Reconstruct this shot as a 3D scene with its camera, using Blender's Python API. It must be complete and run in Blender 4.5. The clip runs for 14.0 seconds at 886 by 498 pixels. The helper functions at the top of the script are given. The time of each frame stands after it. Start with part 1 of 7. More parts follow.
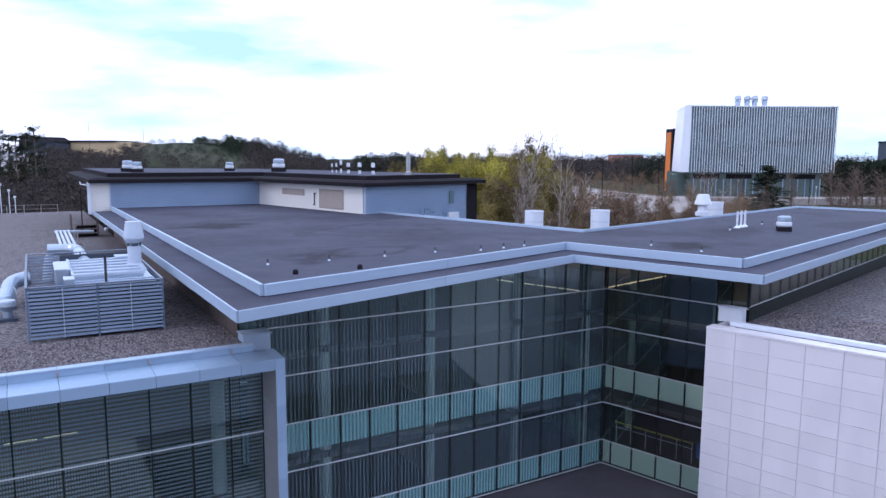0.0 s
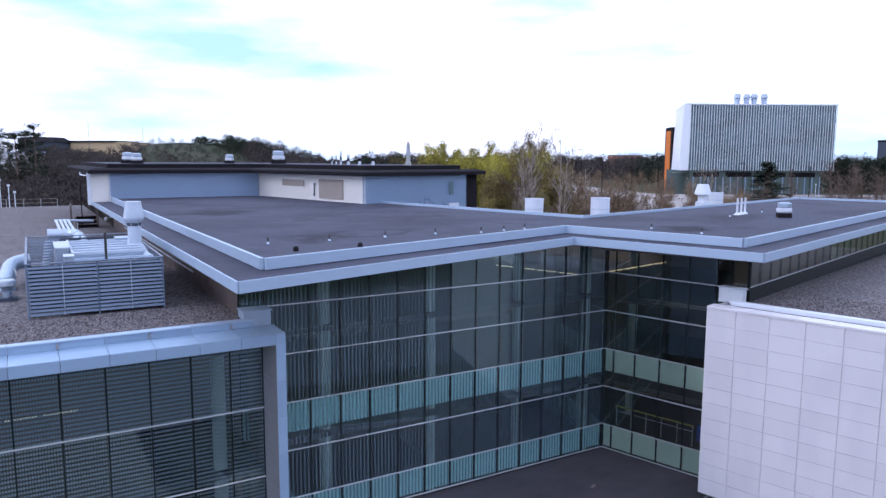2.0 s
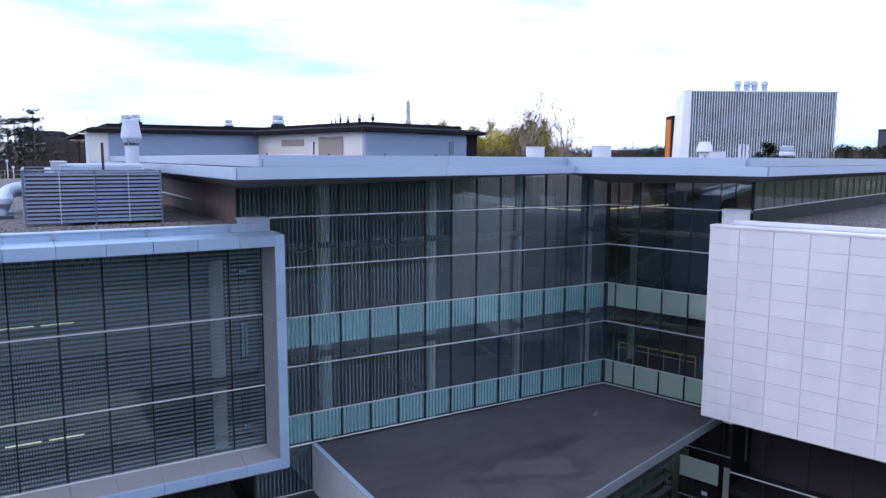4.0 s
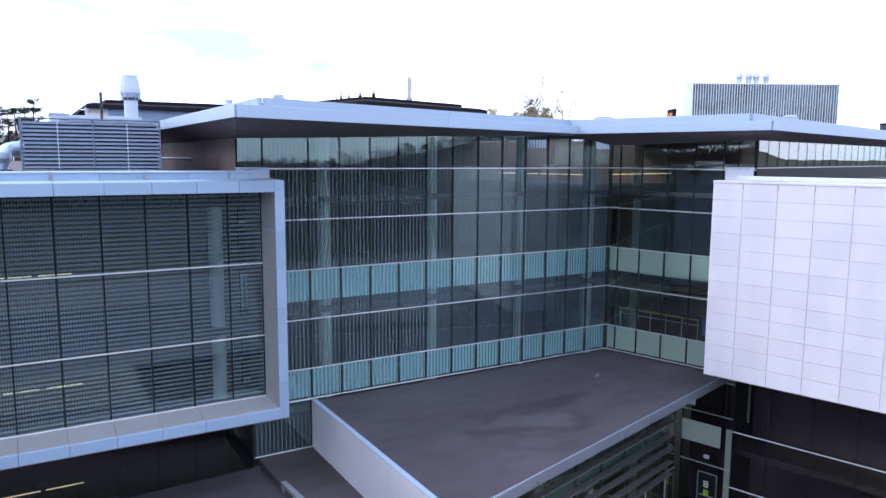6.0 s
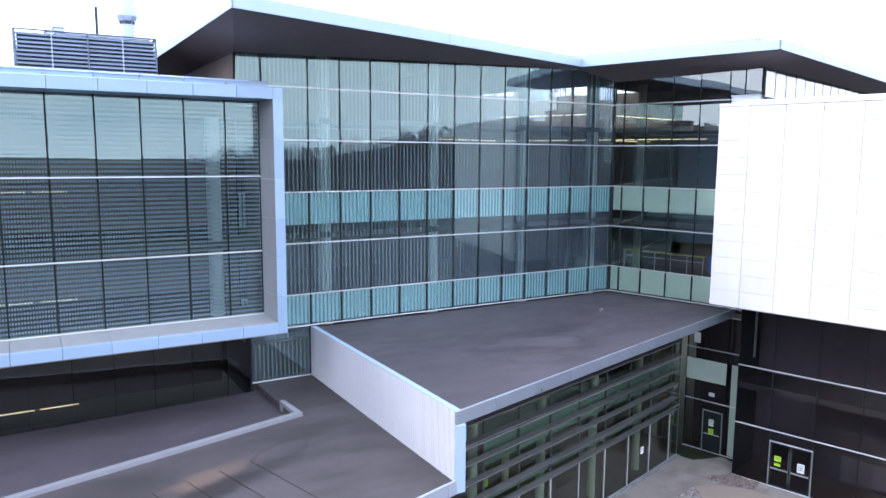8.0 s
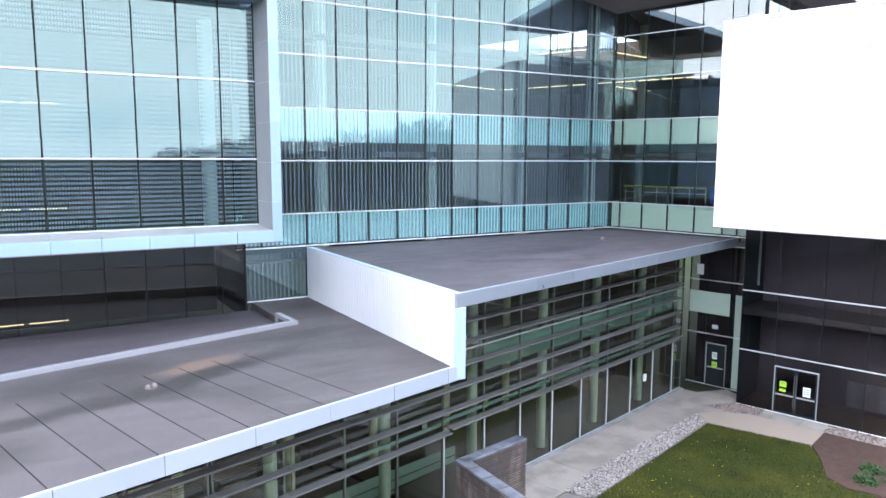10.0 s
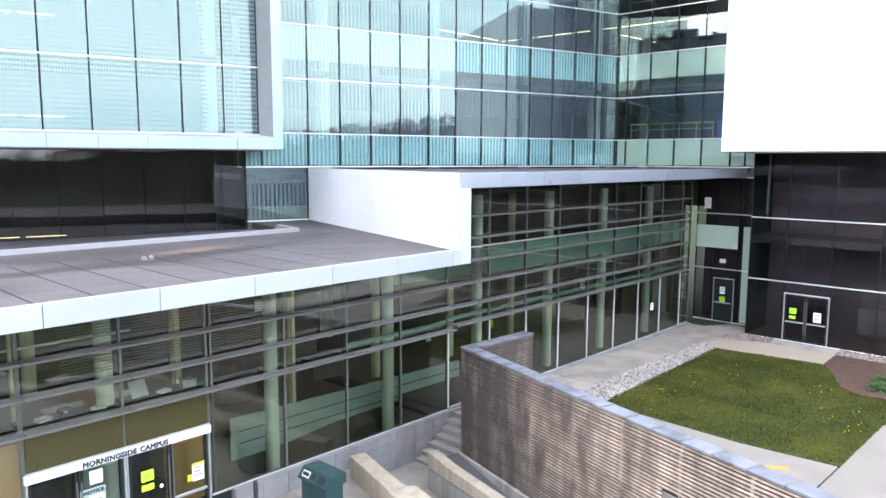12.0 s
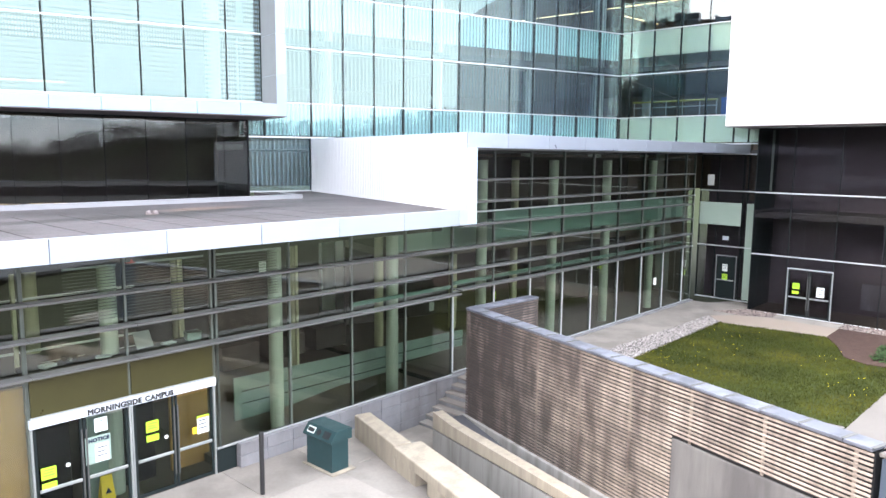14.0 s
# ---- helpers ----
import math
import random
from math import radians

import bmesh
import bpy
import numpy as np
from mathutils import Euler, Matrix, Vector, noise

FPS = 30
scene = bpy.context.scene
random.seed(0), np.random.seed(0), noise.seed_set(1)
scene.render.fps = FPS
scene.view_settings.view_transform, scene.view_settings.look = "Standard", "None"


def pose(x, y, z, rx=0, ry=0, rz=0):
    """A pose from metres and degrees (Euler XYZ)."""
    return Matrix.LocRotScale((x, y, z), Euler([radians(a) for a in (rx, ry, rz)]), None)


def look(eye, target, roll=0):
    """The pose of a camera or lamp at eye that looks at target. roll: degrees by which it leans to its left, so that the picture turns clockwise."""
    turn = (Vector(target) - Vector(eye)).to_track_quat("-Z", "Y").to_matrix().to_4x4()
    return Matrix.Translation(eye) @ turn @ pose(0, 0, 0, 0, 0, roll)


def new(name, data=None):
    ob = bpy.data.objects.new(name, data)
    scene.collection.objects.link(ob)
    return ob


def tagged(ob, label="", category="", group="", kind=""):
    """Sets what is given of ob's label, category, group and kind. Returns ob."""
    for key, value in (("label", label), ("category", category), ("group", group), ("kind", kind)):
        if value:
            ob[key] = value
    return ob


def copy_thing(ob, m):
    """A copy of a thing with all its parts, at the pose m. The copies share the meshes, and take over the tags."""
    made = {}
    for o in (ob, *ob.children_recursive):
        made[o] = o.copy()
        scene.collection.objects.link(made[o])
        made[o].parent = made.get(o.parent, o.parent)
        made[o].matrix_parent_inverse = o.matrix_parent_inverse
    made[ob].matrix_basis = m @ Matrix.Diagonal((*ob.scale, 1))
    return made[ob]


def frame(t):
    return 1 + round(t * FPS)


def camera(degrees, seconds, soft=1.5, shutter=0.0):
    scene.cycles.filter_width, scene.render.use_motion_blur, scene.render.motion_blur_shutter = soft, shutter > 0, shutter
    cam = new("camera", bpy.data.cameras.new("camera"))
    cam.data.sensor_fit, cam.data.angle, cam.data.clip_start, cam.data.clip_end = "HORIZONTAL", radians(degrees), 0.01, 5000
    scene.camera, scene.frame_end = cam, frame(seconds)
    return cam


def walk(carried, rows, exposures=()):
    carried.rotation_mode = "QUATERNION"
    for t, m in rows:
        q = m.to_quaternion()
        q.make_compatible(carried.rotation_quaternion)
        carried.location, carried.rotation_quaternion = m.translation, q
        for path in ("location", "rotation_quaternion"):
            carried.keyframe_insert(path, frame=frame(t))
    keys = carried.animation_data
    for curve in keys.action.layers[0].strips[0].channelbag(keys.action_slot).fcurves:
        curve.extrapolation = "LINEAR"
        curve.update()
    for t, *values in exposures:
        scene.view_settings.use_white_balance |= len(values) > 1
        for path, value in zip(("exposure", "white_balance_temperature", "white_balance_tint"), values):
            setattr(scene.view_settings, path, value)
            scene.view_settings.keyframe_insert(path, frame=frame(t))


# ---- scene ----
cam = camera(63.5, 14.0)
# seconds, eye, yaw, pitch and roll in degrees
PATH = [
    (0, 0.559, -1.005, 25.806, -30.61, -7.29, 0.29),
    (0.5, 0.550, -1.008, 25.637, -30.61, -7.29, 0.27),
    (1, 0.531, -1.028, 25.132, -30.63, -7.20, 0.24),
    (1.5, 0.505, -1.057, 24.952, -30.63, -7.20, 0.26),
    (2, 0.476, -1.092, 24.759, -30.64, -7.16, 0.27),
    (2.5, 0.448, -1.127, 23.707, -30.61, -7.07, 0.25),
    (3, 0.421, -1.159, 22.358, -30.62, -7.11, 0.19),
    (5.5, 0.365, -1.215, 19.720, -30.69, -7.28, 0.32),
    (6, 0.373, -1.202, 18.881, -30.60, -7.29, 0.35),
    (6.5, 0.386, -1.181, 18.033, -30.50, -7.27, 0.31),
    (7, 0.404, -1.154, 17.228, -30.45, -7.35, 0.37),
    (7.5, 0.425, -1.122, 16.304, -30.50, -7.28, 0.37),
    (8, 0.449, -1.086, 15.449, -30.51, -7.38, 0.40),
    (10.5, 0.546, -0.902, 10.897, -30.67, -7.32, 0.23),
    (11, 0.549, -0.870, 10.034, -30.64, -7.50, 0.44),
    (11.5, 0.542, -0.842, 9.023, -30.64, -7.22, 0.28),
    (12, 0.524, -0.816, 8.189, -30.52, -7.14, 0.21),
    (12.5, 0.494, -0.791, 7.452, -30.43, -7.22, 0.24),
    (13, 0.450, -0.765, 6.977, -30.49, -7.28, 0.33),
    (13.5, 0.391, -0.736, 7.034, -30.59, -7.35, 0.41),
    (14, 0.316, -0.701, 7.135, -30.73, -7.44, 0.53),
]
# seconds, stops, kelvin, tint
EXPOSURES = [(0.0, -0.93, 5480, 25), (3.2, -0.9, 5480, 25), (5.5, -0.55, 5550, 23), (8.0, 0.3, 5750, 19), (10.5, 0.92, 6050, 14), (12.0, 1.06, 6250, 14), (14.0, 1.22, 6480, 14)]
walk(cam, [(t, pose(x, y, z, 90 + pitch, 0, yaw) @ pose(0, 0, 0, 0, 0, roll)) for t, x, y, z, yaw, pitch, roll in PATH], EXPOSURES)
# ---- world, sun ----
SUN_AZ, SUN_EL = radians(-72), radians(34)      # bearing from +y, to the left
world = bpy.data.worlds.new("sky")
scene.world = world
world.use_nodes = True
wn, wl = world.node_tree.nodes, world.node_tree.links
wn.clear()
sky = wn.new("ShaderNodeTexSky")
sky.sky_type, sky.sun_disc = "NISHITA", False
sky.sun_elevation, sky.sun_rotation, sky.dust_density = SUN_EL, SUN_AZ, 1.5
tc = wn.new("ShaderNodeTexCoord")
mp = wn.new("ShaderNodeMapping")
mp.inputs["Scale"].default_value = (1.0, 1.0, 4.5)
mp.inputs["Location"].default_value = (0.35, 2.1, 0.0)
mp.inputs["Rotation"].default_value = (0, 0, radians(-21))
n1 = wn.new("ShaderNodeTexNoise")
n1.inputs["Scale"].default_value, n1.inputs["Detail"].default_value, n1.inputs["Roughness"].default_value = 1.7, 6, 0.55
rp = wn.new("ShaderNodeValToRGB")
rp.color_ramp.elements[0].position, rp.color_ramp.elements[1].position = 0.30, 0.50
mx = wn.new("ShaderNodeMix")
mx.data_type = "RGBA"
mx.inputs[7].default_value = (27.0, 27.2, 28.0, 1)
hz = wn.new("ShaderNodeMix")
hz.data_type = "RGBA"
hz.inputs[0].default_value = 0.5
hz.inputs[7].default_value = (19.0, 29.0, 34.0, 1)
bg = wn.new("ShaderNodeBackground")
bg.inputs[1].default_value = 0.112
wo = wn.new("ShaderNodeOutputWorld")
wl.new(tc.outputs["Generated"], mp.inputs[0])
wl.new(mp.outputs[0], n1.inputs["Vector"])
dt = wn.new("ShaderNodeVectorMath")
dt.operation = "DOT_PRODUCT"
dt.inputs[1].default_value = (-0.02, -0.05, -0.07)
sm = wn.new("ShaderNodeMath")
sm.operation = "ADD"
wl.new(tc.outputs["Generated"], dt.inputs[0])
wl.new(n1.outputs["Fac"], sm.inputs[0])
wl.new(dt.outputs["Value"], sm.inputs[1])
wl.new(sm.outputs[0], rp.inputs[0])
wl.new(sky.outputs[0], hz.inputs[6])
wl.new(rp.outputs[0], mx.inputs[0])
wl.new(hz.outputs[2], mx.inputs[6])
sx = wn.new("ShaderNodeSeparateXYZ")
el = wn.new("ShaderNodeMapRange")
el.inputs["From Min"].default_value, el.inputs["From Max"].default_value = 0.15, 0.50
el.inputs["To Min"].default_value, el.inputs["To Max"].default_value = 1.0, 1.25
dim = wn.new("ShaderNodeVectorMath")
dim.operation = "SCALE"
wl.new(tc.outputs["Generated"], sx.inputs[0])
wl.new(sx.outputs[2], el.inputs["Value"])
wl.new(mx.outputs[2], dim.inputs[0])
wl.new(el.outputs[0], dim.inputs["Scale"])
wl.new(dim.outputs[0], bg.inputs[0])
wl.new(bg.outputs[0], wo.inputs[0])

sun = new("sun", bpy.data.lights.new("sun", "SUN"))
sun.data.energy, sun.data.angle, sun.data.color = 1.7, radians(11), (1.0, 0.89, 0.74)
sun.matrix_world = look((0, 0, 0), (-math.sin(SUN_AZ) * math.cos(SUN_EL), -math.cos(SUN_AZ) * math.cos(SUN_EL), -math.sin(SUN_EL)))

# ---- materials ----
def material(name, base, rough=0.6, metal=0.0, vary=0.12, scale=2.0, fine=0.06, fine_scale=40.0, bump=0.0, bump_scale=60.0, stain=None, stain_amount=0.0, stain_scale=0.5, objvary=0.0, stretch=(1, 1, 1), spec=None, tone_run=None, island=0.0, puddles=(), stain_band=(0.46, 0.62)):
    """A surface with large and fine variation of its colour, stains, wear in its gloss and a fine relief."""
    m = bpy.data.materials.new(name)
    m.use_nodes = True
    n, l = m.node_tree.nodes, m.node_tree.links
    b = n["Principled BSDF"]
    geo = n.new("ShaderNodeNewGeometry")
    mapping = n.new("ShaderNodeMapping")
    mapping.inputs["Scale"].default_value = stretch
    l.new(geo.outputs["Position"], mapping.inputs[0])
    def noise_node(s, detail=4):
        t = n.new("ShaderNodeTexNoise")
        t.inputs["Scale"].default_value, t.inputs["Detail"].default_value = s, detail
        l.new(mapping.outputs[0], t.inputs["Vector"])
        return t.outputs["Fac"]
    def math_node(op, a, c):
        t = n.new("ShaderNodeMath")
        t.operation = op
        for i, v in enumerate((a, c)):
            if isinstance(v, (int, float)):
                t.inputs[i].default_value = v
            else:
                l.new(v, t.inputs[i])
        return t.outputs[0]
    f = math_node("ADD", math_node("MULTIPLY", math_node("SUBTRACT", noise_node(scale), 0.5), 2 * vary),
                  math_node("MULTIPLY", math_node("SUBTRACT", noise_node(fine_scale), 0.5), 2 * fine))
    if objvary:
        oi = n.new("ShaderNodeObjectInfo")
        f = math_node("ADD", f, math_node("MULTIPLY", math_node("SUBTRACT", oi.outputs["Random"], 0.5), 2 * objvary))
    if island:
        f = math_node("ADD", f, math_node("MULTIPLY", math_node("SUBTRACT", geo.outputs["Random Per Island"], 0.5), 2 * island))
    f = math_node("ADD", f, 1.0)
    vm = n.new("ShaderNodeVectorMath")
    vm.operation = "SCALE"
    vm.inputs[0].default_value = base[:3]
    l.new(f, vm.inputs["Scale"])
    col = vm.outputs[0]
    if stain:
        r = n.new("ShaderNodeMapRange")
        r.inputs["From Min"].default_value, r.inputs["From Max"].default_value = stain_band
        r.inputs["To Max"].default_value = stain_amount
        sn = noise_node(stain_scale, 6)
        if tone_run:                      # second colour grows stronger with y
            sy = n.new("ShaderNodeSeparateXYZ")
            l.new(geo.outputs["Position"], sy.inputs[0])
            rr = n.new("ShaderNodeMapRange")
            rr.inputs["From Min"].default_value, rr.inputs["From Max"].default_value = tone_run[1], tone_run[0]
            rr.inputs["To Min"].default_value, rr.inputs["To Max"].default_value = -0.17, 0.25
            l.new(sy.outputs[1], rr.inputs["Value"])
            sn = math_node("ADD", sn, rr.outputs[0])
        l.new(sn, r.inputs["Value"])
        mm = n.new("ShaderNodeMix")
        mm.data_type = "RGBA"
        l.new(r.outputs[0], mm.inputs[0])
        l.new(col, mm.inputs[6])
        mm.inputs[7].default_value = (*stain, 1)
        col = mm.outputs[2]
    for cx, cy, rx, ry, deg, tone, amount, hollow in puddles:      # dried puddles: a blot, or only its rim
        pm = n.new("ShaderNodeMapping")
        pm.vector_type = "TEXTURE"
        pm.inputs["Location"].default_value, pm.inputs["Scale"].default_value = (cx, cy, 0), (rx, ry, 1000)
        pm.inputs["Rotation"].default_value = (0, 0, radians(deg))
        l.new(geo.outputs["Position"], pm.inputs[0])
        ln = n.new("ShaderNodeVectorMath")
        ln.operation = "LENGTH"
        l.new(pm.outputs[0], ln.inputs[0])
        d = math_node("ADD", ln.outputs["Value"], math_node("MULTIPLY", math_node("SUBTRACT", noise_node(0.55, 5), 0.5), 2.2))
        if hollow:
            d = math_node("ADD", math_node("MULTIPLY", math_node("ABSOLUTE", math_node("SUBTRACT", d, 0.9), 0.0), 3.0), 0.35)
        pr = n.new("ShaderNodeMapRange")
        pr.interpolation_type = "SMOOTHSTEP"
        pr.inputs["From Min"].default_value, pr.inputs["From Max"].default_value = 1.1, 0.35
        pr.inputs["To Min"].default_value, pr.inputs["To Max"].default_value = 0.0, amount
        l.new(d, pr.inputs["Value"])
        pk = n.new("ShaderNodeMix")
        pk.data_type = "RGBA"
        l.new(pr.outputs[0], pk.inputs[0])
        l.new(col, pk.inputs[6])
        pk.inputs[7].default_value = (*tone, 1)
        col = pk.outputs[2]
    l.new(col, b.inputs["Base Color"])
    b.inputs["Metallic"].default_value = metal
    b.inputs["Specular IOR Level"].default_value = spec if spec is not None else (0.5 if rough < 0.55 else 0.15)
    l.new(math_node("ADD", math_node("MULTIPLY", math_node("SUBTRACT", noise_node(scale * 3), 0.5), 0.2), rough), b.inputs["Roughness"])
    if bump:
        bp = n.new("ShaderNodeBump")
        bp.inputs["Strength"].default_value, bp.inputs["Distance"].default_value = bump, 0.02
        l.new(noise_node(bump_scale, 5), bp.inputs["Height"])
        l.new(bp.outputs[0], b.inputs["Normal"])
    return m


def glass(name, tint, gloss=0.12, rough=0.0, wave=0.0, sheen=(0.66, 0.93, 0.97)):
    """Coated facade glass: a clear tinted pane that mirrors, more so at a slant."""
    m = bpy.data.materials.new(name)
    m.use_nodes = True
    n, l = m.node_tree.nodes, m.node_tree.links
    n.remove(n["Principled BSDF"])
    tr = n.new("ShaderNodeBsdfTransparent")
    tr.inputs[0].default_value = (*tint, 1)
    gl = n.new("ShaderNodeBsdfGlossy")
    gl.inputs["Color"].default_value, gl.inputs["Roughness"].default_value = (*sheen, 1), rough
    fr = n.new("ShaderNodeFresnel")
    fr.inputs[0].default_value = 1.5
    ad = n.new("ShaderNodeMath")
    ad.operation, ad.use_clamp = "MULTIPLY_ADD", True
    ad.inputs[1].default_value, ad.inputs[2].default_value = 1.0, gloss
    mix = n.new("ShaderNodeMixShader")
    l.new(fr.outputs[0], ad.inputs[0])
    l.new(ad.outputs[0], mix.inputs[0])
    l.new(tr.outputs[0], mix.inputs[1])
    l.new(gl.outputs[0], mix.inputs[2])
    l.new(mix.outputs[0], n["Material Output"].inputs[0])
    if wave:
        geo = n.new("ShaderNodeNewGeometry")
        nz = n.new("ShaderNodeTexNoise")
        nz.inputs["Scale"].default_value, nz.inputs["Detail"].default_value = 0.6, 1
        bp = n.new("ShaderNodeBump")
        bp.inputs["Strength"].default_value, bp.inputs["Distance"].default_value = 1.0, wave
        l.new(geo.outputs["Position"], nz.inputs["Vector"])
        l.new(nz.outputs["Fac"], bp.inputs["Height"])
        l.new(bp.outputs[0], gl.inputs["Normal"])
    return m


def frit(name, colour, px, wx, pz=0.0, wz=0.0, rows=False, opacity=1.0):
    """A ceramic print on the inside of the glass: stripes, or rows of short dashes, with clear gaps."""
    m = bpy.data.materials.new(name)
    m.use_nodes = True
    n, l = m.node_tree.nodes, m.node_tree.links
    b = n["Principled BSDF"]
    b.inputs["Base Color"].default_value, b.inputs["Roughness"].default_value = (*colour, 1), 0.6
    tcx = n.new("ShaderNodeTexCoord")
    sp = n.new("ShaderNodeSeparateXYZ")
    l.new(tcx.outputs["Object"], sp.inputs[0])
    def band(out, period, width):
        a = n.new("ShaderNodeMath")
        a.operation = "FLOORED_MODULO"
        l.new(out, a.inputs[0])
        a.inputs[1].default_value = period
        c = n.new("ShaderNodeMath")
        c.operation = "LESS_THAN"
        l.new(a.outputs[0], c.inputs[0])
        c.inputs[1].default_value = width
        return c.outputs[0]
    fac = band(sp.outputs[0], px, wx)
    if pz:
        k = n.new("ShaderNodeMath")
        k.operation = "MULTIPLY" if rows else "MAXIMUM"
        l.new(fac, k.inputs[0])
        l.new(band(sp.outputs[2], pz, wz), k.inputs[1])
        fac = k.outputs[0]
    op = n.new("ShaderNodeMath")
    op.operation = "MULTIPLY"
    l.new(fac, op.inputs[0])
    op.inputs[1].default_value = opacity
    tr = n.new("ShaderNodeBsdfTransparent")
    mix = n.new("ShaderNodeMixShader")
    l.new(op.outputs[0], mix.inputs[0])
    l.new(tr.outputs[0], mix.inputs[1])
    l.new(b.outputs[0], mix.inputs[2])
    l.new(mix.outputs[0], n["Material Output"].inputs[0])
    return m


def glow(name, colour, strength):
    m = bpy.data.materials.new(name)
    m.use_nodes = True
    b = m.node_tree.nodes["Principled BSDF"]
    b.inputs["Base Color"].default_value = (*colour, 1)
    b.inputs["Emission Color"].default_value, b.inputs["Emission Strength"].default_value = (*colour, 1), strength
    return m


def clear_back(name, tint):
    """The inner faces of a pane, which let the view through."""
    m = bpy.data.materials.new(name)
    m.use_nodes = True
    n, l = m.node_tree.nodes, m.node_tree.links
    n.remove(n["Principled BSDF"])
    tr = n.new("ShaderNodeBsdfTransparent")
    tr.inputs[0].default_value = (*tint, 1)
    l.new(tr.outputs[0], n["Material Output"].inputs[0])
    return m


M_BACK = clear_back("pane_inside", (0.97, 0.99, 0.98))
M_FASCIA = material("fascia_metal", (0.30, 0.39, 0.505), 0.42, 0.2, 0.05, 0.7, 0.03, 30, objvary=0.06)
M_BOXFRAME = material("box_frame_metal", (0.222, 0.315, 0.43), 0.4, 0.2, 0.05, 0.7, 0.03, 30, objvary=0.10)
M_LOWFASCIA = material("polished_fascia", (0.34, 0.385, 0.46), 0.32, 0.7, 0.05, 0.7, 0.02, 30, objvary=0.05)
M_CANFASCIA = material("canopy_fascia", (0.34, 0.38, 0.45), 0.36, 0.4, 0.05, 0.7, 0.02, 30, objvary=0.05)
M_PANEL = material("white_panel", (0.53, 0.527, 0.56), 0.36, 0.0, 0.03, 0.5, 0.02, 30, objvary=0.04, stain=(0.42, 0.42, 0.47), stain_amount=0.3, stain_scale=0.7, stretch=(1, 1, 0.3))
M_RIB = material("ribbed_metal", (0.55, 0.56, 0.60), 0.35, 0.2, 0.05, 0.6, 0.03, 30)
M_MEMBRANE = material("roof_membrane", (0.057, 0.060, 0.083), 0.7, 0, 0.18, 0.35, 0.16, 8, 0.3, 90, stain=(0.024, 0.024, 0.032), stain_amount=0.45, stain_scale=0.17, stretch=(1.0, 1.0, 1), spec=0.05,
    puddles=((12.5, 51.4, 3.2, 3.4, 0, (0.018, 0.018, 0.025), 0.85, False), (13.3, 33.0, 2.2, 2.6, -25, (0.020, 0.020, 0.027), 0.8, False), (16.5, 33.5, 3.0, 1.6, 10, (0.024, 0.024, 0.032), 0.6, True),
             (33.6, 27.2, 2.0, 2.4, -40, (0.016, 0.015, 0.02), 0.85, False), (22.0, 44.0, 5.0, 3.5, 20, (0.03, 0.03, 0.04), 0.6, True), (44.0, 31.0, 4.0, 2.0, 15, (0.026, 0.025, 0.034), 0.6, False)))
M_CANOPY = material("canopy_membrane", (0.060, 0.052, 0.057), 0.6, 0, 0.3, 0.5, 0.16, 10, 0.3, 90, stain=(0.030, 0.026, 0.027), stain_amount=0.8, stain_scale=0.36, stretch=(0.6, 1.3, 1), spec=0.42, objvary=0.1,
    puddles=((4.9, 20.75, 1.9, 0.8, 24, (0.12, 0.082, 0.062), 0.75, False), (4.4, 19.45, 3.6, 0.75, 27, (0.020, 0.017, 0.018), 0.95, False), (0.6, 18.1, 3.4, 0.6, 20, (0.022, 0.019, 0.020), 0.9, False), (-1.5, 17.2, 2.6, 0.6, 20, (0.03, 0.026, 0.027), 0.75, False), (7.6, 21.6, 1.6, 0.5, 30, (0.032, 0.027, 0.028), 0.7, True)))
M_LOWROOF = material("low_roof_membrane", (0.058, 0.051, 0.062), 0.58, 0, 0.3, 0.4, 0.12, 9, 0.3, 90, stain=(0.040, 0.035, 0.042), stain_amount=0.5, stain_scale=0.3, stretch=(0.7, 1.5, 1), spec=0.3,
    puddles=((18.6, 22.4, 2.6, 1.7, -10, (0.074, 0.067, 0.078), 0.5, False), (18.6, 22.4, 2.6, 1.7, -10, (0.030, 0.026, 0.033), 0.65, True), (17.0, 20.6, 2.0, 1.1, -35, (0.034, 0.029, 0.035), 0.55, True), (21.3, 23.6, 2.0, 0.7, 5, (0.026, 0.023, 0.028), 0.7, False)))
M_GRAVEL = material("roof_gravel", (0.108, 0.10, 0.106), 0.9, 0, 0.2, 0.4, 2.1, 6.5, 1.0, 8)
M_PEBBLE = material("roof_pebble", (0.128, 0.117, 0.122), 0.9, 0, 0.2, 0.5, 0.2, 20, island=0.75)
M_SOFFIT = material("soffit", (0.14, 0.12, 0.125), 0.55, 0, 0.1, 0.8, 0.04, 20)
M_BROWN = material("brown_siding", (0.095, 0.078, 0.075), 0.6, 0, 0.2, 1.2, 0.08, 20, objvary=0.12)
M_DARK = material("dark_aluminium", (0.011, 0.016, 0.017), 0.5, 0, 0.1, 2, 0.03, 30, spec=0.15)
M_TRANSOM = material("light_aluminium", (0.55, 0.58, 0.6), 0.35, 0.5, 0.06, 2, 0.03, 30)
M_SILVER = material("silver_aluminium", (0.34, 0.36, 0.37), 0.4, 0.6, 0.08, 2, 0.03, 30)
M_GLASS = glass("teal_glass", (0.69, 0.78, 0.83), 0.076, 0.0, 0.0003, (0.72, 0.99, 0.93))
M_DGLASS = glass("dark_glass", (0.52, 0.50, 0.54), -0.016, 0.0, 0.0005, (0.94, 0.90, 0.98))
M_BGLASS = glass("side_glass", (0.72, 0.73, 0.68), 0.125, 0.0, 0.0005, (0.90, 0.97, 0.93))
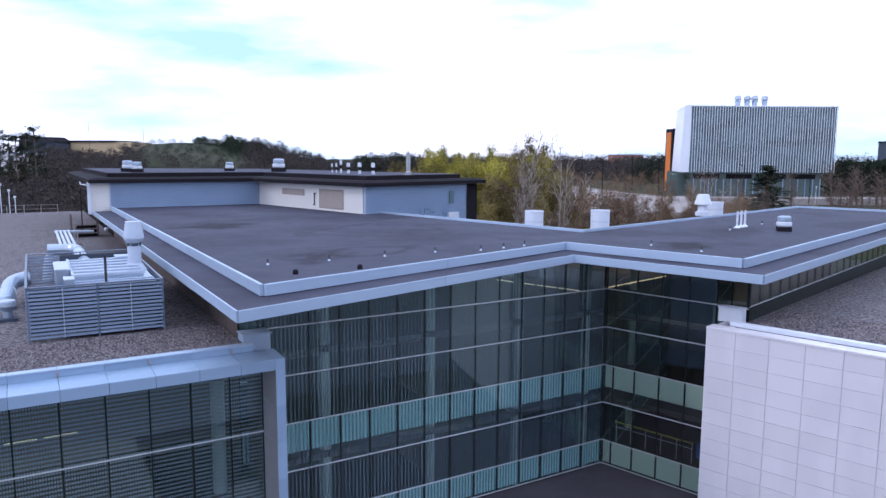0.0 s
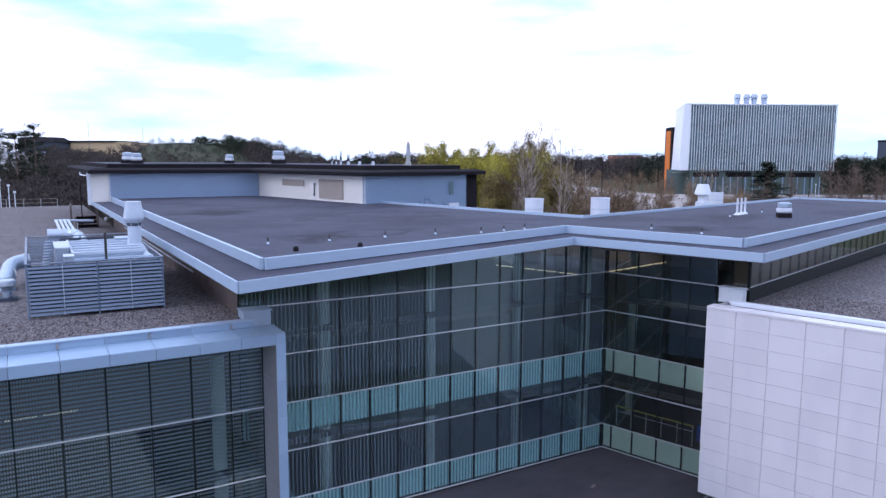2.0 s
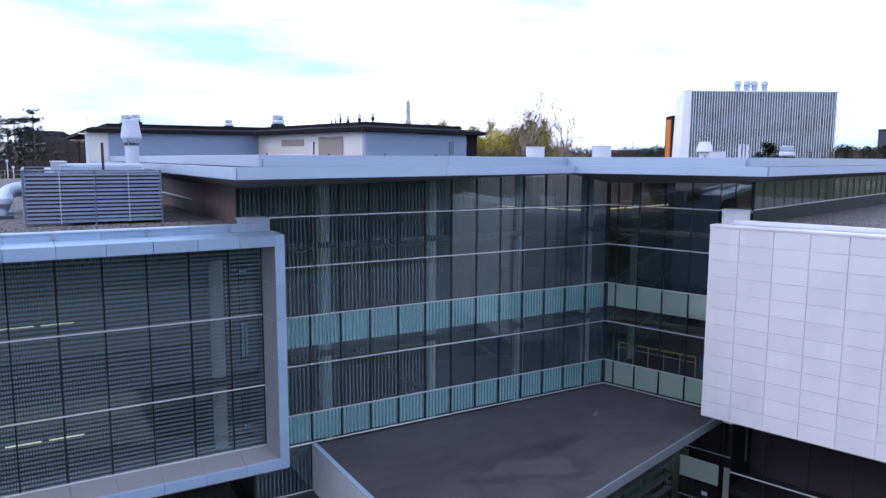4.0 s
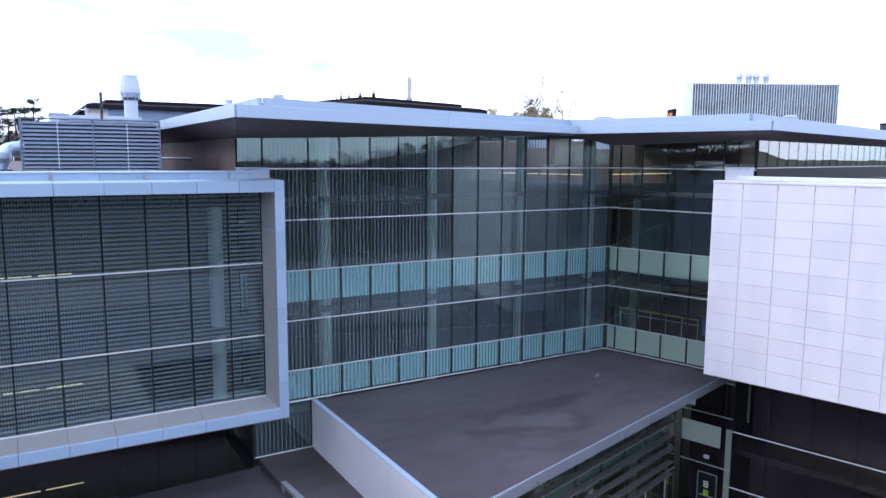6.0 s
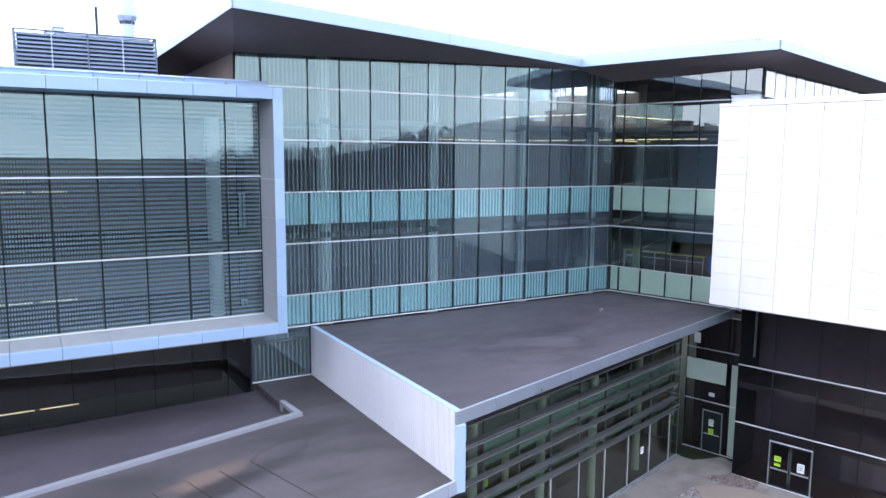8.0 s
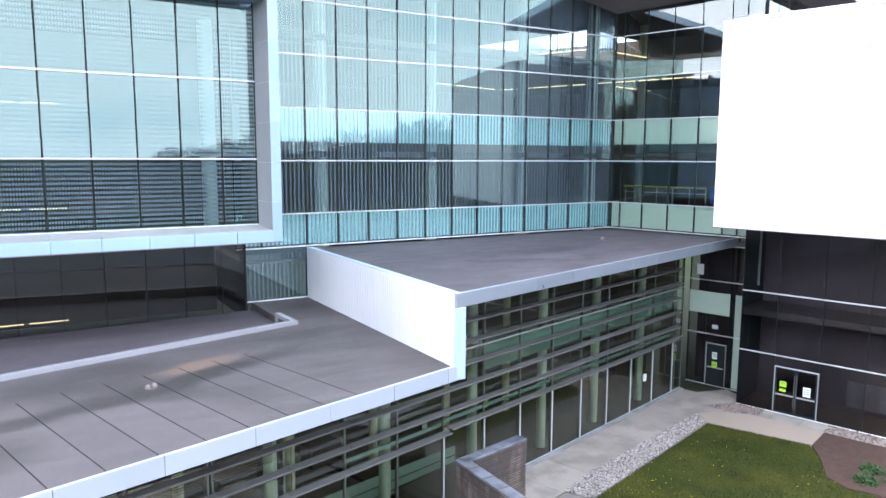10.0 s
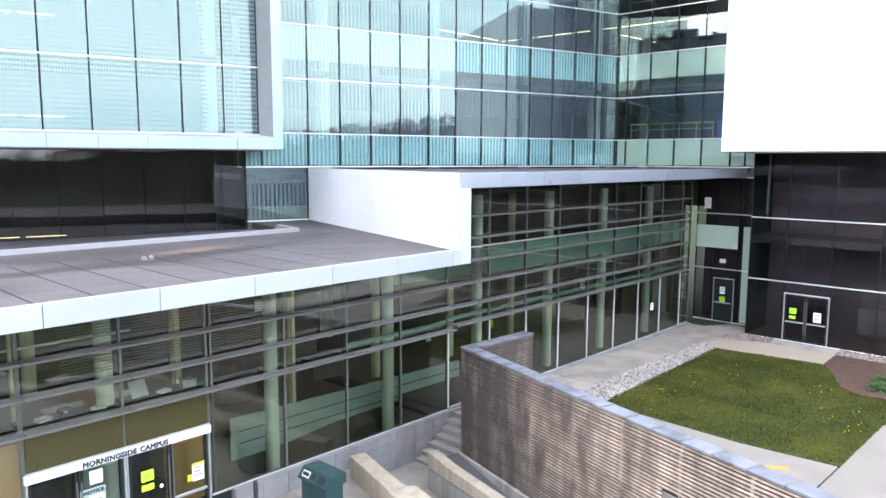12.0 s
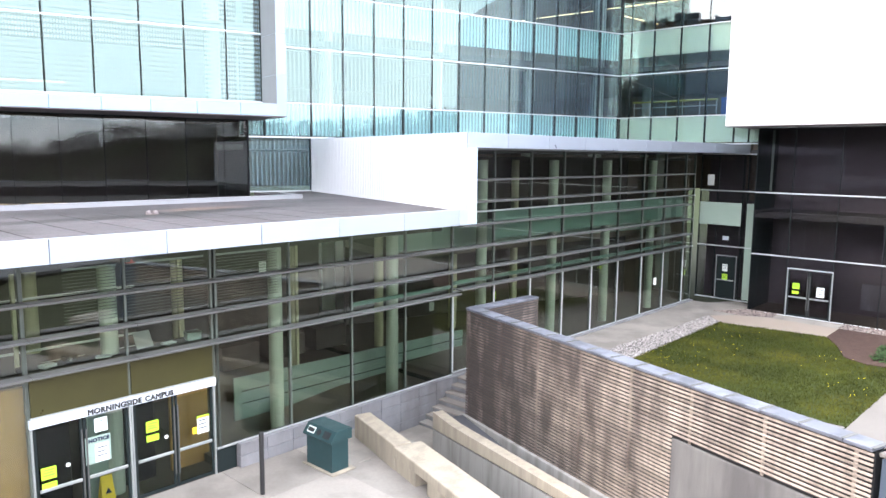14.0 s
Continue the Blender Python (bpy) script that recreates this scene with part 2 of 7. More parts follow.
M_CLEAR = glass("clear_glass", (0.71, 0.77, 0.69), 0.068, 0.0, 0.0004, (0.92, 0.97, 0.94))
M_UGLASS = glass("set_back_glass", (0.52, 0.51, 0.53), 0.014, 0.0, 0.0005, (0.90, 0.98, 0.98))
M_DOORGLASS = glass("door_glass", (0.60, 0.66, 0.62), -0.01, 0.0, 0.0004, (0.85, 0.97, 0.93))
M_REVEAL = material("reveal_metal", (0.235, 0.24, 0.255), 0.45, 0.2, 0.06, 0.7, 0.03, 30, objvary=0.05)
M_KERB = material("kerb_metal", (0.215, 0.22, 0.245), 0.5, 0.2, 0.1, 0.7, 0.05, 30)
M_SPANDREL = material("spandrel_teal", (0.48, 0.75, 0.71), 0.5, 0, 0.06, 0.8, 0.02, 30, objvary=0.04)
# paler copy of the spandrel teal; light on the side wall is in its colour
M_SPAN_B = material("spandrel_lit", (0.67, 0.84, 0.82), 0.5, 0, 0.05, 0.8, 0.02, 30, objvary=0.04)
M_FRIT_V = frit("stripe_frit", (0.235, 0.275, 0.345), 0.1875, 0.085, opacity=0.5)
M_FRIT_H = frit("dash_frit", (0.30, 0.335, 0.40), 0.092, 0.062, 0.168, 0.090, rows=True)
M_SPAN_C = material("spandrel_dull", (0.33, 0.42, 0.36), 0.5, 0, 0.05, 0.8, 0.02, 30, objvary=0.04)
M_MULLG = material("pale_mullion", (0.085, 0.10, 0.09), 0.45, 0.3, 0.08, 2, 0.03, 30)
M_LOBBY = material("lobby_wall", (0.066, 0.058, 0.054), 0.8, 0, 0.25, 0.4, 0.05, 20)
M_INNER = material("interior_wall", (0.19, 0.155, 0.130), 0.8, 0, 0.2, 0.4, 0.05, 20)
M_HALLWALL = material("mauve_wall", (0.13, 0.118, 0.125), 0.8, 0, 0.3, 0.35, 0.05, 20)
M_INFLOOR = material("interior_floor", (0.15, 0.13, 0.105), 0.6, 0, 0.15, 0.6, 0.05, 20)
M_SLAB = material("slab_edge", (0.10, 0.10, 0.10), 0.8, 0, 0.1, 1, 0.05, 20)
M_COLUMN = material("column_paint", (0.44, 0.49, 0.43), 0.6, 0, 0.08, 1, 0.03, 20)
M_LAMP = glow("lamp_strip", (1.0, 0.82, 0.42), 1.7)
M_LOBBYLAMP = glow("lobby_lamp", (1.0, 0.9, 0.65), 4.5)
# pale column paint yellowed by the lobby's lamp light, put into the colour
M_LAMPLITCOL = material("lamplit_column_paint", (0.44, 0.43, 0.30), 0.6, 0, 0.08, 1, 0.03, 20)
M_CONC = material("concrete", (0.272, 0.236, 0.190), 0.85, 0, 0.2, 0.6, 0.16, 14, 0.4, 60, stain=(0.16, 0.138, 0.115), stain_amount=0.4, stain_scale=3.0, objvary=0.06, stretch=(1, 1, 0.14))
M_LOWCONC = material("grey_wall_concrete", (0.235, 0.228, 0.22), 0.85, 0, 0.12, 0.8, 0.10, 25, 0.4, 60, stain=(0.14, 0.13, 0.12), stain_amount=0.6, stain_scale=3.5, stretch=(1, 1, 0.10))
M_APRON = material("tan_concrete", (0.235, 0.195, 0.165), 0.88, 0, 0.1, 0.6, 0.08, 20, 0.3, 60)
M_PATH = material("path_concrete", (0.136, 0.126, 0.119), 0.88, 0, 0.15, 0.6, 0.1, 20, 0.3, 60, stain=(0.11, 0.10, 0.095), stain_amount=0.5, stain_scale=0.7)
M_STEP = material("step_concrete", (0.21, 0.19, 0.175), 0.85, 0, 0.12, 1.5, 0.10, 25, 0.4, 60)
M_WETPANEL = material("stained_panel", (0.122, 0.117, 0.116), 0.75, 0, 0.2, 1.0, 0.12, 14, 0.4, 60, stain=(0.062, 0.058, 0.06), stain_amount=0.7, stain_scale=1.3, stretch=(1, 1, 0.16))
M_BLADE = material("sunshade_blade", (0.095, 0.096, 0.098), 0.45, 0.3, 0.1, 2, 0.04, 30)
M_PAVE = material("concrete_paving", (0.225, 0.205, 0.188), 0.88, 0, 0.2, 0.5, 0.12, 14, 0.3, 60, stain=(0.125, 0.112, 0.104), stain_amount=0.55, stain_scale=0.8, objvary=0.09)
M_BLOCK = material("grey_block", (0.18, 0.18, 0.195), 0.85, 0, 0.14, 1.5, 0.09, 30, 0.4, 70, objvary=0.08, stain=(0.115, 0.108, 0.11), stain_amount=0.6, stain_scale=0.9, stretch=(1, 1, 0.3))
M_SLAT = material("weathered_slat", (0.275, 0.230, 0.200), 0.7, 0, 0.2, 1.2, 0.4, 9, 0.3, 50, objvary=0.22, stretch=(1, 1, 0.3), stain=(0.050, 0.040, 0.040), stain_amount=0.9, stain_scale=2.2, tone_run=(15.5, 6.2), stain_band=(0.30, 0.74))
M_COPING = material("galvanised_coping", (0.105, 0.112, 0.14), 0.45, 0.15, 0.2, 1.2, 0.12, 14, objvary=0.16, stain=(0.044, 0.047, 0.059), stain_amount=0.75, stain_scale=1.8)
M_LAWN = material("lawn_soil", (0.026, 0.034, 0.008), 0.95, 0, 0.45, 0.5, 0.3, 12, 0.8, 40)
M_GRASS = material("grass_blades", (0.034, 0.041, 0.006), 0.8, 0, 0.55, 0.5, 0.35, 9, stain=(0.098, 0.090, 0.013), stain_amount=0.75, stain_scale=0.3, island=0.35)
M_DANDELION = material("dandelion", (0.75, 0.62, 0.03), 0.8)
M_STONE = material("pale_river_stone", (0.205, 0.187, 0.182), 0.85, 0, 0.2, 3, 0.2, 25, island=0.65)
M_BROWNSTONE = material("brown_river_stone", (0.15, 0.122, 0.115), 0.85, 0, 0.2, 3, 0.2, 25, island=0.6)
M_MULCH = material("bark_mulch", (0.052, 0.033, 0.028), 0.95, 0, 0.35, 3, 0.6, 22, 0.9, 50)
M_SHRUB = material("shrub_leaf", (0.028, 0.052, 0.020), 0.7, 0, 0.3, 4, 0.3, 30, island=0.35)
M_LOUVRE = material("grey_louvre", (0.108, 0.146, 0.208), 0.45, 0.3, 0.1, 1, 0.05, 25, objvary=0.12)
M_SHEET = material("inner_sheet", (0.05, 0.064, 0.088), 0.7, 0, 0.2, 1, 0.1, 20)
M_STACK = material("stack_paint", (0.34, 0.40, 0.48), 0.5, 0, 0.1, 2, 0.03, 30)
M_DUCT = material("duct_metal", (0.32, 0.39, 0.48), 0.32, 0.6, 0.12, 1.5, 0.05, 25)
M_WHITE = material("white_paint", (0.50, 0.55, 0.62), 0.5, 0, 0.08, 2, 0.03, 30)
# on the penthouse this blue holds the shade; the white copy is sunlit
M_SIDE = material("corrugated_shade_blue", (0.225, 0.315, 0.45), 0.4, 0.3, 0.06, 0.5, 0.03, 25)
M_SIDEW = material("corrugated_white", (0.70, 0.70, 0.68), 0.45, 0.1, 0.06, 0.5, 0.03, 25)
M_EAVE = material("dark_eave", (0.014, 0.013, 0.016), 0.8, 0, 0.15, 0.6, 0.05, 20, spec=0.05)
M_BIN = material("teal_plastic", (0.011, 0.036, 0.041), 0.5, 0, 0.1, 1.5, 0.05, 40)
M_BLACK = material("black_paint", (0.012, 0.012, 0.014), 0.5, 0, 0.1, 2, 0.05, 30)
M_PAPER = material("white_paper", (0.60, 0.64, 0.62), 0.8, 0, 0.03, 3, 0.02, 30)
M_YELLOW = material("lime_notice", (0.36, 0.62, 0.04), 0.8, 0, 0.05, 3, 0.03, 30)
M_CAUTION = material("yellow_plastic", (0.72, 0.50, 0.02), 0.5, 0, 0.05, 3, 0.03, 30)
M_CAUTIONRAIL = material("yellow_green_rail", (0.42, 0.44, 0.10), 0.5)
M_BLUE = material("blue_board", (0.05, 0.13, 0.5), 0.6)
M_GOLD = material("olive_panel", (0.046, 0.043, 0.015), 0.32, 0.4, 0.3, 0.9, 0.04, 25)
M_WOOD = material("warm_wood", (0.37, 0.22, 0.085), 0.55, 0, 0.2, 1.5, 0.15, 20, stretch=(1, 1, 0.12))
M_GREENG = material("green_balustrade", (0.235, 0.315, 0.285), 0.35, 0, 0.15, 1, 0.04, 20)
M_GREENB = material("green_translucent", (0.10, 0.165, 0.145), 0.4, 0, 0.12, 1, 0.03, 20, objvary=0.08)
M_INK = material("dark_ink", (0.015, 0.02, 0.05), 0.6)
M_RED = material("red_paint", (0.45, 0.04, 0.03), 0.5)
M_GROUND = material("meadow_ground", (0.024, 0.031, 0.013), 0.95, 0, 0.4, 0.03, 0.3, 0.6, stain=(0.045, 0.040, 0.029), stain_amount=0.5, stain_scale=0.02)
M_ASPHALT = material("asphalt", (0.075, 0.075, 0.085), 0.9, 0, 0.25, 0.1, 0.1, 5)
M_DRIVE = material("worn_drive", (0.105, 0.105, 0.12), 0.9, 0, 0.4, 0.06, 0.1, 3)
M_FARLOT = material("pale_lot", (0.26, 0.24, 0.23), 0.9, 0, 0.25, 0.06, 0.2, 0.5)
M_BARK = material("bark", (0.11, 0.085, 0.07), 0.9, 0, 0.25, 2, 0.2, 15)
M_BIRCH = material("pale_bark", (0.27, 0.235, 0.20), 0.9, 0, 0.2, 2, 0.2, 15)
M_LEAF = material("spring_leaf", (0.265, 0.245, 0.036), 0.7, 0, 0.45, 0.25, 0.3, 3, objvary=0.35, island=0.35)
M_TWIG = material("bare_twig", (0.080, 0.062, 0.048), 0.9, 0, 0.35, 0.15, 0.3, 3, objvary=0.3, island=0.35)
M_FIR = material("fir_needle", (0.022, 0.032, 0.020), 0.8, 0, 0.3, 0.3, 0.3, 3, objvary=0.2, island=0.35)
M_FARWOOD = material("far_twig", (0.050, 0.043, 0.040), 0.9, 0, 0.4, 0.05, 0.15, 2, island=0.15)
M_FIN = material("white_fin", (0.62, 0.66, 0.71), 0.4, 0.1, 0.05, 0.1, 0.03, 3)
M_FARGLASS = material("far_glass", (0.105, 0.175, 0.20), 0.25, 0.15, 0.5, 0.10, 0.1, 1.5, stain=(0.065, 0.105, 0.115), stain_amount=0.8, stain_scale=0.07, stretch=(1, 1, 2.2))
M_FARBASE = material("far_base_glass", (0.10, 0.14, 0.135), 0.2, 0.2, 0.25, 0.2, 0.1, 1.5)
M_TAUPE = material("taupe_louvre", (0.30, 0.27, 0.25), 0.6, 0, 0.12, 1, 0.05, 20)
M_SCRUB = material("warm_scrub", (0.150, 0.108, 0.070), 0.9, 0, 0.4, 0.1, 0.3, 2, objvary=0.25, island=0.4)
M_OLIVE = material("budding_leaf", (0.155, 0.125, 0.040), 0.8, 0, 0.45, 0.2, 0.3, 3, objvary=0.3, island=0.4)
M_ORANGE = material("orange_panel", (0.52, 0.16, 0.03), 0.7)
M_BRICK = material("far_brick", (0.34, 0.16, 0.12), 0.85)
M_TAN = material("tan_wall", (0.40, 0.32, 0.20), 0.85, 0, 0.08, 0.1, 0.05, 3)

# ---- building kit ----
def wall_matrix(p, degrees, z=0.0):
    """Local x runs along a wall seen from outside, left to right; y goes into the building."""
    return pose(p[0], p[1], z, 0, 0, degrees)


def thing(name, m, label, category, group="", kind=""):
    ob = tagged(new(name), label, category, group, kind)
    ob.empty_display_size = 0.3
    ob.matrix_world = m
    return ob


def mesh_of(name, bm, mat):
    me = bpy.data.meshes.new(name)
    bmesh.ops.recalc_face_normals(bm, faces=bm.faces)
    bm.to_mesh(me)
    bm.free()
    me.materials.append(mat)
    if mat in (M_GLASS, M_DGLASS, M_BGLASS, M_CLEAR, M_DOORGLASS, M_UGLASS):
        me.materials.append(M_BACK)
        for f in me.polygons:
            f.material_index = 0 if f.normal.y < -0.5 else 1
    return me


def part(name, data, mat, parent, label="", loc=None, kind="", m=None):
    me = mesh_of(name, data, mat) if isinstance(data, bmesh.types.BMesh) else data
    ob = new(name, me)
    ob.parent = parent
    if m is not None:
        ob.matrix_local = m
    elif loc is not None:
        ob.location = loc
    if mat in (M_GLASS, M_DGLASS, M_BGLASS, M_CLEAR, M_DOORGLASS, M_UGLASS):
        ob.visible_shadow = False
    return tagged(ob, label, "", "", kind)


def add_box(bm, x0, x1, y0, y1, z0, z1, bevel=0.0):
    v = [bm.verts.new((x, y, z)) for z in (z0, z1) for x, y in ((x0, y0), (x1, y0), (x1, y1), (x0, y1))]
    fs = [bm.faces.new([v[i] for i in q]) for q in ((3, 2, 1, 0), (4, 5, 6, 7), (0, 1, 5, 4), (1, 2, 6, 5), (2, 3, 7, 6), (3, 0, 4, 7))]
    if bevel:
        bmesh.ops.bevel(bm, geom=list({e for f in fs for e in f.edges}), offset=bevel, segments=1, affect="EDGES")


BOXES = {}
def box(name, parent, mat, x0, x1, y0, y1, z0, z1, label="", bevel=None):
    """A bevelled bar or panel; equal ones share a mesh."""
    size = (x1 - x0, y1 - y0, z1 - z0)
    if bevel is None:
        bevel = min(0.012, min(size) * 0.2)
    key = tuple(round(s, 4) for s in size) + (mat.name,)
    if key not in BOXES:
        bm = bmesh.new()
        add_box(bm, 0, size[0], 0, size[1], 0, size[2], bevel)
        BOXES[key] = mesh_of(name, bm, mat)
    return part(name, BOXES[key], mat, parent, label, (x0, y0, z0))


def prism(poly, z0, z1):
    """A plan polygon drawn up from z0 to z1."""
    bm = bmesh.new()
    low = [bm.verts.new((x, y, z0)) for x, y in poly]
    top = [bm.verts.new((x, y, z1)) for x, y in poly]
    bm.faces.new(low[::-1])
    bm.faces.new(top)
    for i in range(len(poly)):
        j = (i + 1) % len(poly)
        bm.faces.new((low[i], low[j], top[j], top[i]))
    return bm


def solid(rings):
    """A skin between rings of equal length, closed at both ends."""
    bm = bmesh.new()
    rows = [[bm.verts.new(p) for p in ring] for ring in rings]
    k = len(rows[0])
    for a, b in zip(rows, rows[1:]):
        for i in range(k):
            bm.faces.new((a[i], a[(i + 1) % k], b[(i + 1) % k], b[i]))
    bm.faces.new(rows[0][::-1])
    bm.faces.new(rows[-1])
    return bm


def lathe(profile, sides=20, centre=(0, 0)):
    """A turned shape from (radius, height) pairs."""
    return solid([[(centre[0] + r * math.cos(2 * math.pi * i / sides), centre[1] + r * math.sin(2 * math.pi * i / sides), z) for i in range(sides)] for r, z in profile])


def tube(points, r, sides=10):
    """A pipe along points."""
    pts = [Vector(p) for p in points]
    rings = []
    for i, p in enumerate(pts):
        d = (pts[min(i + 1, len(pts) - 1)] - pts[max(i - 1, 0)]).normalized()
        a = d.orthogonal().normalized() if abs(d.z) < 0.9 else Vector((1, 0, 0))
        if abs(d.z) < 0.9:
            a = d.cross(Vector((0, 0, 1))).normalized()
        b = d.cross(a).normalized()
        rings.append([p + r * (math.cos(2 * math.pi * k / sides) * a + math.sin(2 * math.pi * k / sides) * b) for k in range(sides)])
    return solid(rings)


def bend(a, corner, b, r, steps=5):
    """Points of a pipe's path that turns at a corner with radius r."""
    a, c, b = Vector(a), Vector(corner), Vector(b)
    p, q = c + (a - c).normalized() * r, c + (b - c).normalized() * r
    return [a] + [p.lerp(c, t / steps).lerp(c.lerp(q, t / steps), t / steps) for t in range(steps + 1)] + [b]


U = Vector((math.cos(radians(15.8)), math.sin(radians(15.8))))
V = Vector((-U.y, U.x))

# ---- curtain walls ----
tilt = random.Random(23)
def curtain(name, m, xs, zs, label, pane_mat=M_GLASS, frit_mat=None, spandrels=(), span_mat=M_SPANDREL, transom_mat=M_TRANSOM, mull=0.06, trans=0.055, deep=0.10, mull_mat=M_DARK):
    """Glass panes between mullions and transoms; printed screens and spandrel panels behind the panes."""
    w = thing(name, m, label, "curtain wall", kind="structure")
    for a, b in zip(xs, xs[1:]):
        for c, d in zip(zs, zs[1:]):
            pane = box("pane", w, pane_mat, a + 0.012, b - 0.012, 0.0, 0.016, c + 0.01, d - 0.01, bevel=0.0)
            pane.rotation_euler = (tilt.gauss(0, 0.0011), 0, tilt.gauss(0, 0.0011))     # no pane sits quite true
        if frit_mat:
            bm = bmesh.new()
            t = zs[-1]
            bm.faces.new([bm.verts.new(p) for p in ((a, 0.045, zs[0]), (b, 0.045, zs[0]), (b, 0.045, t), (a, 0.045, t))])
            part("frit_screen", bm, frit_mat, w)
        for c, d in spandrels:
            box("spandrel_panel", w, span_mat, a + 0.03, b - 0.03, 0.09, 0.12, c, d)
    for x in xs:
        box("mullion", w, mull_mat, x - mull / 2, x + mull / 2, -0.012, deep, zs[0], zs[-1])
    for z in zs:
        box("transom", w, transom_mat, xs[0], xs[-1], -0.05, -0.013, z - trans / 2, z + trans / 2)
    return w


A_X = [8.29, 9.38, 11.43, 12.92, 14.42, 15.92, 17.43, 18.93, 20.43, 21.92, 23.41, 24.90, 26.39, 27.89, 29.40]
A_Y = 29.23
LEVELS = [7.85, 9.28, 11.58, 13.84, 16.1, 18.35, 20.12]
curtain("curtain_wall_main", Matrix.Translation((0, A_Y, 0)), A_X, LEVELS,
        "tall teal glass curtain wall with striped print", M_GLASS, M_FRIT_V, ((7.93, 9.26), (12.4, 13.82)), mull=0.075)
curtain("curtain_wall_low", Matrix.Translation((0, A_Y - 0.004, 0)), [8.6, 11.36], [5.56, 7.84],
        "striped glass strip above the canopy roof", M_GLASS, M_FRIT_V)
B0, B_DEG = (29.44, 29.23), -74.2
B_X = [0.04, 0.6, 1.95, 3.45, 4.95, 6.45, 7.2, 8.1]
curtain("curtain_wall_side", wall_matrix(B0, B_DEG), B_X, LEVELS,
        "dark glass curtain wall with green spandrels coloured paler as lit", M_BGLASS, None, ((7.93, 9.26), (12.5, 13.82)), M_SPAN_B)

# floors, columns and ceiling lamps behind the glass
inside = thing("interior", Matrix.Identity(4), "dark office floors behind the glass", "interior", kind="structure")
FLOOR_POLY = [(8.5, 29.5), (29.5, 29.5), (31.9, 21.6), (45.5, 25.6), (36.5, 47), (8.5, 47)]
for z in (7.3, 11.75, 16.85):
    part("floor_slab", prism(FLOOR_POLY, z, z + 0.25), M_SLAB, inside)
    part("suspended_ceiling", prism([(8.7, 29.9), (29.3, 29.9), (31.9, 23.6), (44, 27.5), (36.3, 46.5), (8.7, 46.5)], z - 0.22, z - 0.16), M_INNER, inside)
part("back_wall", prism([(8.5, 46.6), (36.4, 46.6), (36.4, 46.8), (8.5, 46.8)], 5.0, 20.2), M_INNER, inside)
part("back_wall", prism([(36.3, 46.7), (45.2, 25.6), (45.4, 25.7), (36.5, 46.8)], 5.0, 20.2), M_INNER, inside)
part("partition", prism([(31.85, 22.45), (45.0, 26.0), (44.97, 26.15), (31.82, 22.6)], 5.6, 20.0), M_INNER, inside, "brown inner wall")
part("partition", prism([(20, 33.5), (20.15, 33.5), (20.15, 40), (20, 40)], 5.5, 20), M_INNER, inside)
for x in (12.45, 18.15, 23.75, 28.6):
    part("column", lathe([(0.30, 0.0), (0.30, 20.1)], 18), M_COLUMN, inside, "pale round column", (x, 30.05, 0))
for x, y in ((35.5, 33.0), (31.5, 33.5)):
    part("column", lathe([(0.28, 5.0), (0.28, 20.1)], 18), M_COLUMN, inside, "", (x, y, 0))
# strips of ceiling and pendant lamps
def lamp_row(a, b, k, z, fill=0.86):
    """Lamp strips end to end from a to b under a ceiling."""
    d = Vector(b) - Vector(a)
    s = d.length / k
    for i in range(k):
        p = Vector(a) + d * (i / k)
        part("ceiling_lamp", prism([(0, -0.04), (s * fill, -0.04), (s * fill, 0.04), (0, 0.04)], 0, 0.04), M_LAMP, inside, m=pose(p.x, p.y, z, 0, 0, math.degrees(math.atan2(d.y, d.x))))
lamp_row((27.0, 36.8), (29.2, 31.0), 4, 17.9)
lamp_row((31.5, 31.2), (38.1, 32.5), 4, 17.9)
part("inner_wall", prism([(32.2, 22.3), (45.3, 26.0), (45.3, 26.2), (32.1, 22.5)], 5.0, 17.3), M_INNER, inside)
lamp_row((22.5, 40.2), (30.6, 42.4), 6, 16.57)
lamp_row((31.0, 42.5), (33.5, 35.8), 5, 16.57)
lamp_row((36.2, 36.1), (41.5, 37.2), 4, 16.57)
lamp_row((33.6, 35.4), (36.2, 28.2), 5, 16.57)
for i in range(4):
    p = Vector((31.6, 28.5)) + Vector((0.272, -0.962)) * (1.5 * i)
    part("rail_panel", prism([(-0.02, 0), (0.02, 0), (0.02, 1.42), (-0.02, 1.42)], 0, 1.0), M_GREENG, inside, m=pose(p.x, p.y, 12.1, 0, 0, 180 + 15.8))

BM = wall_matrix(B0, B_DEG)
part("handrail", tube([(0.3, 1.0, 10.17), (5.15, 1.0, 10.17)], 0.05, 8), M_CAUTIONRAIL, inside, "yellow-green handrail", m=BM)
part("handrail", tube([(0.3, 1.0, 9.86), (5.15, 1.0, 9.86)], 0.025, 8), M_TRANSOM, inside, m=BM)
for x in (0.4, 1.35, 2.3, 3.25, 4.2, 5.1):
    part("rail_post", tube([(x, 1.0, 9.0), (x, 1.0, 10.15)], 0.025, 8), M_TRANSOM, inside, m=BM)
part("blue_board", prism([(5.3, 1.1), (5.9, 1.1), (5.9, 1.16), (5.3, 1.16)], 9.35, 10.25), M_BLUE, inside, "blue board", m=BM)

# ---- main roof ----
EC, EI, ER = (6.72, 23.1), (26.35, 28.58), (29.3, 19.1)
EE = (ER[0] + 46 * U.x, ER[1] + 46 * U.y)
EB = (EE[0] + 14.5 * V.x, EE[1] + 14.5 * V.y)
PV = (33.09, 35.41)
PVE = (PV[0] + 0.9 * U.x + 0.6 * V.x, PV[1] + 0.9 * U.y + 0.6 * V.y)
EK = (PVE[0] - 45 * 0.224, PVE[1] + 45 * 0.9746)
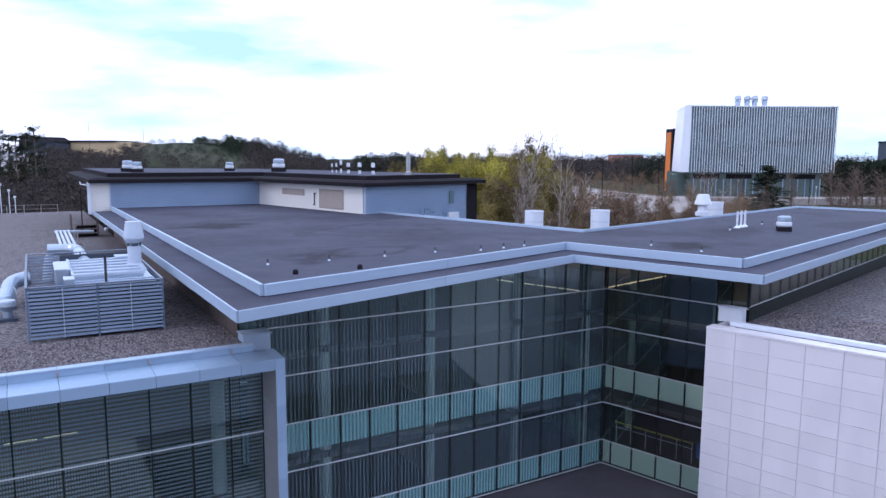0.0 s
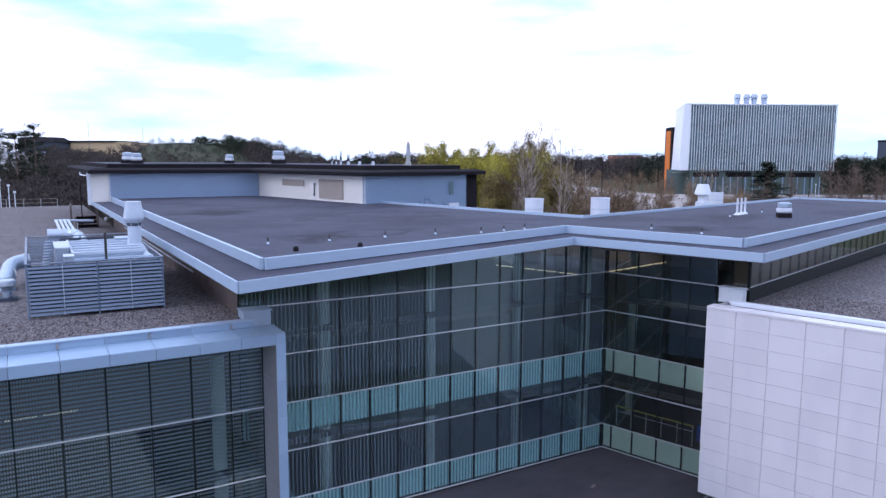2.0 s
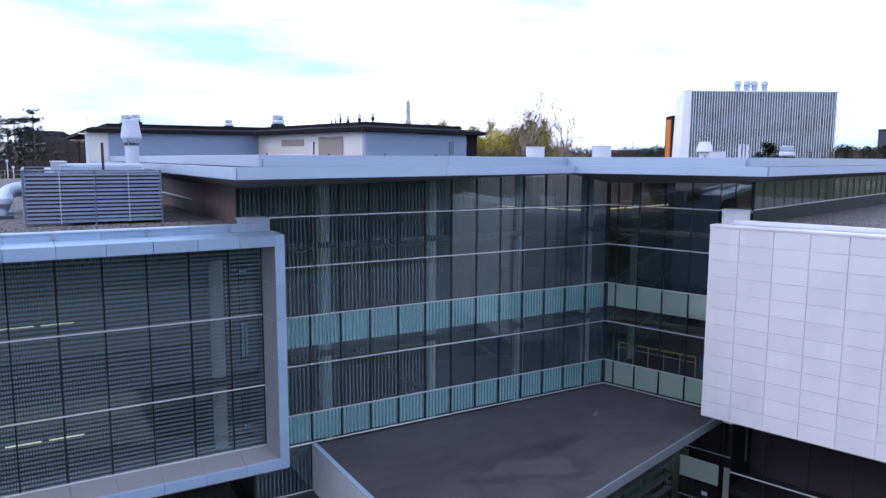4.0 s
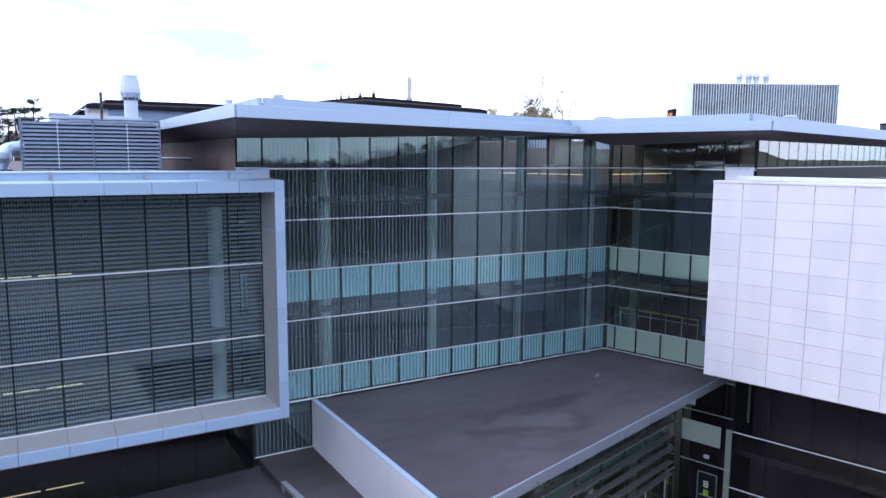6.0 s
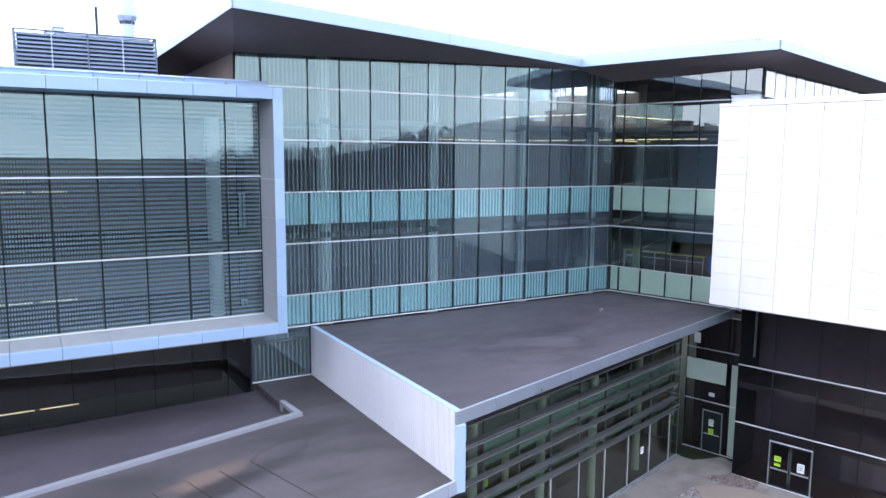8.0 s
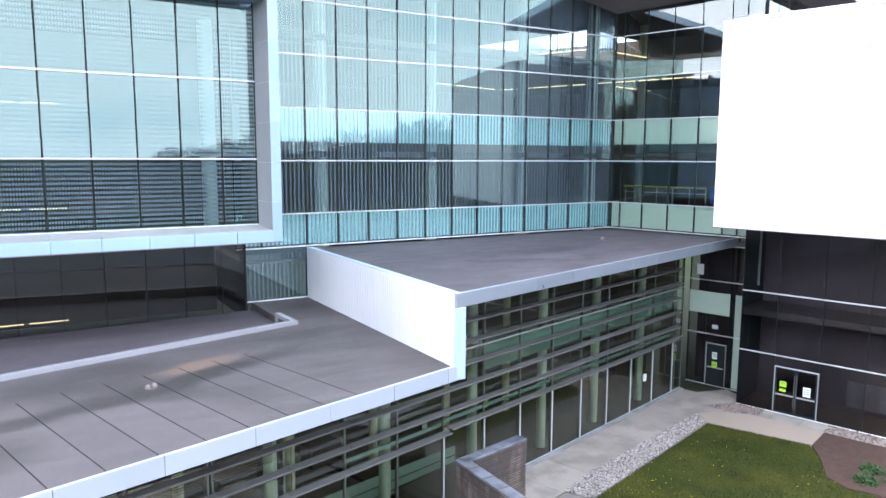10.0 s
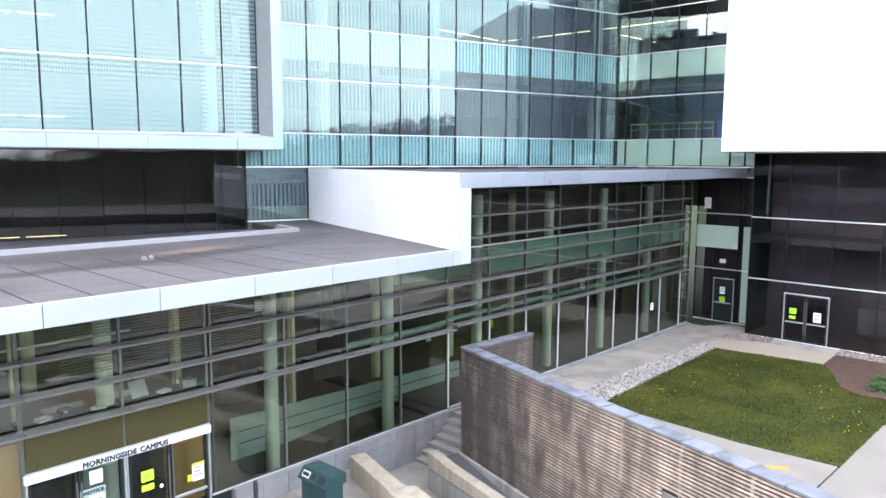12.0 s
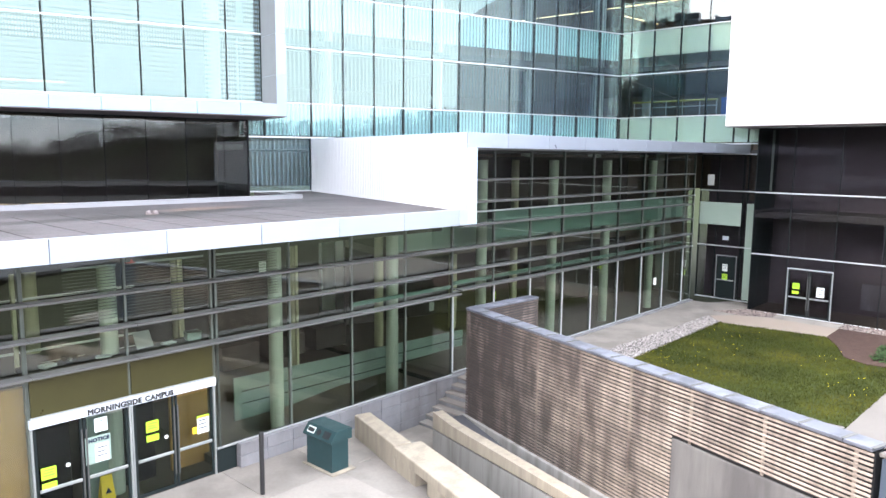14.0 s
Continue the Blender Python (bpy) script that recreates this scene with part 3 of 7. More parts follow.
EL = (6.55, 80.0)
eave = [EC, EI, ER, EE, EB, PVE, EK, EL]
roof = thing("roof_main", Matrix.Identity(4), "flat dark membrane roof with pale metal fascia and upstand", "roof", kind="structure")
part("roof_slab", prism([(x, y) for x, y in eave], 20.24, 20.56), M_MEMBRANE, roof)
# fascia boards along the eaves, with joints
def fascia_run(parent, a, b, z0, z1, mat, step=3.0, thick=0.06, name="fascia_panel"):
    """Metal fascia panels end to end from a to b, the outside to the right of the way."""
    d = Vector(b) - Vector(a)
    deg = math.degrees(math.atan2(d.y, d.x))
    k = max(1, round(d.length / step))
    for i in range(k):
        s = d.length / k
        me_key = (round(s, 3), round(z1 - z0, 3), mat.name, thick)
        if me_key not in BOXES:
            bm = bmesh.new()
            add_box(bm, 0.006, s - 0.006, -thick, 0.0, 0, z1 - z0, 0.008)
            BOXES[me_key] = mesh_of(name, bm, mat)
        o = Vector(a) + d * (i / k)
        part(name, BOXES[me_key], mat, parent, m=pose(o.x, o.y, z0, 0, 0, deg))
for a, b in ((EC, EI), (EI, ER), (ER, EE), (EL, EC), (EE, EB), (EB, PVE), (PVE, EK)):
    fascia_run(roof, a, b, 20.17, 20.60, M_FASCIA, 12.0)
PC, PI_, PR = (8.29, 25.36), (27.42, 30.60), (30.47, 21.08)
PE = (PR[0] + 44 * U.x, PR[1] + 44 * U.y)
PB = (PE[0] + 11.2 * V.x, PE[1] + 11.2 * V.y)
BW = Vector((-0.224, 0.9746))
PQ = (PV[0] + 22.8 * BW.x, PV[1] + 22.8 * BW.y)
PK = (PV[0] + 44 * BW.x, PV[1] + 44 * BW.y)
PL = (8.15, 79.0)
part("roof_deck", prism([PC, PI_, PR, PE, PB, PV, PK, PL], 20.5, 20.84), M_MEMBRANE, roof, "dark membrane deck with puddle stains")
for a, b in ((PC, PI_), (PI_, PR), (PR, PE), (PL, PC), (PE, PB), (PB, PV), (PV, PQ)):
    fascia_run(roof, a, b, 20.58, 21.03, M_FASCIA, 12.0, 0.14, "upstand_panel")
# the underside slopes down from the eaves to the glass
bm = bmesh.new()
soff = [(EC[0], EC[1], 20.17), (EI[0], EI[1], 20.17), (26.5, 29.15, 20.13), (8.29, 29.2, 19.63), (8.29, 80, 19.63), (6.6, 80, 20.17)]
vs = [bm.verts.new((x, y, z - 0.004)) for x, y, z in soff]
for q in ((0, 1, 2, 3), (0, 3, 4, 5)):
    bm.faces.new([vs[i] for i in q])
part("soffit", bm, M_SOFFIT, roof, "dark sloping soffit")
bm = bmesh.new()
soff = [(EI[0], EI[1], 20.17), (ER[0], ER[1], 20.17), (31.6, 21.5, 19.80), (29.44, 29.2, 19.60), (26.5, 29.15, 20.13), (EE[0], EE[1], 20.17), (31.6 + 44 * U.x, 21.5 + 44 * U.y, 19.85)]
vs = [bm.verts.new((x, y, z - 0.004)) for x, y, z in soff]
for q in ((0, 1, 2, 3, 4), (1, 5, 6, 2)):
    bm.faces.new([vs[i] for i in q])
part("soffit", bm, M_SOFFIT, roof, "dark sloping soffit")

# upper walls under the roof at both sides
side = thing("wall_upper_left", wall_matrix((8.29, 75.0), -90), "brown vertical siding under the roof overhang", "wall", kind="structure")
for i in range(76):
    box("siding_board", side, M_BROWN, 0.6 * i, 0.6 * i + 0.592, 0.0, 0.08, 17.2, 19.7)
clear = curtain("clerestory_wall", wall_matrix((31.63, 21.45), 15.8), [1.5 * i for i in range(29)], [18.45, 19.9], "strip of mirroring clerestory glass above the gravel roof", M_BGLASS)
box("kerb_wall", clear, M_DARK, 0, 42, -0.03, 0.2, 17.3, 18.42)

# ---- left gravel roof and glazed box ----
GL = thing("roof_left", Matrix.Identity(4), "flat roof covered with grey-brown gravel", "roof", kind="structure")
part("gravel_bed", prism([(-60, 27.40), (8.25, 27.40), (8.25, 112), (-60, 112)], 17.0, 18.04), M_GRAVEL, GL)
boxw = thing("glazed_box", Matrix.Translation((0, 25.65, 0)), "projecting glazed box with a pale metal picture frame", "building", kind="structure")
BX = [7.32 - 1.503 * i for i in range(19)][::-1] + [8.63]
bay = [7.43 - 1.523 * i for i in range(19)][::-1] + [8.78]
RINGS = {"frame_top": [(0.0, 17.53), (0.0, 17.95), (0.02, 17.97), (1.52, 18.00), (1.52, 17.53)],
         "frame_bottom": [(0.0, 8.54), (1.5, 8.54), (1.5, 9.08), (0.02, 8.96), (0.0, 8.94)],
         "frame_sill": [(0.03, 8.966), (1.40, 9.077), (1.40, 9.10), (0.03, 8.986)],
         "upstand": [(1.50, 17.96), (1.50, 18.25), (1.70, 18.25), (1.70, 17.96)],
         "upstand_cap": [(1.44, 18.254), (1.44, 18.30), (1.50, 18.32), (1.76, 18.32), (1.76, 18.254)]}
PAINT = {"frame_top": M_BOXFRAME, "frame_bottom": M_BOXFRAME, "frame_sill": M_REVEAL, "upstand": M_BOXFRAME, "upstand_cap": M_FASCIA}
for a, b in zip(bay, bay[1:]):
    for nm, ring in RINGS.items():
        end = min(b, 8.35) if nm.startswith("upstand") else b
        key = (nm, round(end - a, 3))
        if key not in BOXES:
            BOXES[key] = mesh_of(nm, solid([[(x, y, z) for y, z in ring] for x in (0.008, end - a - 0.008)]), PAINT[nm])
        part(nm, BOXES[key], PAINT[nm], boxw, loc=(a, 0, 0))
part("frame_top", solid([[(x, y, z) for y, z in RINGS["frame_top"]] for x in (8.785, 9.15)]), M_BOXFRAME, boxw)
for x in bay[-2::-2][:7]:
    bm = bmesh.new()
    add_box(bm, x - 0.05, x + 0.05, 1.40, 1.50, 18.02, 18.20, 0.012)
    part("coping_clip", bm, M_REVEAL, boxw)
n_leg = 6
for i in range(n_leg):
    z0, z1 = 8.54 + i * (17.53 - 8.54) / n_leg, 8.54 + (i + 1) * (17.53 - 8.54) / n_leg
    part("frame_leg", solid([[(8.78, 0, z), (9.15, 0, z), (9.15, 3.5, z), (8.66, 3.5, z), (8.66, 1.40, z), (8.785, 0.02, z)] for z in (z0 + 0.004, z1 - 0.004)]), M_BOXFRAME, boxw)
    part("frame_reveal", solid([[(8.775, 0.02, z), (8.785, 0.02, z), (8.66, 1.40, z), (8.64, 1.40, z)] for z in (z0 + 0.006, z1 - 0.006)]), M_REVEAL, boxw)
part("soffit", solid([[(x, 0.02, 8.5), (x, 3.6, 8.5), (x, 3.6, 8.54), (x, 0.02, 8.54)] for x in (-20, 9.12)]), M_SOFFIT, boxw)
curtain("curtain_wall_box", Matrix.Translation((0, 27.05, 0)), BX, [9.10, 11.66, 14.62, 17.60], "dash-printed glass wall of the projecting box", M_GLASS, M_FRIT_H)
inb = thing("box_interior", Matrix.Identity(4), "dark office floors behind the printed glass", "interior", kind="structure")
for z in (8.75, 11.75, 16.9):
    part("floor_slab", prism([(-20, 27.4), (8.6, 27.4), (8.6, 36), (-20, 36)], z, z + 0.3), M_SLAB, inb)
part("back_wall", prism([(-20, 34), (8.4, 34), (8.4, 34.2), (-20, 34.2)], 8.6, 17.2), M_INNER, inb)
part("end_wall", prism([(8.60, 27.2), (8.64, 27.2), (8.64, 34), (8.60, 34)], 8.6, 17.2), M_INNER, inb)
for x in (7.0, -4.5):
    part("column", lathe([(0.28, 8.8), (0.28, 17.0)], 16), M_COLUMN, inb, "pale round column", (x, 27.9, 0))
for z, y in ((13.85, 32.7), (9.72, 30.2)):
    for i in range(5):
        box("ceiling_lamp", inb, M_LAMP, 2.1 - 1.5 * i - 1.25, 2.1 - 1.5 * i, y, y + 0.08, z, z + 0.04)
flash = thing("roof_flashing", Matrix.Identity(4), "pale metal flashing box at the roof joint", "flashing", kind="structure")
box("cap", flash, M_FASCIA, 8.25, 9.4, 28.3, 29.2, 17.6, 18.36)
box("lid", flash, M_FASCIA, 8.2, 9.45, 28.25, 29.21, 18.36, 18.42)

# dark glass wall under the box
curtain("curtain_wall_under", wall_matrix((-20, 27.35), 3.0), [1.463 * i - 0.2 for i in range(20)] + [28.55], [4.9, 8.5], "dark glass wall set back under the box", M_UGLASS, transom_mat=M_DARK, mull=0.02, mull_mat=M_EAVE)
inu = thing("under_interior", Matrix.Identity(4), "dark room under the box", "interior", kind="structure")
part("back_wall", prism([(-20, 34), (8.5, 34), (8.5, 34.2), (-20, 34.2)], 4.4, 8.5), M_LOBBY, inu)
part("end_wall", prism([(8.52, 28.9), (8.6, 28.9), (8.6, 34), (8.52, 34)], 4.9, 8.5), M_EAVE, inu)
for i in range(5):
    box("ceiling_lamp", inu, M_LAMP, 2.0 - 1.6 * i - 1.4, 2.0 - 1.6 * i, 31.3, 31.36, 5.11, 5.14)

# ---- white block on the right, with its gravel roof ----
W0, W_DEG = (28.35, 21.3), -74.8
WL = 14.0
wb = thing("white_block", wall_matrix(W0, W_DEG), "overhanging block clad in white metal panels", "building", kind="structure")
box("block_core", wb, M_PANEL, 0.02, WL, 0.03, 30, 8.6, 17.45, bevel=0.0)
NR, RH = 12, (17.78 - 8.58) / 12
for j in range(NR):
    for i in range(10):
        a = -0.0 if i == 0 else 1.52 * i - 0.12
        box("cladding_panel", wb, M_PANEL, a + 0.010, min(1.52 * (i + 1) - 0.12, WL) - 0.010, 0.0, 0.028, 8.58 + j * RH + 0.006, 8.58 + (j + 1) * RH - 0.006)
part("side_panel", solid([[(0.0, 0.03, z), (0.018, 0.03, z), (0.018, 3.0, z), (0.0, 3.0, z)] for z in (8.58, 17.78)]), M_PANEL, wb)
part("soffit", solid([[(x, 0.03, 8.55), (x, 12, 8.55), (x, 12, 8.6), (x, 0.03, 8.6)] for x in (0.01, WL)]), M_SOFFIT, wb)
for i in range(7):
    box("coping", wb, M_PANEL, 2.0 * i + 0.004, 2.0 * i + 1.996, -0.03, 0.75, 17.78, 17.9)
    box("back_coping", wb, M_WHITE, 2.0 * i + 0.75, min(2.0 * i + 2.742, WL), 0.85, 1.2, 17.9, 18.1)
part("gravel_bed", solid([[(x, 1.1, 17.4), (x, 32, 17.4), (x, 32, 17.72), (x, 1.1, 17.72)] for x in (0.7, WL)]), M_GRAVEL, wb)
cap2 = thing("roof_flashing", wall_matrix((31.1, 22.5), -74.2), "white metal flashing box at the roof joint", "flashing", kind="structure")
box("cap", cap2, M_WHITE, -0.05, 1.15, -0.55, -0.06, 17.7, 18.42)
box("lid", cap2, M_WHITE, -0.09, 1.2, -0.6, -0.06, 18.42, 18.48)

# ---- lower dark wall under the white block ----
D0, D_DEG = (29.94, 20.65), -74.2
dk = curtain("curtain_wall_dark", wall_matrix(D0, D_DEG), [0.0, 1.62, 3.55, 5.4, 7.3, 9.2, 11.1, 13, 15], [-0.02, 2.70, 5.57, 8.55], "dark glass wall with thin pale lines under the white block", M_DGLASS, mull=0.03)
part("return_wall", solid([[(-0.02, 0.0, z), (0.0, 0.0, z), (0.0, 4.6, z), (-0.02, 4.6, z)] for z in (-0.1, 8.55)]), M_DARK, dk)
part("back_wall", solid([[(0.02, 2.6, z), (15, 2.6, z), (15, 2.8, z), (0.02, 2.8, z)] for z in (-0.1, 8.55)]), M_HALLWALL, dk)
part("inner_floor", solid([[(x, 0.1, -0.12), (x, 4.5, -0.12), (x, 4.5, -0.03), (x, 0.1, -0.03)] for x in (0.0, 15)]), M_INFLOOR, dk)
part("inner_ceiling", solid([[(x, 0.1, 4.4), (x, 4.5, 4.4), (x, 4.5, 4.7), (x, 0.1, 4.7)] for x in (0.0, 15)]), M_SLAB, dk)
box("plinth", dk, M_SILVER, 0, 15, -0.06, 0.03, -0.16, -0.05)
box("stair_flank", dk, M_BLOCK, 4.2, 9.0, 2.2, 2.35, 0.3, 1.5, "grey inner stair wall")

# lower end of the side wall, with a single door
bl = curtain("curtain_wall_corner", wall_matrix(B0, B_DEG), [4.95, 5.85, 7.12, 7.35, 8.2], [-0.02, 2.69, 5.5, 7.34], "dark glass corner wall with a pale green strip", M_DGLASS, mull=0.04)
box("spandrel_panel", bl, M_SPAN_C, 4.97, 7.1, -0.03, -0.004, 3.75, 4.90)
box("spandrel_panel", bl, M_SPAN_C, 7.37, 8.15, -0.03, -0.004, 0.05, 4.90)
box("spandrel_panel", bl, M_SPAN_C, 7.9, 8.5, -0.04, -0.01, 5.55, 8.5)
box("notice", bl, M_PAPER, 5.3, 5.65, -0.02, -0.015, 5.75, 6.3)
box("exit_box", bl, M_WHITE, 6.25, 6.55, -0.05, 0.0, 3.0, 3.2)
part("back_wall", solid([[(4.9, 1.2, z), (8.3, 1.2, z), (8.3, 1.4, z), (4.9, 1.4, z)] for z in (-0.1, 7.4)]), M_HALLWALL, bl)

# ---- low building and canopy ----
L0 = Vector((0.23, 15.37))
LD = 15.8
CF = L0 - 1.78 * V                      # canopy front line
def on_front(x):
    return (x, CF.y + (x - CF.x) * U.y / U.x)
LC = on_front(11.38)
LE = on_front(31.7)
low = thing("roof_low", Matrix.Identity(4), "low dark membrane roof with pale metal fascia", "roof", kind="structure")
part("roof_deck", prism([(11.5, LC[1] + 0.1), LE, (31.5, 22.6), (29.44, 29.2), (11.5, 29.2)], 7.45, 7.74), M_LOWROOF, low, "dark membrane deck with stains")
def module_run(parent, s0, s1, z0, z1, mat):
    """Fascia panels along the front line, joints every 2.15 m."""
    k0 = math.floor(s0 / 2.15) + 1
    stops = [s0] + [2.15 * k for k in range(k0, math.ceil(s1 / 2.15))] + [s1]
    for a, b in zip(stops, stops[1:]):
        fascia_run(parent, tuple(CF + U * a), tuple(CF + U * b), z0, z1, mat, 9.0, 0.08)
module_run(low, (LC[0] - CF.x) / U.x, (LE[0] - CF.x) / U.x, 7.36, 7.80, M_LOWFASCIA)
part("soffit", prism([(11.6, LC[1] + 0.15), (LE[0], LE[1] + 0.1), (LE[0] + 0.2 * V.x, LE[1] + 3), (11.6, 20.0)], 7.38, 7.44), M_SOFFIT, low)
box("edge_strip", low, M_FASCIA, 11.40, 11.62, LC[1] + 0.02, 29.2, 7.72, 7.80)
rib = thing("wall_low_side", wall_matrix((11.38, 29.2), -90), "white ribbed metal side wall of the low building", "wall", kind="structure")
side_len = 29.2 - LC[1]
bm = bmesh.new()
k = int(side_len / 0.15)
prof = []
for i in range(k):
    x = i * side_len / k
    w = side_len / k
    prof += [(x, 0.0), (x + w * 0.78, 0.0), (x + w * 0.84, 0.022), (x + w * 0.94, 0.022)]
prof.append((side_len, 0.0))
a = [bm.verts.new((x, y, 5.5)) for x, y in prof]
b = [bm.verts.new((x, y, 7.78)) for x, y in prof]
for i in range(len(prof) - 1):
    bm.faces.new((a[i], a[i + 1], b[i + 1], b[i]))
part("ribbed_sheet", bm, M_RIB, rib)
box("wall_core", rib, M_WHITE, 0, side_len - 0.02, 0.03, 0.3, 5.2, 7.7)
box("end_leg", rib, M_FASCIA, side_len - 0.01, side_len + 0.07, -0.01, 0.36, 5.17, 7.36)
can = thing("entrance_canopy", Matrix.Identity(4), "wide entrance canopy with stained grey membrane and pale fascia", "canopy", kind="structure")
CL = on_front(-14)
CR = on_front(11.7)
part("canopy_deck", prism([(CL[0], CL[1] + 0.08), (CR[0], CR[1] + 0.08), (11.44, 29.2), (8.85, 29.2), (8.95, 24.45), (-14, 18.25)], 5.2, 5.54), M_CANOPY, can, "stained grey membrane deck in wide sheets")
module_run(can, (CL[0] - CF.x) / U.x, (CR[0] - CF.x) / U.x, 5.16, 5.62, M_CANFASCIA)
KB = [(-14, 18.15), (9.25, 24.35), (9.1, 26.1), (8.9, 26.1), (9.0, 24.55), (-14, 18.4)]
part("roof_kerb", prism(KB, 5.2, 5.68), M_KERB, can, "pale metal kerb")
part("well_floor", prism([(-14, 18.4), (9.0, 24.55), (8.85, 29.0), (-14, 29.0)], 5.0, 5.28), M_LOWROOF, can)
for i in range(22):
    a = CF + U * (1.075 * i - 15.05) + V * 0.1
    d = 6.0 - 0.015 * i
    part("membrane_sheet", prism([(0.02, 0), (1.055, 0), (1.055, d), (0.02, d)], 0, 0.006), M_CANOPY, can, m=pose(a.x, a.y, 5.539, 0, 0, LD))
    part("membrane_seam", prism([(-0.010, 0), (0.010, 0), (0.010, d), (-0.010, d)], 0, 0.004), M_EAVE, can, m=pose(a.x, a.y, 5.539, 0, 0, LD))
drain = thing("roof_drain", pose(3.31, 19.22, 5.54), "pair of small grey roof drain domes", "drain")
for x in (-0.09, 0.09):
    part("dome", lathe([(0.075, 0), (0.07, 0.07), (0.045, 0.10), (0.02, 0.11)], 14, (x, 0.4 * x)), M_SOFFIT, drain)
part("flange", lathe([(0.2, 0.0), (0.19, 0.012)], 14), M_BROWN, drain)
copy_thing(drain, pose(25.5, 25.6, 7.74))

# lobby front
LXS = [2.085 * i for i in range(-7, 15)] + [30.2]
lobby = curtain("curtain_wall_lobby", wall_matrix(L0, LD), [x for x in LXS if x < -1] + [0.0], [-0.66, 2.66, 5.2], "clear glass lobby front behind horizontal louvre bars", M_CLEAR, transom_mat=M_SILVER, mull_mat=M_MULLG)
lobby2 = curtain("curtain_wall_lobby", wall_matrix(L0, LD), [x for x in LXS if 4.1 < x < 12.6], [-0.02, 2.66, 5.2], "clear glass lobby front above a block plinth", M_CLEAR, transom_mat=M_SILVER, mull_mat=M_MULLG)
lobby5 = curtain("curtain_wall_lobby", wall_matrix(L0, LD), [4.06, 4.17], [-0.02, 2.66], "narrow glass strip beside the entrance doors", M_CLEAR, transom_mat=M_SILVER, mull_mat=M_MULLG)
box("low_pane", lobby5, M_DARK, 4.07, 4.60, 0.0, 0.04, -0.66, -0.04, "dark low panel beside the plinth")
lobby3 = curtain("curtain_wall_lobby", wall_matrix(L0, LD), [x for x in LXS if x > 12.4], [0.05, 2.75, 5.3, 7.36], "clear glass lobby front beside the courtyard", M_CLEAR, transom_mat=M_SILVER, mull_mat=M_MULLG)
lobby4 = curtain("curtain_wall_lobby", wall_matrix(L0, LD), [0.02, 2.035, 4.05], [1.80, 2.66, 5.2], "clear glass above the entrance doors", M_CLEAR, transom_mat=M_SILVER, mull_mat=M_MULLG)
for i in range(2):
    box("olive_panel", lobby4, M_GOLD, 2.015 * i + 0.05, 2.015 * (i + 1) - 0.01, -0.03, -0.005, 1.82, 2.63, "olive panel over the doors")
for z in (2.70, 3.44, 4.16):
    fr = thing("louvre_bar", wall_matrix(L0, LD), "long grey aluminium sunshade bar", "sunshade", "lobby louvres")
    for i in range(-7, 6):
        box("blade", fr, M_BLADE, 2.085 * i + 0.004, 2.085 * (i + 1) - 0.004, -0.44, -0.12, z, z + 0.06)
        box("bracket", fr, M_BLADE, 2.085 * i - 0.02, 2.085 * i + 0.02, -0.13, -0.03, z + 0.005, z + 0.055)
for z in (2.82, 3.44, 4.16, 4.88, 5.62, 6.33):
    fr = thing("louvre_bar", wall_matrix(L0, LD), "long grey aluminium sunshade bar", "sunshade", "lobby louvres")
    for i in range(6, 14):
        box("blade", fr, M_BLADE, 2.085 * i + 0.004, 2.085 * (i + 1) - 0.004, -0.44, -0.12, z, z + 0.06)
        box("bracket", fr, M_BLADE, 2.085 * i - 0.02, 2.085 * i + 0.02, -0.13, -0.03, z + 0.005, z + 0.055)
plinth = thing("plinth_wall", wall_matrix(L0, LD), "grey block plinth under the lobby glass", "wall", kind="structure")
for j in range(2):
    for i in range(11):
        s = 4.62 + 0.78 * i
        box("block", plinth, M_BLOCK, s + 0.004, s + 0.776, -0.16, 0.12, -0.66 + 0.3 * j + 0.003, -0.66 + 0.3 * (j + 1) - 0.003)
for j in range(3):
    for i in range(5):
        s = 8.52 + 0.78 * i
        box("block", plinth, M_BLOCK, s + 0.004, s + 0.776, -0.16, 0.12, -1.56 + 0.3 * j + 0.003, -1.56 + 0.3 * (j + 1) - 0.003)
box("ledge", plinth, M_BLOCK, 4.6, 13.2, -0.19, 0.12, -0.06, -0.02)
box("kerb", plinth, M_BLOCK, 13.2, 30.2, -0.22, 0.1, -0.1, 0.04)
lob = thing("lobby_interior", wall_matrix(L0, LD), "lobby with pale columns, a ramp and a wooden wall", "interior", kind="structure")
box("lobby_floor", lob, M_INFLOOR, -14, 4.2, 0.05, 9, -0.75, -0.66, bevel=0)
box("lobby_floor", lob, M_INFLOOR, 4.2, 12.4, 0.13, 9, -0.7, -0.45, bevel=0)
box("lobby_floor", lob, M_INFLOOR, 12.4, 30.3, 0.13, 9, -0.3, -0.05, bevel=0)
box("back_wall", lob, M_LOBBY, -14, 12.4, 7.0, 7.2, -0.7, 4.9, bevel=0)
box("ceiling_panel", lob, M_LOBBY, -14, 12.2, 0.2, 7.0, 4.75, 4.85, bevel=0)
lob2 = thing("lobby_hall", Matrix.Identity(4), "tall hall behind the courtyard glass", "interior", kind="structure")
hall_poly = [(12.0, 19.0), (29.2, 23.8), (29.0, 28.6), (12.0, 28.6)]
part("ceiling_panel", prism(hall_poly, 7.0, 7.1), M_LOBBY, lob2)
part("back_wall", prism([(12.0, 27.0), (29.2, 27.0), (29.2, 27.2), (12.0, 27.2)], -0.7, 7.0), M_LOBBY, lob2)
part("gallery_floor", prism([(12.0, 22.5), (29.2, 25.3), (29.2, 27.0), (12.0, 27.0)], 3.3, 3.6), M_INFLOOR, lob2)
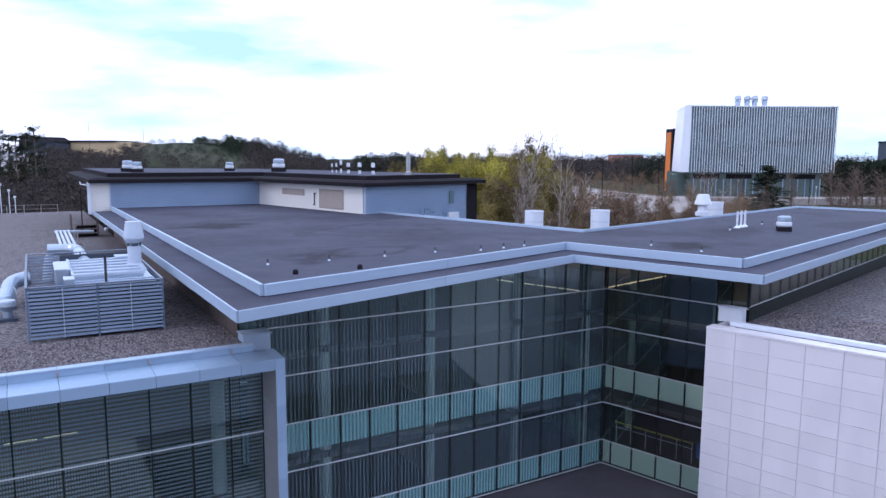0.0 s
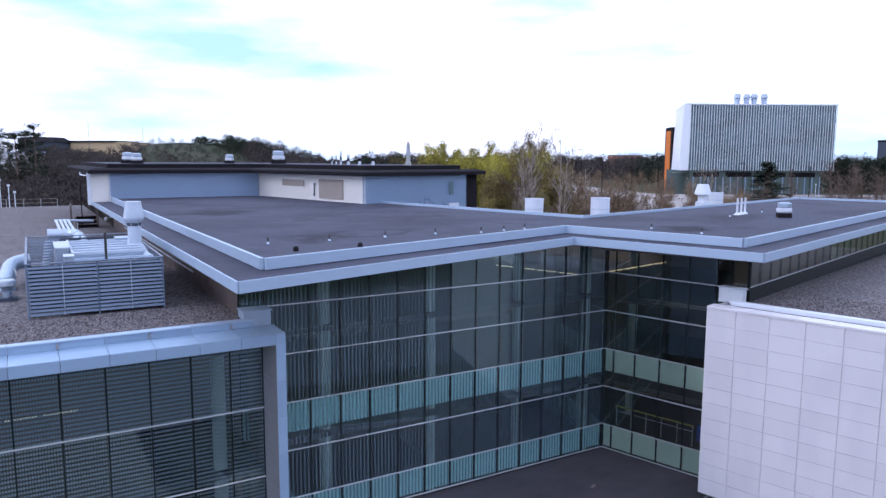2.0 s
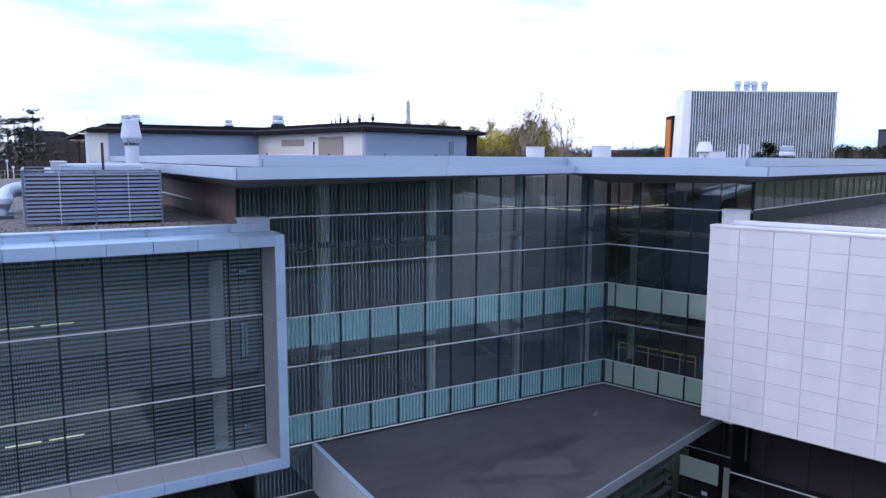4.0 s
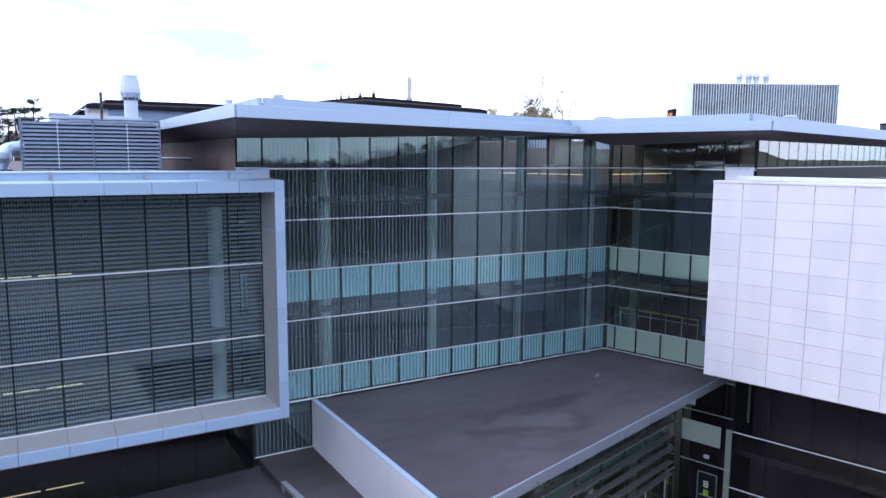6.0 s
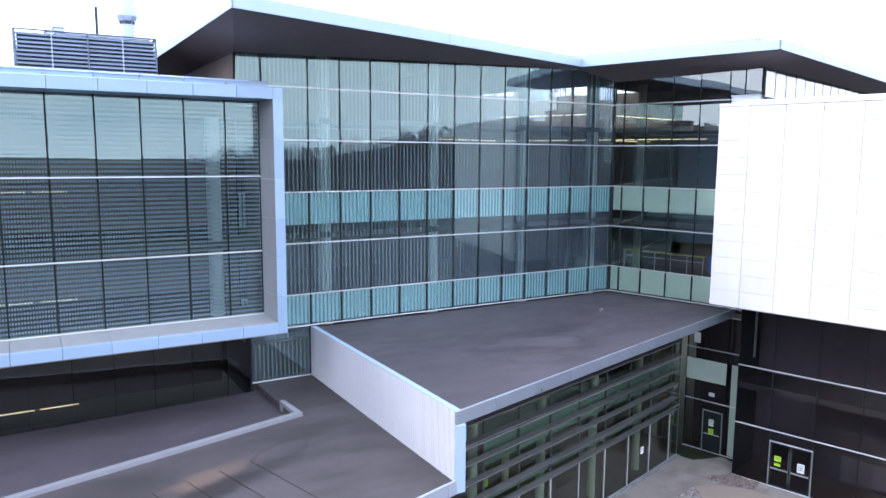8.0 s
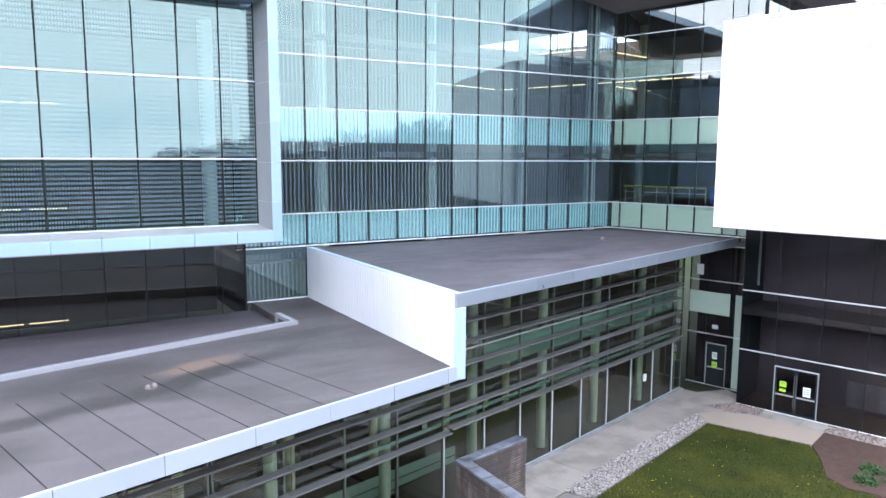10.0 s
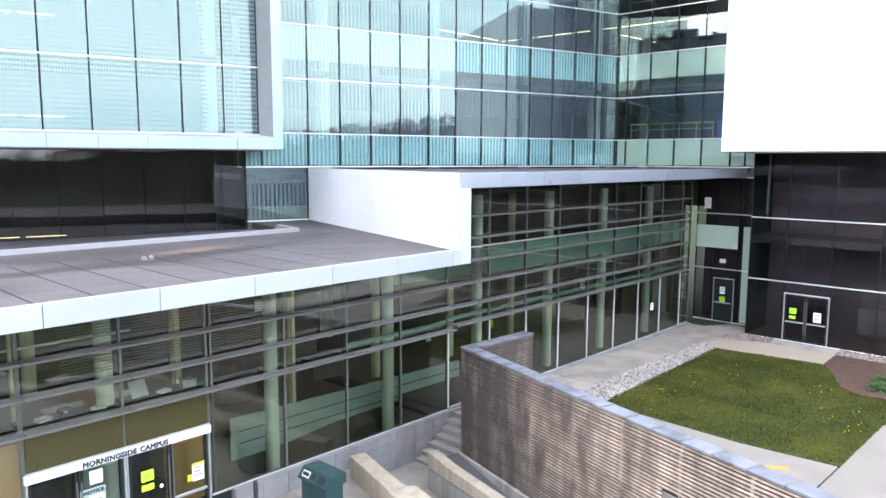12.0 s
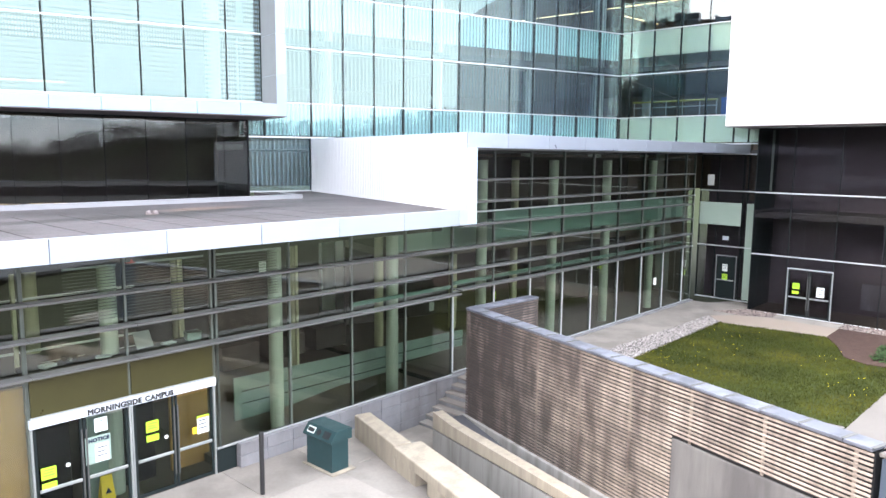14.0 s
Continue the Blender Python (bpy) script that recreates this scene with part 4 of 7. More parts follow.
part("gallery_rail", prism([(12.0, 22.4), (29.2, 25.2), (29.2, 25.26), (12.0, 22.46)], 3.6, 4.6), M_GREENG, lob2)
box("end_partition", lob, M_INNER, 30.0, 30.1, 0.25, 6.0, -0.05, 7.0, bevel=0)
for i in range(6):
    box("ceiling_lamp", lob, M_LOBBYLAMP, -4.0 + 2.6 * i, -2.9 + 2.6 * i, 2.4, 2.5, 4.70, 4.745)
for i in range(9):
    box("desk", lob, M_LOBBY, -4.0 + 1.9 * i, -2.6 + 1.9 * i, 5.6, 6.4, -0.05, 0.75)
for i in range(7, 14):
    box("green_band", lobby3, M_GREENB, 2.085 * i + 0.04, 2.085 * (i + 1) - 0.04, 0.10, 0.13, 4.30, 5.28, "translucent green band behind the glass")
for x in LXS:
    if 12.4 < x < 30:
        box("mullion_cap", lobby3, M_TRANSOM, x - 0.03, x + 0.03, -0.045, -0.014, 0.08, 2.72)
for i in range(2):
    box("sill_band", lobby2, M_GREENB, 2.085 * (i + 4) + 0.05, 2.085 * (i + 5) - 0.05, 0.03, 0.08, 2.86, 2.98)
for i in range(6, 14):
    box("sill_band", lobby3, M_GREENB, 2.085 * i + 0.05, 2.085 * (i + 1) - 0.05, 0.03, 0.08, 2.95, 3.08)
box("wood_wall", lob, M_WOOD, 3.35, 4.35, 0.9, 1.0, -0.66, 1.7, "warm wooden panel wall")
box("wood_wall", lob, M_WOOD, -3.6, 0.05, 0.30, 0.42, -0.66, 2.4, "warm wooden panel wall")
for x in (-6.55, -2.3, 1.95, 6.3, 10.55, 14.8, 19.1, 23.1, 27.2):
    part("column", lathe([(0.19, -0.66), (0.19, 7.0 if x > 12 else 5.1)], 16), M_COLUMN, lob, "pale green round column", (x, 0.75, 0))
for x in (-2.5, 1.48, 5.4, 9.47, 13.3, 17.4, 21.5):
    part("column", lathe([(0.17, -0.66), (0.17, 7.0 if x > 14 else 5.1)], 16), M_LAMPLITCOL, lob, "pale round column coloured as lamplit", (x, 4.5, 0))
part("ramp_balustrade", solid([[(x, 2.3, z0), (x, 2.34, z0), (x, 2.34, z1), (x, 2.3, z1)] for x, z0, z1 in ((5.9, -0.62, 0.81), (9.6, -0.27, 0.71), (15.6, -0.25, 0.57))]), M_GREENG, lob, "pale green translucent balustrade")
for dz in (0.0, 0.36):
    part("handrail", tube([(6.1, 2.2, 0.05 + dz), (9.5, 2.2, 0.0 + dz), (15.5, 2.2, -0.08 + dz)], 0.014, 8), M_DARK, lob)
# near-black sheets added for the unlit depth behind two door leaves
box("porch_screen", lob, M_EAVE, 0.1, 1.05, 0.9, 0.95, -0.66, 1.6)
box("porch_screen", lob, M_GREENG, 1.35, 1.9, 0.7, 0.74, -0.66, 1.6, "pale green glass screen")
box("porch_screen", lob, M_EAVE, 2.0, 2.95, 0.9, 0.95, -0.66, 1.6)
for x0, x1, z in ((-6.0, -0.6, 3.55), (0.4, 3.6, 3.62), (-6.0, 3.6, 2.35)):
    box("pale_rail", lob, M_PAPER, x0, x1, 3.2, 3.24, z, z + 0.06)
for x, z, m in ((-1.2, 3.0, M_PAPER), (-0.95, 2.75, M_YELLOW), (-0.55, 2.9, M_PAPER), (7.3, 3.6, M_PAPER), (14.6, 1.3, M_PAPER), (18.3, 1.2, M_YELLOW)):
    box("pinned_sheet", lob, m, x, x + 0.26, 3.1, 3.11, z, z + 0.34)
for x in (-4.2, 0.6, 4.6, 8.4):
    box("slim_post", lob, M_LAMPLITCOL, x, x + 0.09, 2.8, 2.9, -0.66, 4.75)
for x in (-4.6, -3.1, 1.2, 2.6):
    box("desk", lob, M_PAPER, x, x + 1.0, 2.4, 3.0, 2.05, 2.12)
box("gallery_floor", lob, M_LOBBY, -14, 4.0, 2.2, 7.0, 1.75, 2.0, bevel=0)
for x0, x1 in ((0.9, 2.0), (2.2, 4.05), (4.3, 6.1)):
    blind = thing("venetian_blind", wall_matrix(L0, LD), "grey venetian blind half lowered behind the lobby glass", "blind", "lobby blinds")
    for i in range(16):
        box("slat", blind, M_BLADE, x0, x1, 0.30, 0.335, 3.55 + 0.07 * i, 3.56 + 0.07 * i, bevel=0)
    box("head_rail", blind, M_SILVER, x0, x1, 0.29, 0.35, 4.68, 4.74)

box("window_ledge", lob, M_LOBBY, 0.1, 4.0, 0.2, 1.0, 2.52, 2.64, "dark ledge above the entrance doors")
LED = wall_matrix(L0, LD, 2.64)
def on_ledge(x, y, rz=0):
    return LED @ pose(x, y, 0, 0, 0, rz)
board_a = thing("leaning_board", on_ledge(2.5, 0.75, 8), "pale grey board leaning on the lobby ledge", "board")
part("sheet", solid([[(0, -0.12, 0), (0.42, -0.12, 0), (0.42, -0.10, 0), (0, -0.10, 0)], [(0, 0.06, 0.36), (0.42, 0.06, 0.36), (0.42, 0.08, 0.36), (0, 0.08, 0.36)]]), M_SILVER, board_a)
for x, y, rz, n in ((0.5, 0.45, 20, 3), (1.55, 0.5, -15, 2), (3.15, 0.5, 12, 2)):
    papers = thing("paper_stack", on_ledge(x, y, rz), "loose white papers on the lobby ledge", "papers", "ledge papers")
    for i in range(n):
        box("sheet", papers, M_PAPER, 0.03 * i, 0.30 + 0.03 * i, 0.04 * i, 0.21 + 0.04 * i, 0.012 * i, 0.01 + 0.012 * i, bevel=0)
crate = thing("storage_box", on_ledge(3.68, 0.5, -6), "small grey-green storage box on the lobby ledge", "box")
part("body", solid([[(0.01, 0.01, 0), (0.33, 0.01, 0), (0.33, 0.25, 0), (0.01, 0.25, 0)], [(0, 0, 0.18), (0.34, 0, 0.18), (0.34, 0.26, 0.18), (0, 0.26, 0.18)]]), M_GREENG, crate)
box("lid", crate, M_GREENG, -0.015, 0.355, -0.015, 0.275, 0.18, 0.205)
device = thing("projector", on_ledge(0.98, 0.6, 15), "small dark projector on the lobby ledge", "projector")
box("body", device, M_DARK, 0.0, 0.26, 0.0, 0.2, 0.02, 0.13)
part("lens", lathe([(0.035, 0.0), (0.04, 0.03), (0.03, 0.04)], 14), M_SILVER, device, m=pose(0.08, 0.0, 0.075, 90, 0, 0))
for x in (0.04, 0.22):
    box("foot", device, M_BLACK, x - 0.015, x + 0.015, 0.08, 0.11, 0.0, 0.02)

# ---- entrance doors ----
def double_door(name, m, width, height, label, head=0.0, pane=M_DGLASS):
    d = thing(name, m, label, "door", kind="structure")
    fw = 0.045
    box("door_frame", d, M_SILVER, 0, fw, -0.05, 0.06, 0, height)
    box("door_frame", d, M_SILVER, width - fw, width, -0.05, 0.06, 0, height)
    if head:
        box("door_head", d, M_WHITE, -0.02, width + 0.02, -0.09, 0.06, height, height + head)
    else:
        box("door_head", d, M_TRANSOM, 0, width, -0.05, 0.06, height, height + 0.045)
    h = (width - 2 * fw) / 2
    for i in (0, 1):
        x = fw + h * i
        leaf = part("leaf", solid([[(x + 0.01, -0.02, z), (x + h - 0.01, -0.02, z), (x + h - 0.01, 0.02, z), (x + 0.01, 0.02, z)] for z in (0.02, 0.1)]), M_DARK, d)
        box("leaf_pane", leaf, pane, x + 0.08, x + h - 0.08, -0.004, 0.004, 0.1, height - 0.08, bevel=0)
        for a in (x + 0.01, x + h - 0.07):
            box("stile", leaf, M_DARK, a, a + 0.06, -0.022, 0.022, 0.1, height - 0.02)
        box("push_bar", leaf, M_SILVER, x + 0.07, x + h - 0.07, -0.06, -0.02, 0.86, 0.93)
        box("pull_handle", leaf, M_BLADE, x + (h - 0.06 if i == 0 else 0.03), x + (h - 0.03 if i == 0 else 0.06), -0.09, -0.06, 0.35, height - 0.25)
    return d


ENT_Z = -0.65
ent = [double_door("door_%d" % (i + 1), wall_matrix(L0 + U * (2.02 * i + 0.01), LD, ENT_Z), 2.015, 2.25, "white-framed double glass entrance door", 0.19, M_DOORGLASS) for i in (0, 1)]
double_door("door_3", wall_matrix((30.385, 19.05), D_DEG, 0.0), 1.92, 2.16, "white-framed double dark glass door")
sd = thing("door_4", wall_matrix(B0, B_DEG) @ Matrix.Translation((5.98, -0.06, -0.02)), "single dark door in a pale frame", "door", kind="structure")
box("door_frame", sd, M_SILVER, 0, 0.04, -0.02, 0.05, 0, 2.2)
box("door_frame", sd, M_SILVER, 1.02, 1.06, -0.02, 0.05, 0, 2.2)
box("door_head", sd, M_SILVER, 0, 1.06, -0.02, 0.05, 2.2, 2.25)
box("leaf", sd, M_DARK, 0.05, 1.01, 0.0, 0.04, 0.02, 2.19)
box("push_bar", sd, M_SILVER, 0.1, 0.95, -0.05, -0.01, 0.95, 1.01)


def notice(m, w, h, mat, label, bars=3, ink=M_INK):
    s = thing("notice", m, label, "sign", "door notices")
    box("sheet", s, mat, 0, w, 0, 0.004, 0, h, bevel=0)
    for i in range(bars):
        box("text_bar", s, ink, w * 0.12, w * (0.88 - 0.1 * (i % 2)), -0.002, 0.0, h * (0.8 - 0.22 * i) - h * 0.06, h * (0.8 - 0.22 * i), bevel=0)
    return s


EM = wall_matrix(L0, LD, ENT_Z)
def on_ent(x, z):
    return EM @ Matrix.Translation((x, -0.05, z))
for x, z in ((0.16, 1.12), (2.34, 1.52)):
    notice(on_ent(x, z), 0.29, 0.26, M_YELLOW, "lime yellow paper notice on a glass door", 3)
    notice(on_ent(x, z - 0.22), 0.29, 0.15, M_YELLOW, "small lime yellow paper notice on a glass door", 1)
    dot = thing("round_sticker", on_ent(x + 0.52 - 0.06 * (x > 1), 1.31), "small round white sticker on a glass door", "sticker", "door stickers")
    part("disc", lathe([(0.045, 0.0), (0.045, 0.003)], 16), M_PAPER, dot, m=pose(0, 0, 0, 90, 0, 0))
notice(on_ent(1.03, 1.17), 0.53, 0.60, M_GREENG, "pale notice board on the entrance door", 0)
notice(on_ent(1.23, 1.19) @ Matrix.Translation((0, -0.004, 0)), 0.28, 0.40, M_PAPER, "white printed sheet on the notice board", 3)
notice(on_ent(1.24, 1.85), 0.27, 0.3, M_SPAN_B, "pale green poster on a glass door", 2)
notice(on_ent(3.56, 1.15), 0.30, 0.42, M_PAPER, "white printed sheet on a glass door", 3)
notice(on_ent(3.55, 1.53) @ Matrix.Translation((0, -0.004, 0)), 0.32, 0.06, M_YELLOW, "lime strip above a printed sheet", 0)
notice(on_ent(3.44, 1.18) @ Matrix.Translation((0, 0.003, 0)), 0.14, 0.16, M_CAUTION, "yellow sticker behind a sheet", 0)
DM = wall_matrix((30.385, 19.05), D_DEG)
notice(DM @ Matrix.Translation((0.28, -0.05, 1.28)), 0.30, 0.26, M_YELLOW, "lime yellow paper notice on a dark door")
notice(DM @ Matrix.Translation((0.28, -0.05, 1.05)), 0.28, 0.14, M_YELLOW, "small lime yellow paper notice on a dark door", 1)
notice(DM @ Matrix.Translation((1.30, -0.05, 1.02)), 0.32, 0.44, M_PAPER, "white printed sheet on a dark door")
SM = wall_matrix(B0, B_DEG)
notice(SM @ Matrix.Translation((6.35, -0.10, 1.42)), 0.26, 0.36, M_PAPER, "white printed sheet on the single door")
notice(SM @ Matrix.Translation((6.35, -0.10, 0.98)), 0.28, 0.3, M_YELLOW, "lime yellow paper notice on the single door")
notice(on_ent(26.2, 1.9) @ Matrix.Translation((0, 0, 0)), 0.28, 0.34, M_PAPER, "white printed sheet on the lobby glass")


def words(text, m, size, mat, parent, name="lettering"):
    c = bpy.data.curves.new(name, "FONT")
    c.bevel_depth, c.bevel_resolution, c.space_word = size * 0.055, 0, 1.4
    c.body, c.size, c.extrude, c.align_x, c.space_character = text, size, 0.004, "LEFT", 1.10
    c.materials.append(mat)
    ob = new(name, c)
    ob.parent = parent
    ob.matrix_local = m
    bpy.context.view_layer.update()
    return ob


words("MORNINGSIDE CAMPUS", Matrix.Translation((1.09, -0.095, 2.282)) @ pose(0, 0, 0, 90, 0, 0), 0.16, M_BLACK, ent[0])
board = [o for o in scene.objects if o.get("label") == "pale notice board on the entrance door"][0]
words("NOTICE", Matrix.Translation((0.07, -0.004, 0.48)) @ pose(0, 0, 0, 90, 0, 0), 0.11, M_INK, board)

sign = thing("wet_floor_sign", EM @ Matrix.Translation((1.57, 0.35, 0.0)), "yellow folding wet floor sign inside the door", "floor sign")
for k in (-1, 1):
    part("board", solid([[(-0.15 + 0.03 * t, k * (0.16 - 0.14 * t), 0.66 * t), (0.15 - 0.03 * t, k * (0.16 - 0.14 * t), 0.66 * t), (0.15 - 0.03 * t, k * (0.145 - 0.14 * t), 0.66 * t), (-0.15 + 0.03 * t, k * (0.145 - 0.14 * t), 0.66 * t)] for t in (0, 1)]), M_CAUTION, sign)
part("warning_triangle", solid([[(-0.07, -0.115, 0.27), (0.07, -0.115, 0.27), (0.0, -0.085, 0.40)], [(-0.07, -0.111, 0.27), (0.07, -0.111, 0.27), (0.0, -0.081, 0.40)]]), M_INK, sign)

# ---- ground, plaza, steps ----
def height(x, y):
    """Lie of the land: level round the buildings, rising beyond them and behind the way in."""
    ahead = (x - 0.5) * 0.509 + (y + 1) * 0.861
    across = (x - 0.5) * 0.861 - (y + 1) * 0.509
    def ramp(v, a, b):
        t = min(max((v - a) / (b - a), 0), 1)
        return t * t * (3 - 2 * t)
    z = -0.85 + 10.5 * ramp(ahead, 75, 135) + 4.5 * ramp(ahead, 140, 240) + 3 * ramp(ahead, 300, 900)
    z += 19 * ramp(ahead, 200, 400) * ramp(-across - 0.05 * ahead, 20, 120) * (1 - 0.5 * ramp(-across - 0.395 * ahead, 0, 24)) * (1 - ramp(ahead, 500, 720))
    back = -y
    z += ((9 * ramp(x, 10, 70) + 14 * ramp(x, 70, 190)) * ramp(back, 70, 170) + 4 * ramp(back, 60, 200)) * (1 - ramp(back, 205, 330))
    near = math.hypot(x - 9, y - 8)
    return z - 1.9 * (1 - ramp(near, 15, 26))


bm = bmesh.new()
axis = sorted({round(math.copysign(abs(t) ** 2.2, t) * 2600, 2) for t in [i / 46 for i in range(-46, 47)]})
grid = [[bm.verts.new((x + 10, y + 20, height(x + 10, y + 20))) for x in axis] for y in axis]
for j in range(len(axis) - 1):
    for i in range(len(axis) - 1):
        bm.faces.new((grid[j][i], grid[j][i + 1], grid[j + 1][i + 1], grid[j + 1][i]))
for f in bm.faces:
    f.smooth = True
tagged(new("ground", mesh_of("ground", bm, M_GROUND)), "dull meadow and scrub ground reaching the horizon", "ground", kind="structure")

plaza = thing("pavement", Matrix.Identity(4), "pale concrete plaza in front of the entrance", "pavement", kind="structure")
for i in range(-6, 5):
    for j in range(-8, 1):
        o = L0 + U * (2.085 * i) + V * (2.0 * j - 2.0)
        if o.x + U.x * 2.085 > 9.3:
            continue
        key = ("flag",)
        if key not in BOXES:
            b0 = bmesh.new()
            add_box(b0, 0.004, 2.081, 0.004, 1.996, -0.12, 0.0, 0.008)
            BOXES[key] = mesh_of("paving_slab", b0, M_PAVE)
        part("paving_slab", BOXES[key], M_PAVE, plaza, m=pose(o.x, o.y, -0.65, 0, 0, LD))
part("bedding", prism([(-20, 8), (8.5, 17.5), (8.5, -16), (-12, -16)], -2.9, -0.665), M_PAVE, plaza)

w1 = thing("bench_wall", Matrix.Identity(4), "low pale concrete wall beside the plaza", "low wall")
box("upper_wall", w1, M_CONC, 8.0, 8.48, 14.51, 16.95, -1.7, -0.02, bevel=0.02)
w1b = thing("bench_wall", Matrix.Identity(4), "broad pale concrete bench wall stained at the foot", "low wall")
box("seat_slab", w1b, M_CONC, 7.98, 8.77, 4.0, 14.5, -0.30, -0.04, bevel=0.02)
box("foot", w1b, M_CONC, 8.02, 8.47, 13.45, 14.49, -1.3, -0.302, bevel=0.01)
box("foot", w1b, M_CONC, 8.06, 8.72, 4.0, 12.95, -2.3, -0.302, bevel=0.01)
w2 = thing("ramp_wall", Matrix.Identity(4), "cream concrete ramp wall with a dark reveal line", "low wall")
prof = ((16.3, -0.60, -0.12), (15.3, -0.555, -0.19), (8.0, -0.21, -0.06), (4.0, -0.1, 0.05))
part("upper_wall", solid([[(10.14, y, a), (10.46, y, a), (10.46, y, b), (10.14, y, b)] for y, a, b in prof]), M_CONC, w2)
part("reveal", solid([[(10.19, y, a - 0.05), (10.44, y, a - 0.05), (10.44, y, a), (10.19, y, a)] for y, a, b in prof]), M_BLACK, w2)
part("lower_wall", solid([[(10.14, y, -2.6), (10.46, y, -2.6), (10.46, y, a - 0.05), (10.14, y, a - 0.05)] for y, a, b in prof]), M_LOWCONC, w2, "grey streaked lower wall")
ramp = thing("ramp", Matrix.Identity(4), "narrow dark ramp between two walls", "ramp", kind="structure")
part("ramp_bed", solid([[(10.46, y, z - 0.3), (11.3, y, z - 0.3), (11.3, y, z), (10.46, y, z)] for y, z in ((16.45, -0.45), (11.7, -0.97), (4.0, -1.75))]), M_ASPHALT, ramp)
kerb = thing("kerb_wall", wall_matrix((11.24, 16.5), -90), "smooth grey block kerb under the slatted wall", "kerb", kind="structure")
for i in range(9):
    box("block", kerb, M_LOWCONC, 1.3 * i + 0.004, 1.3 * i + 1.296, 0.0, 0.16, -1.95, -0.44)
steps = thing("steps", wall_matrix(L0, LD), "short flight of worn concrete steps", "steps", kind="structure")
for i in range(7):
    z, x0 = -1.13 + 0.175 * i, 10.88 + 0.29 * i
    box("tread", steps, M_STEP, x0 - 0.03, x0 + 0.34, -2.0, -0.17, z - 0.05, z, bevel=0.012)
    box("riser", steps, M_BLOCK, x0, x0 + 0.30, -1.98, -0.17, z - 0.3, z - 0.05, bevel=0)
lowfloor = thing("lower_landing", Matrix.Identity(4), "concrete path sloping down from the steps", "pavement", kind="structure")
part("landing", solid([[(8.5, y, z - 0.2), (10.2, y, z - 0.2), (10.2, y, z), (8.5, y, z)] for y, z in ((15.9, -1.24), (12.0, -1.52), (4.0, -2.3))]), M_PAVE, lowfloor)
part("landing", prism([(8.49, 15.9), (11.3, 15.9), (11.5, 18.4), (8.49, 17.6)], -1.5, -1.242), M_PAVE, lowfloor)

# ---- slatted screen wall ----
SX, S0, S1 = 11.35, 16.47, 4.9
screen = thing("slat_wall", wall_matrix((SX, S0), -90), "weathered grey-brown slatted screen wall", "screen wall", kind="structure")
LEN = S0 - S1
box("screen_core", screen, M_BLACK, 0.08, LEN, 0.06, 0.34, -1.4, 2.68, bevel=0)
for i in range(8):
    box("post", screen, M_SLAT, 0.05 + 1.6 * i, 0.11 + 1.6 * i, 0.03, 0.08, -0.9, 2.6)
nsl = 38
for i in range(nsl):
    z = 2.67 - 0.083 * i
    end = LEN if z > 1.60 else 7.68
    box("slat", screen, M_SLAT, 0.0, end, -0.012, 0.008, z - 0.045, z, bevel=0.003)
box("concrete_panel", screen, M_WETPANEL, 7.70, LEN + 0.1, -0.03, 0.04, -1.4, 1.55, "grey stained concrete panel")
ret = thing("slat_wall", wall_matrix((SX, S0), 12.5), "short slatted return of the screen wall", "screen wall", kind="structure")
RL = 2.85
box("screen_core", ret, M_BLACK, 0.1, RL - 0.02, -0.3, -0.05, 0.0, 2.68, bevel=0)
for i in range(31):
    z = 2.67 - 0.083 * i
    box("slat", ret, M_SLAT, 0.3, RL, -0.335, -0.315, z - 0.045, z, bevel=0.003)
    box("slat", ret, M_SLAT, 0.02, RL, -0.02, 0.0, z - 0.045, z, bevel=0.003)
for i in range(16):
    a, b = 0.74 * i, min(0.74 * (i + 1), LEN)
    if b - a > 0.1:
        box("coping", screen, M_COPING, a + 0.004, b - 0.004, -0.05, 0.36, 2.70, 2.77)
        box("coping_clip", screen, M_SLAB, b - 0.035, b + 0.035, -0.04, 0.35, 2.77, 2.776, bevel=0)
for i in range(4):
    box("coping", ret, M_COPING, 0.05 + 0.7 * i, 0.746 + 0.7 * i, -0.36, 0.03, 2.70, 2.77)

end_wall = thing("end_parapet", Matrix.Identity(4), "dark metal-clad parapet beyond the slatted wall", "parapet", kind="structure")
box("cladding", end_wall, M_SHEET, 11.42, 12.3, 3.2, 4.82, 0.0, 2.62)
box("cap", end_wall, M_PATH, 11.40, 12.34, 3.2, 4.86, 2.63, 2.70)

# ---- courtyard ----
CM = wall_matrix(L0, LD)
walkway = thing("walkway", CM, "pale concrete walkway along the lobby glass", "pavement", kind="structure")
for i in range(9):
    box("paving_slab", walkway, M_PAVE, max(12.2 + 2.0 * i, 12.9) + 0.01, 14.2 + 2.0 * i - 0.01, -2.3, -0.22, -0.14, 0.0)
for i in range(6):
    box("paving_slab", walkway, M_PAVE, 27.0, 29.9, -2.3 - 0.0 - 1.3 * i - 1.296, -2.304 - 1.3 * i, -0.14, -0.004)
rng = random.Random(7)
part("landing", prism([(27.0, 22.6), (28.4, 23.0), (31.2, 22.2), (30.9, 21.2), (29.9, 20.7), (27.4, 20.5)], -0.14, -0.002), M_PAVE, walkway, m=CM.inverted())
lawn_poly = [(17.15, 16.65), (26.45, 19.5), (28.1, 15.7), (27.1, 14.65), (25.75, 13.57), (25.5, 12.67), (25.9, 11.8), (23.6, 10.75), (19.2, 9.65), (18.25, 12.04)]
lawn = tagged(new("lawn", mesh_of("lawn", prism(lawn_poly, -0.15, -0.01), M_LAWN)), "mown courtyard lawn with dandelions", "lawn", kind="structure")
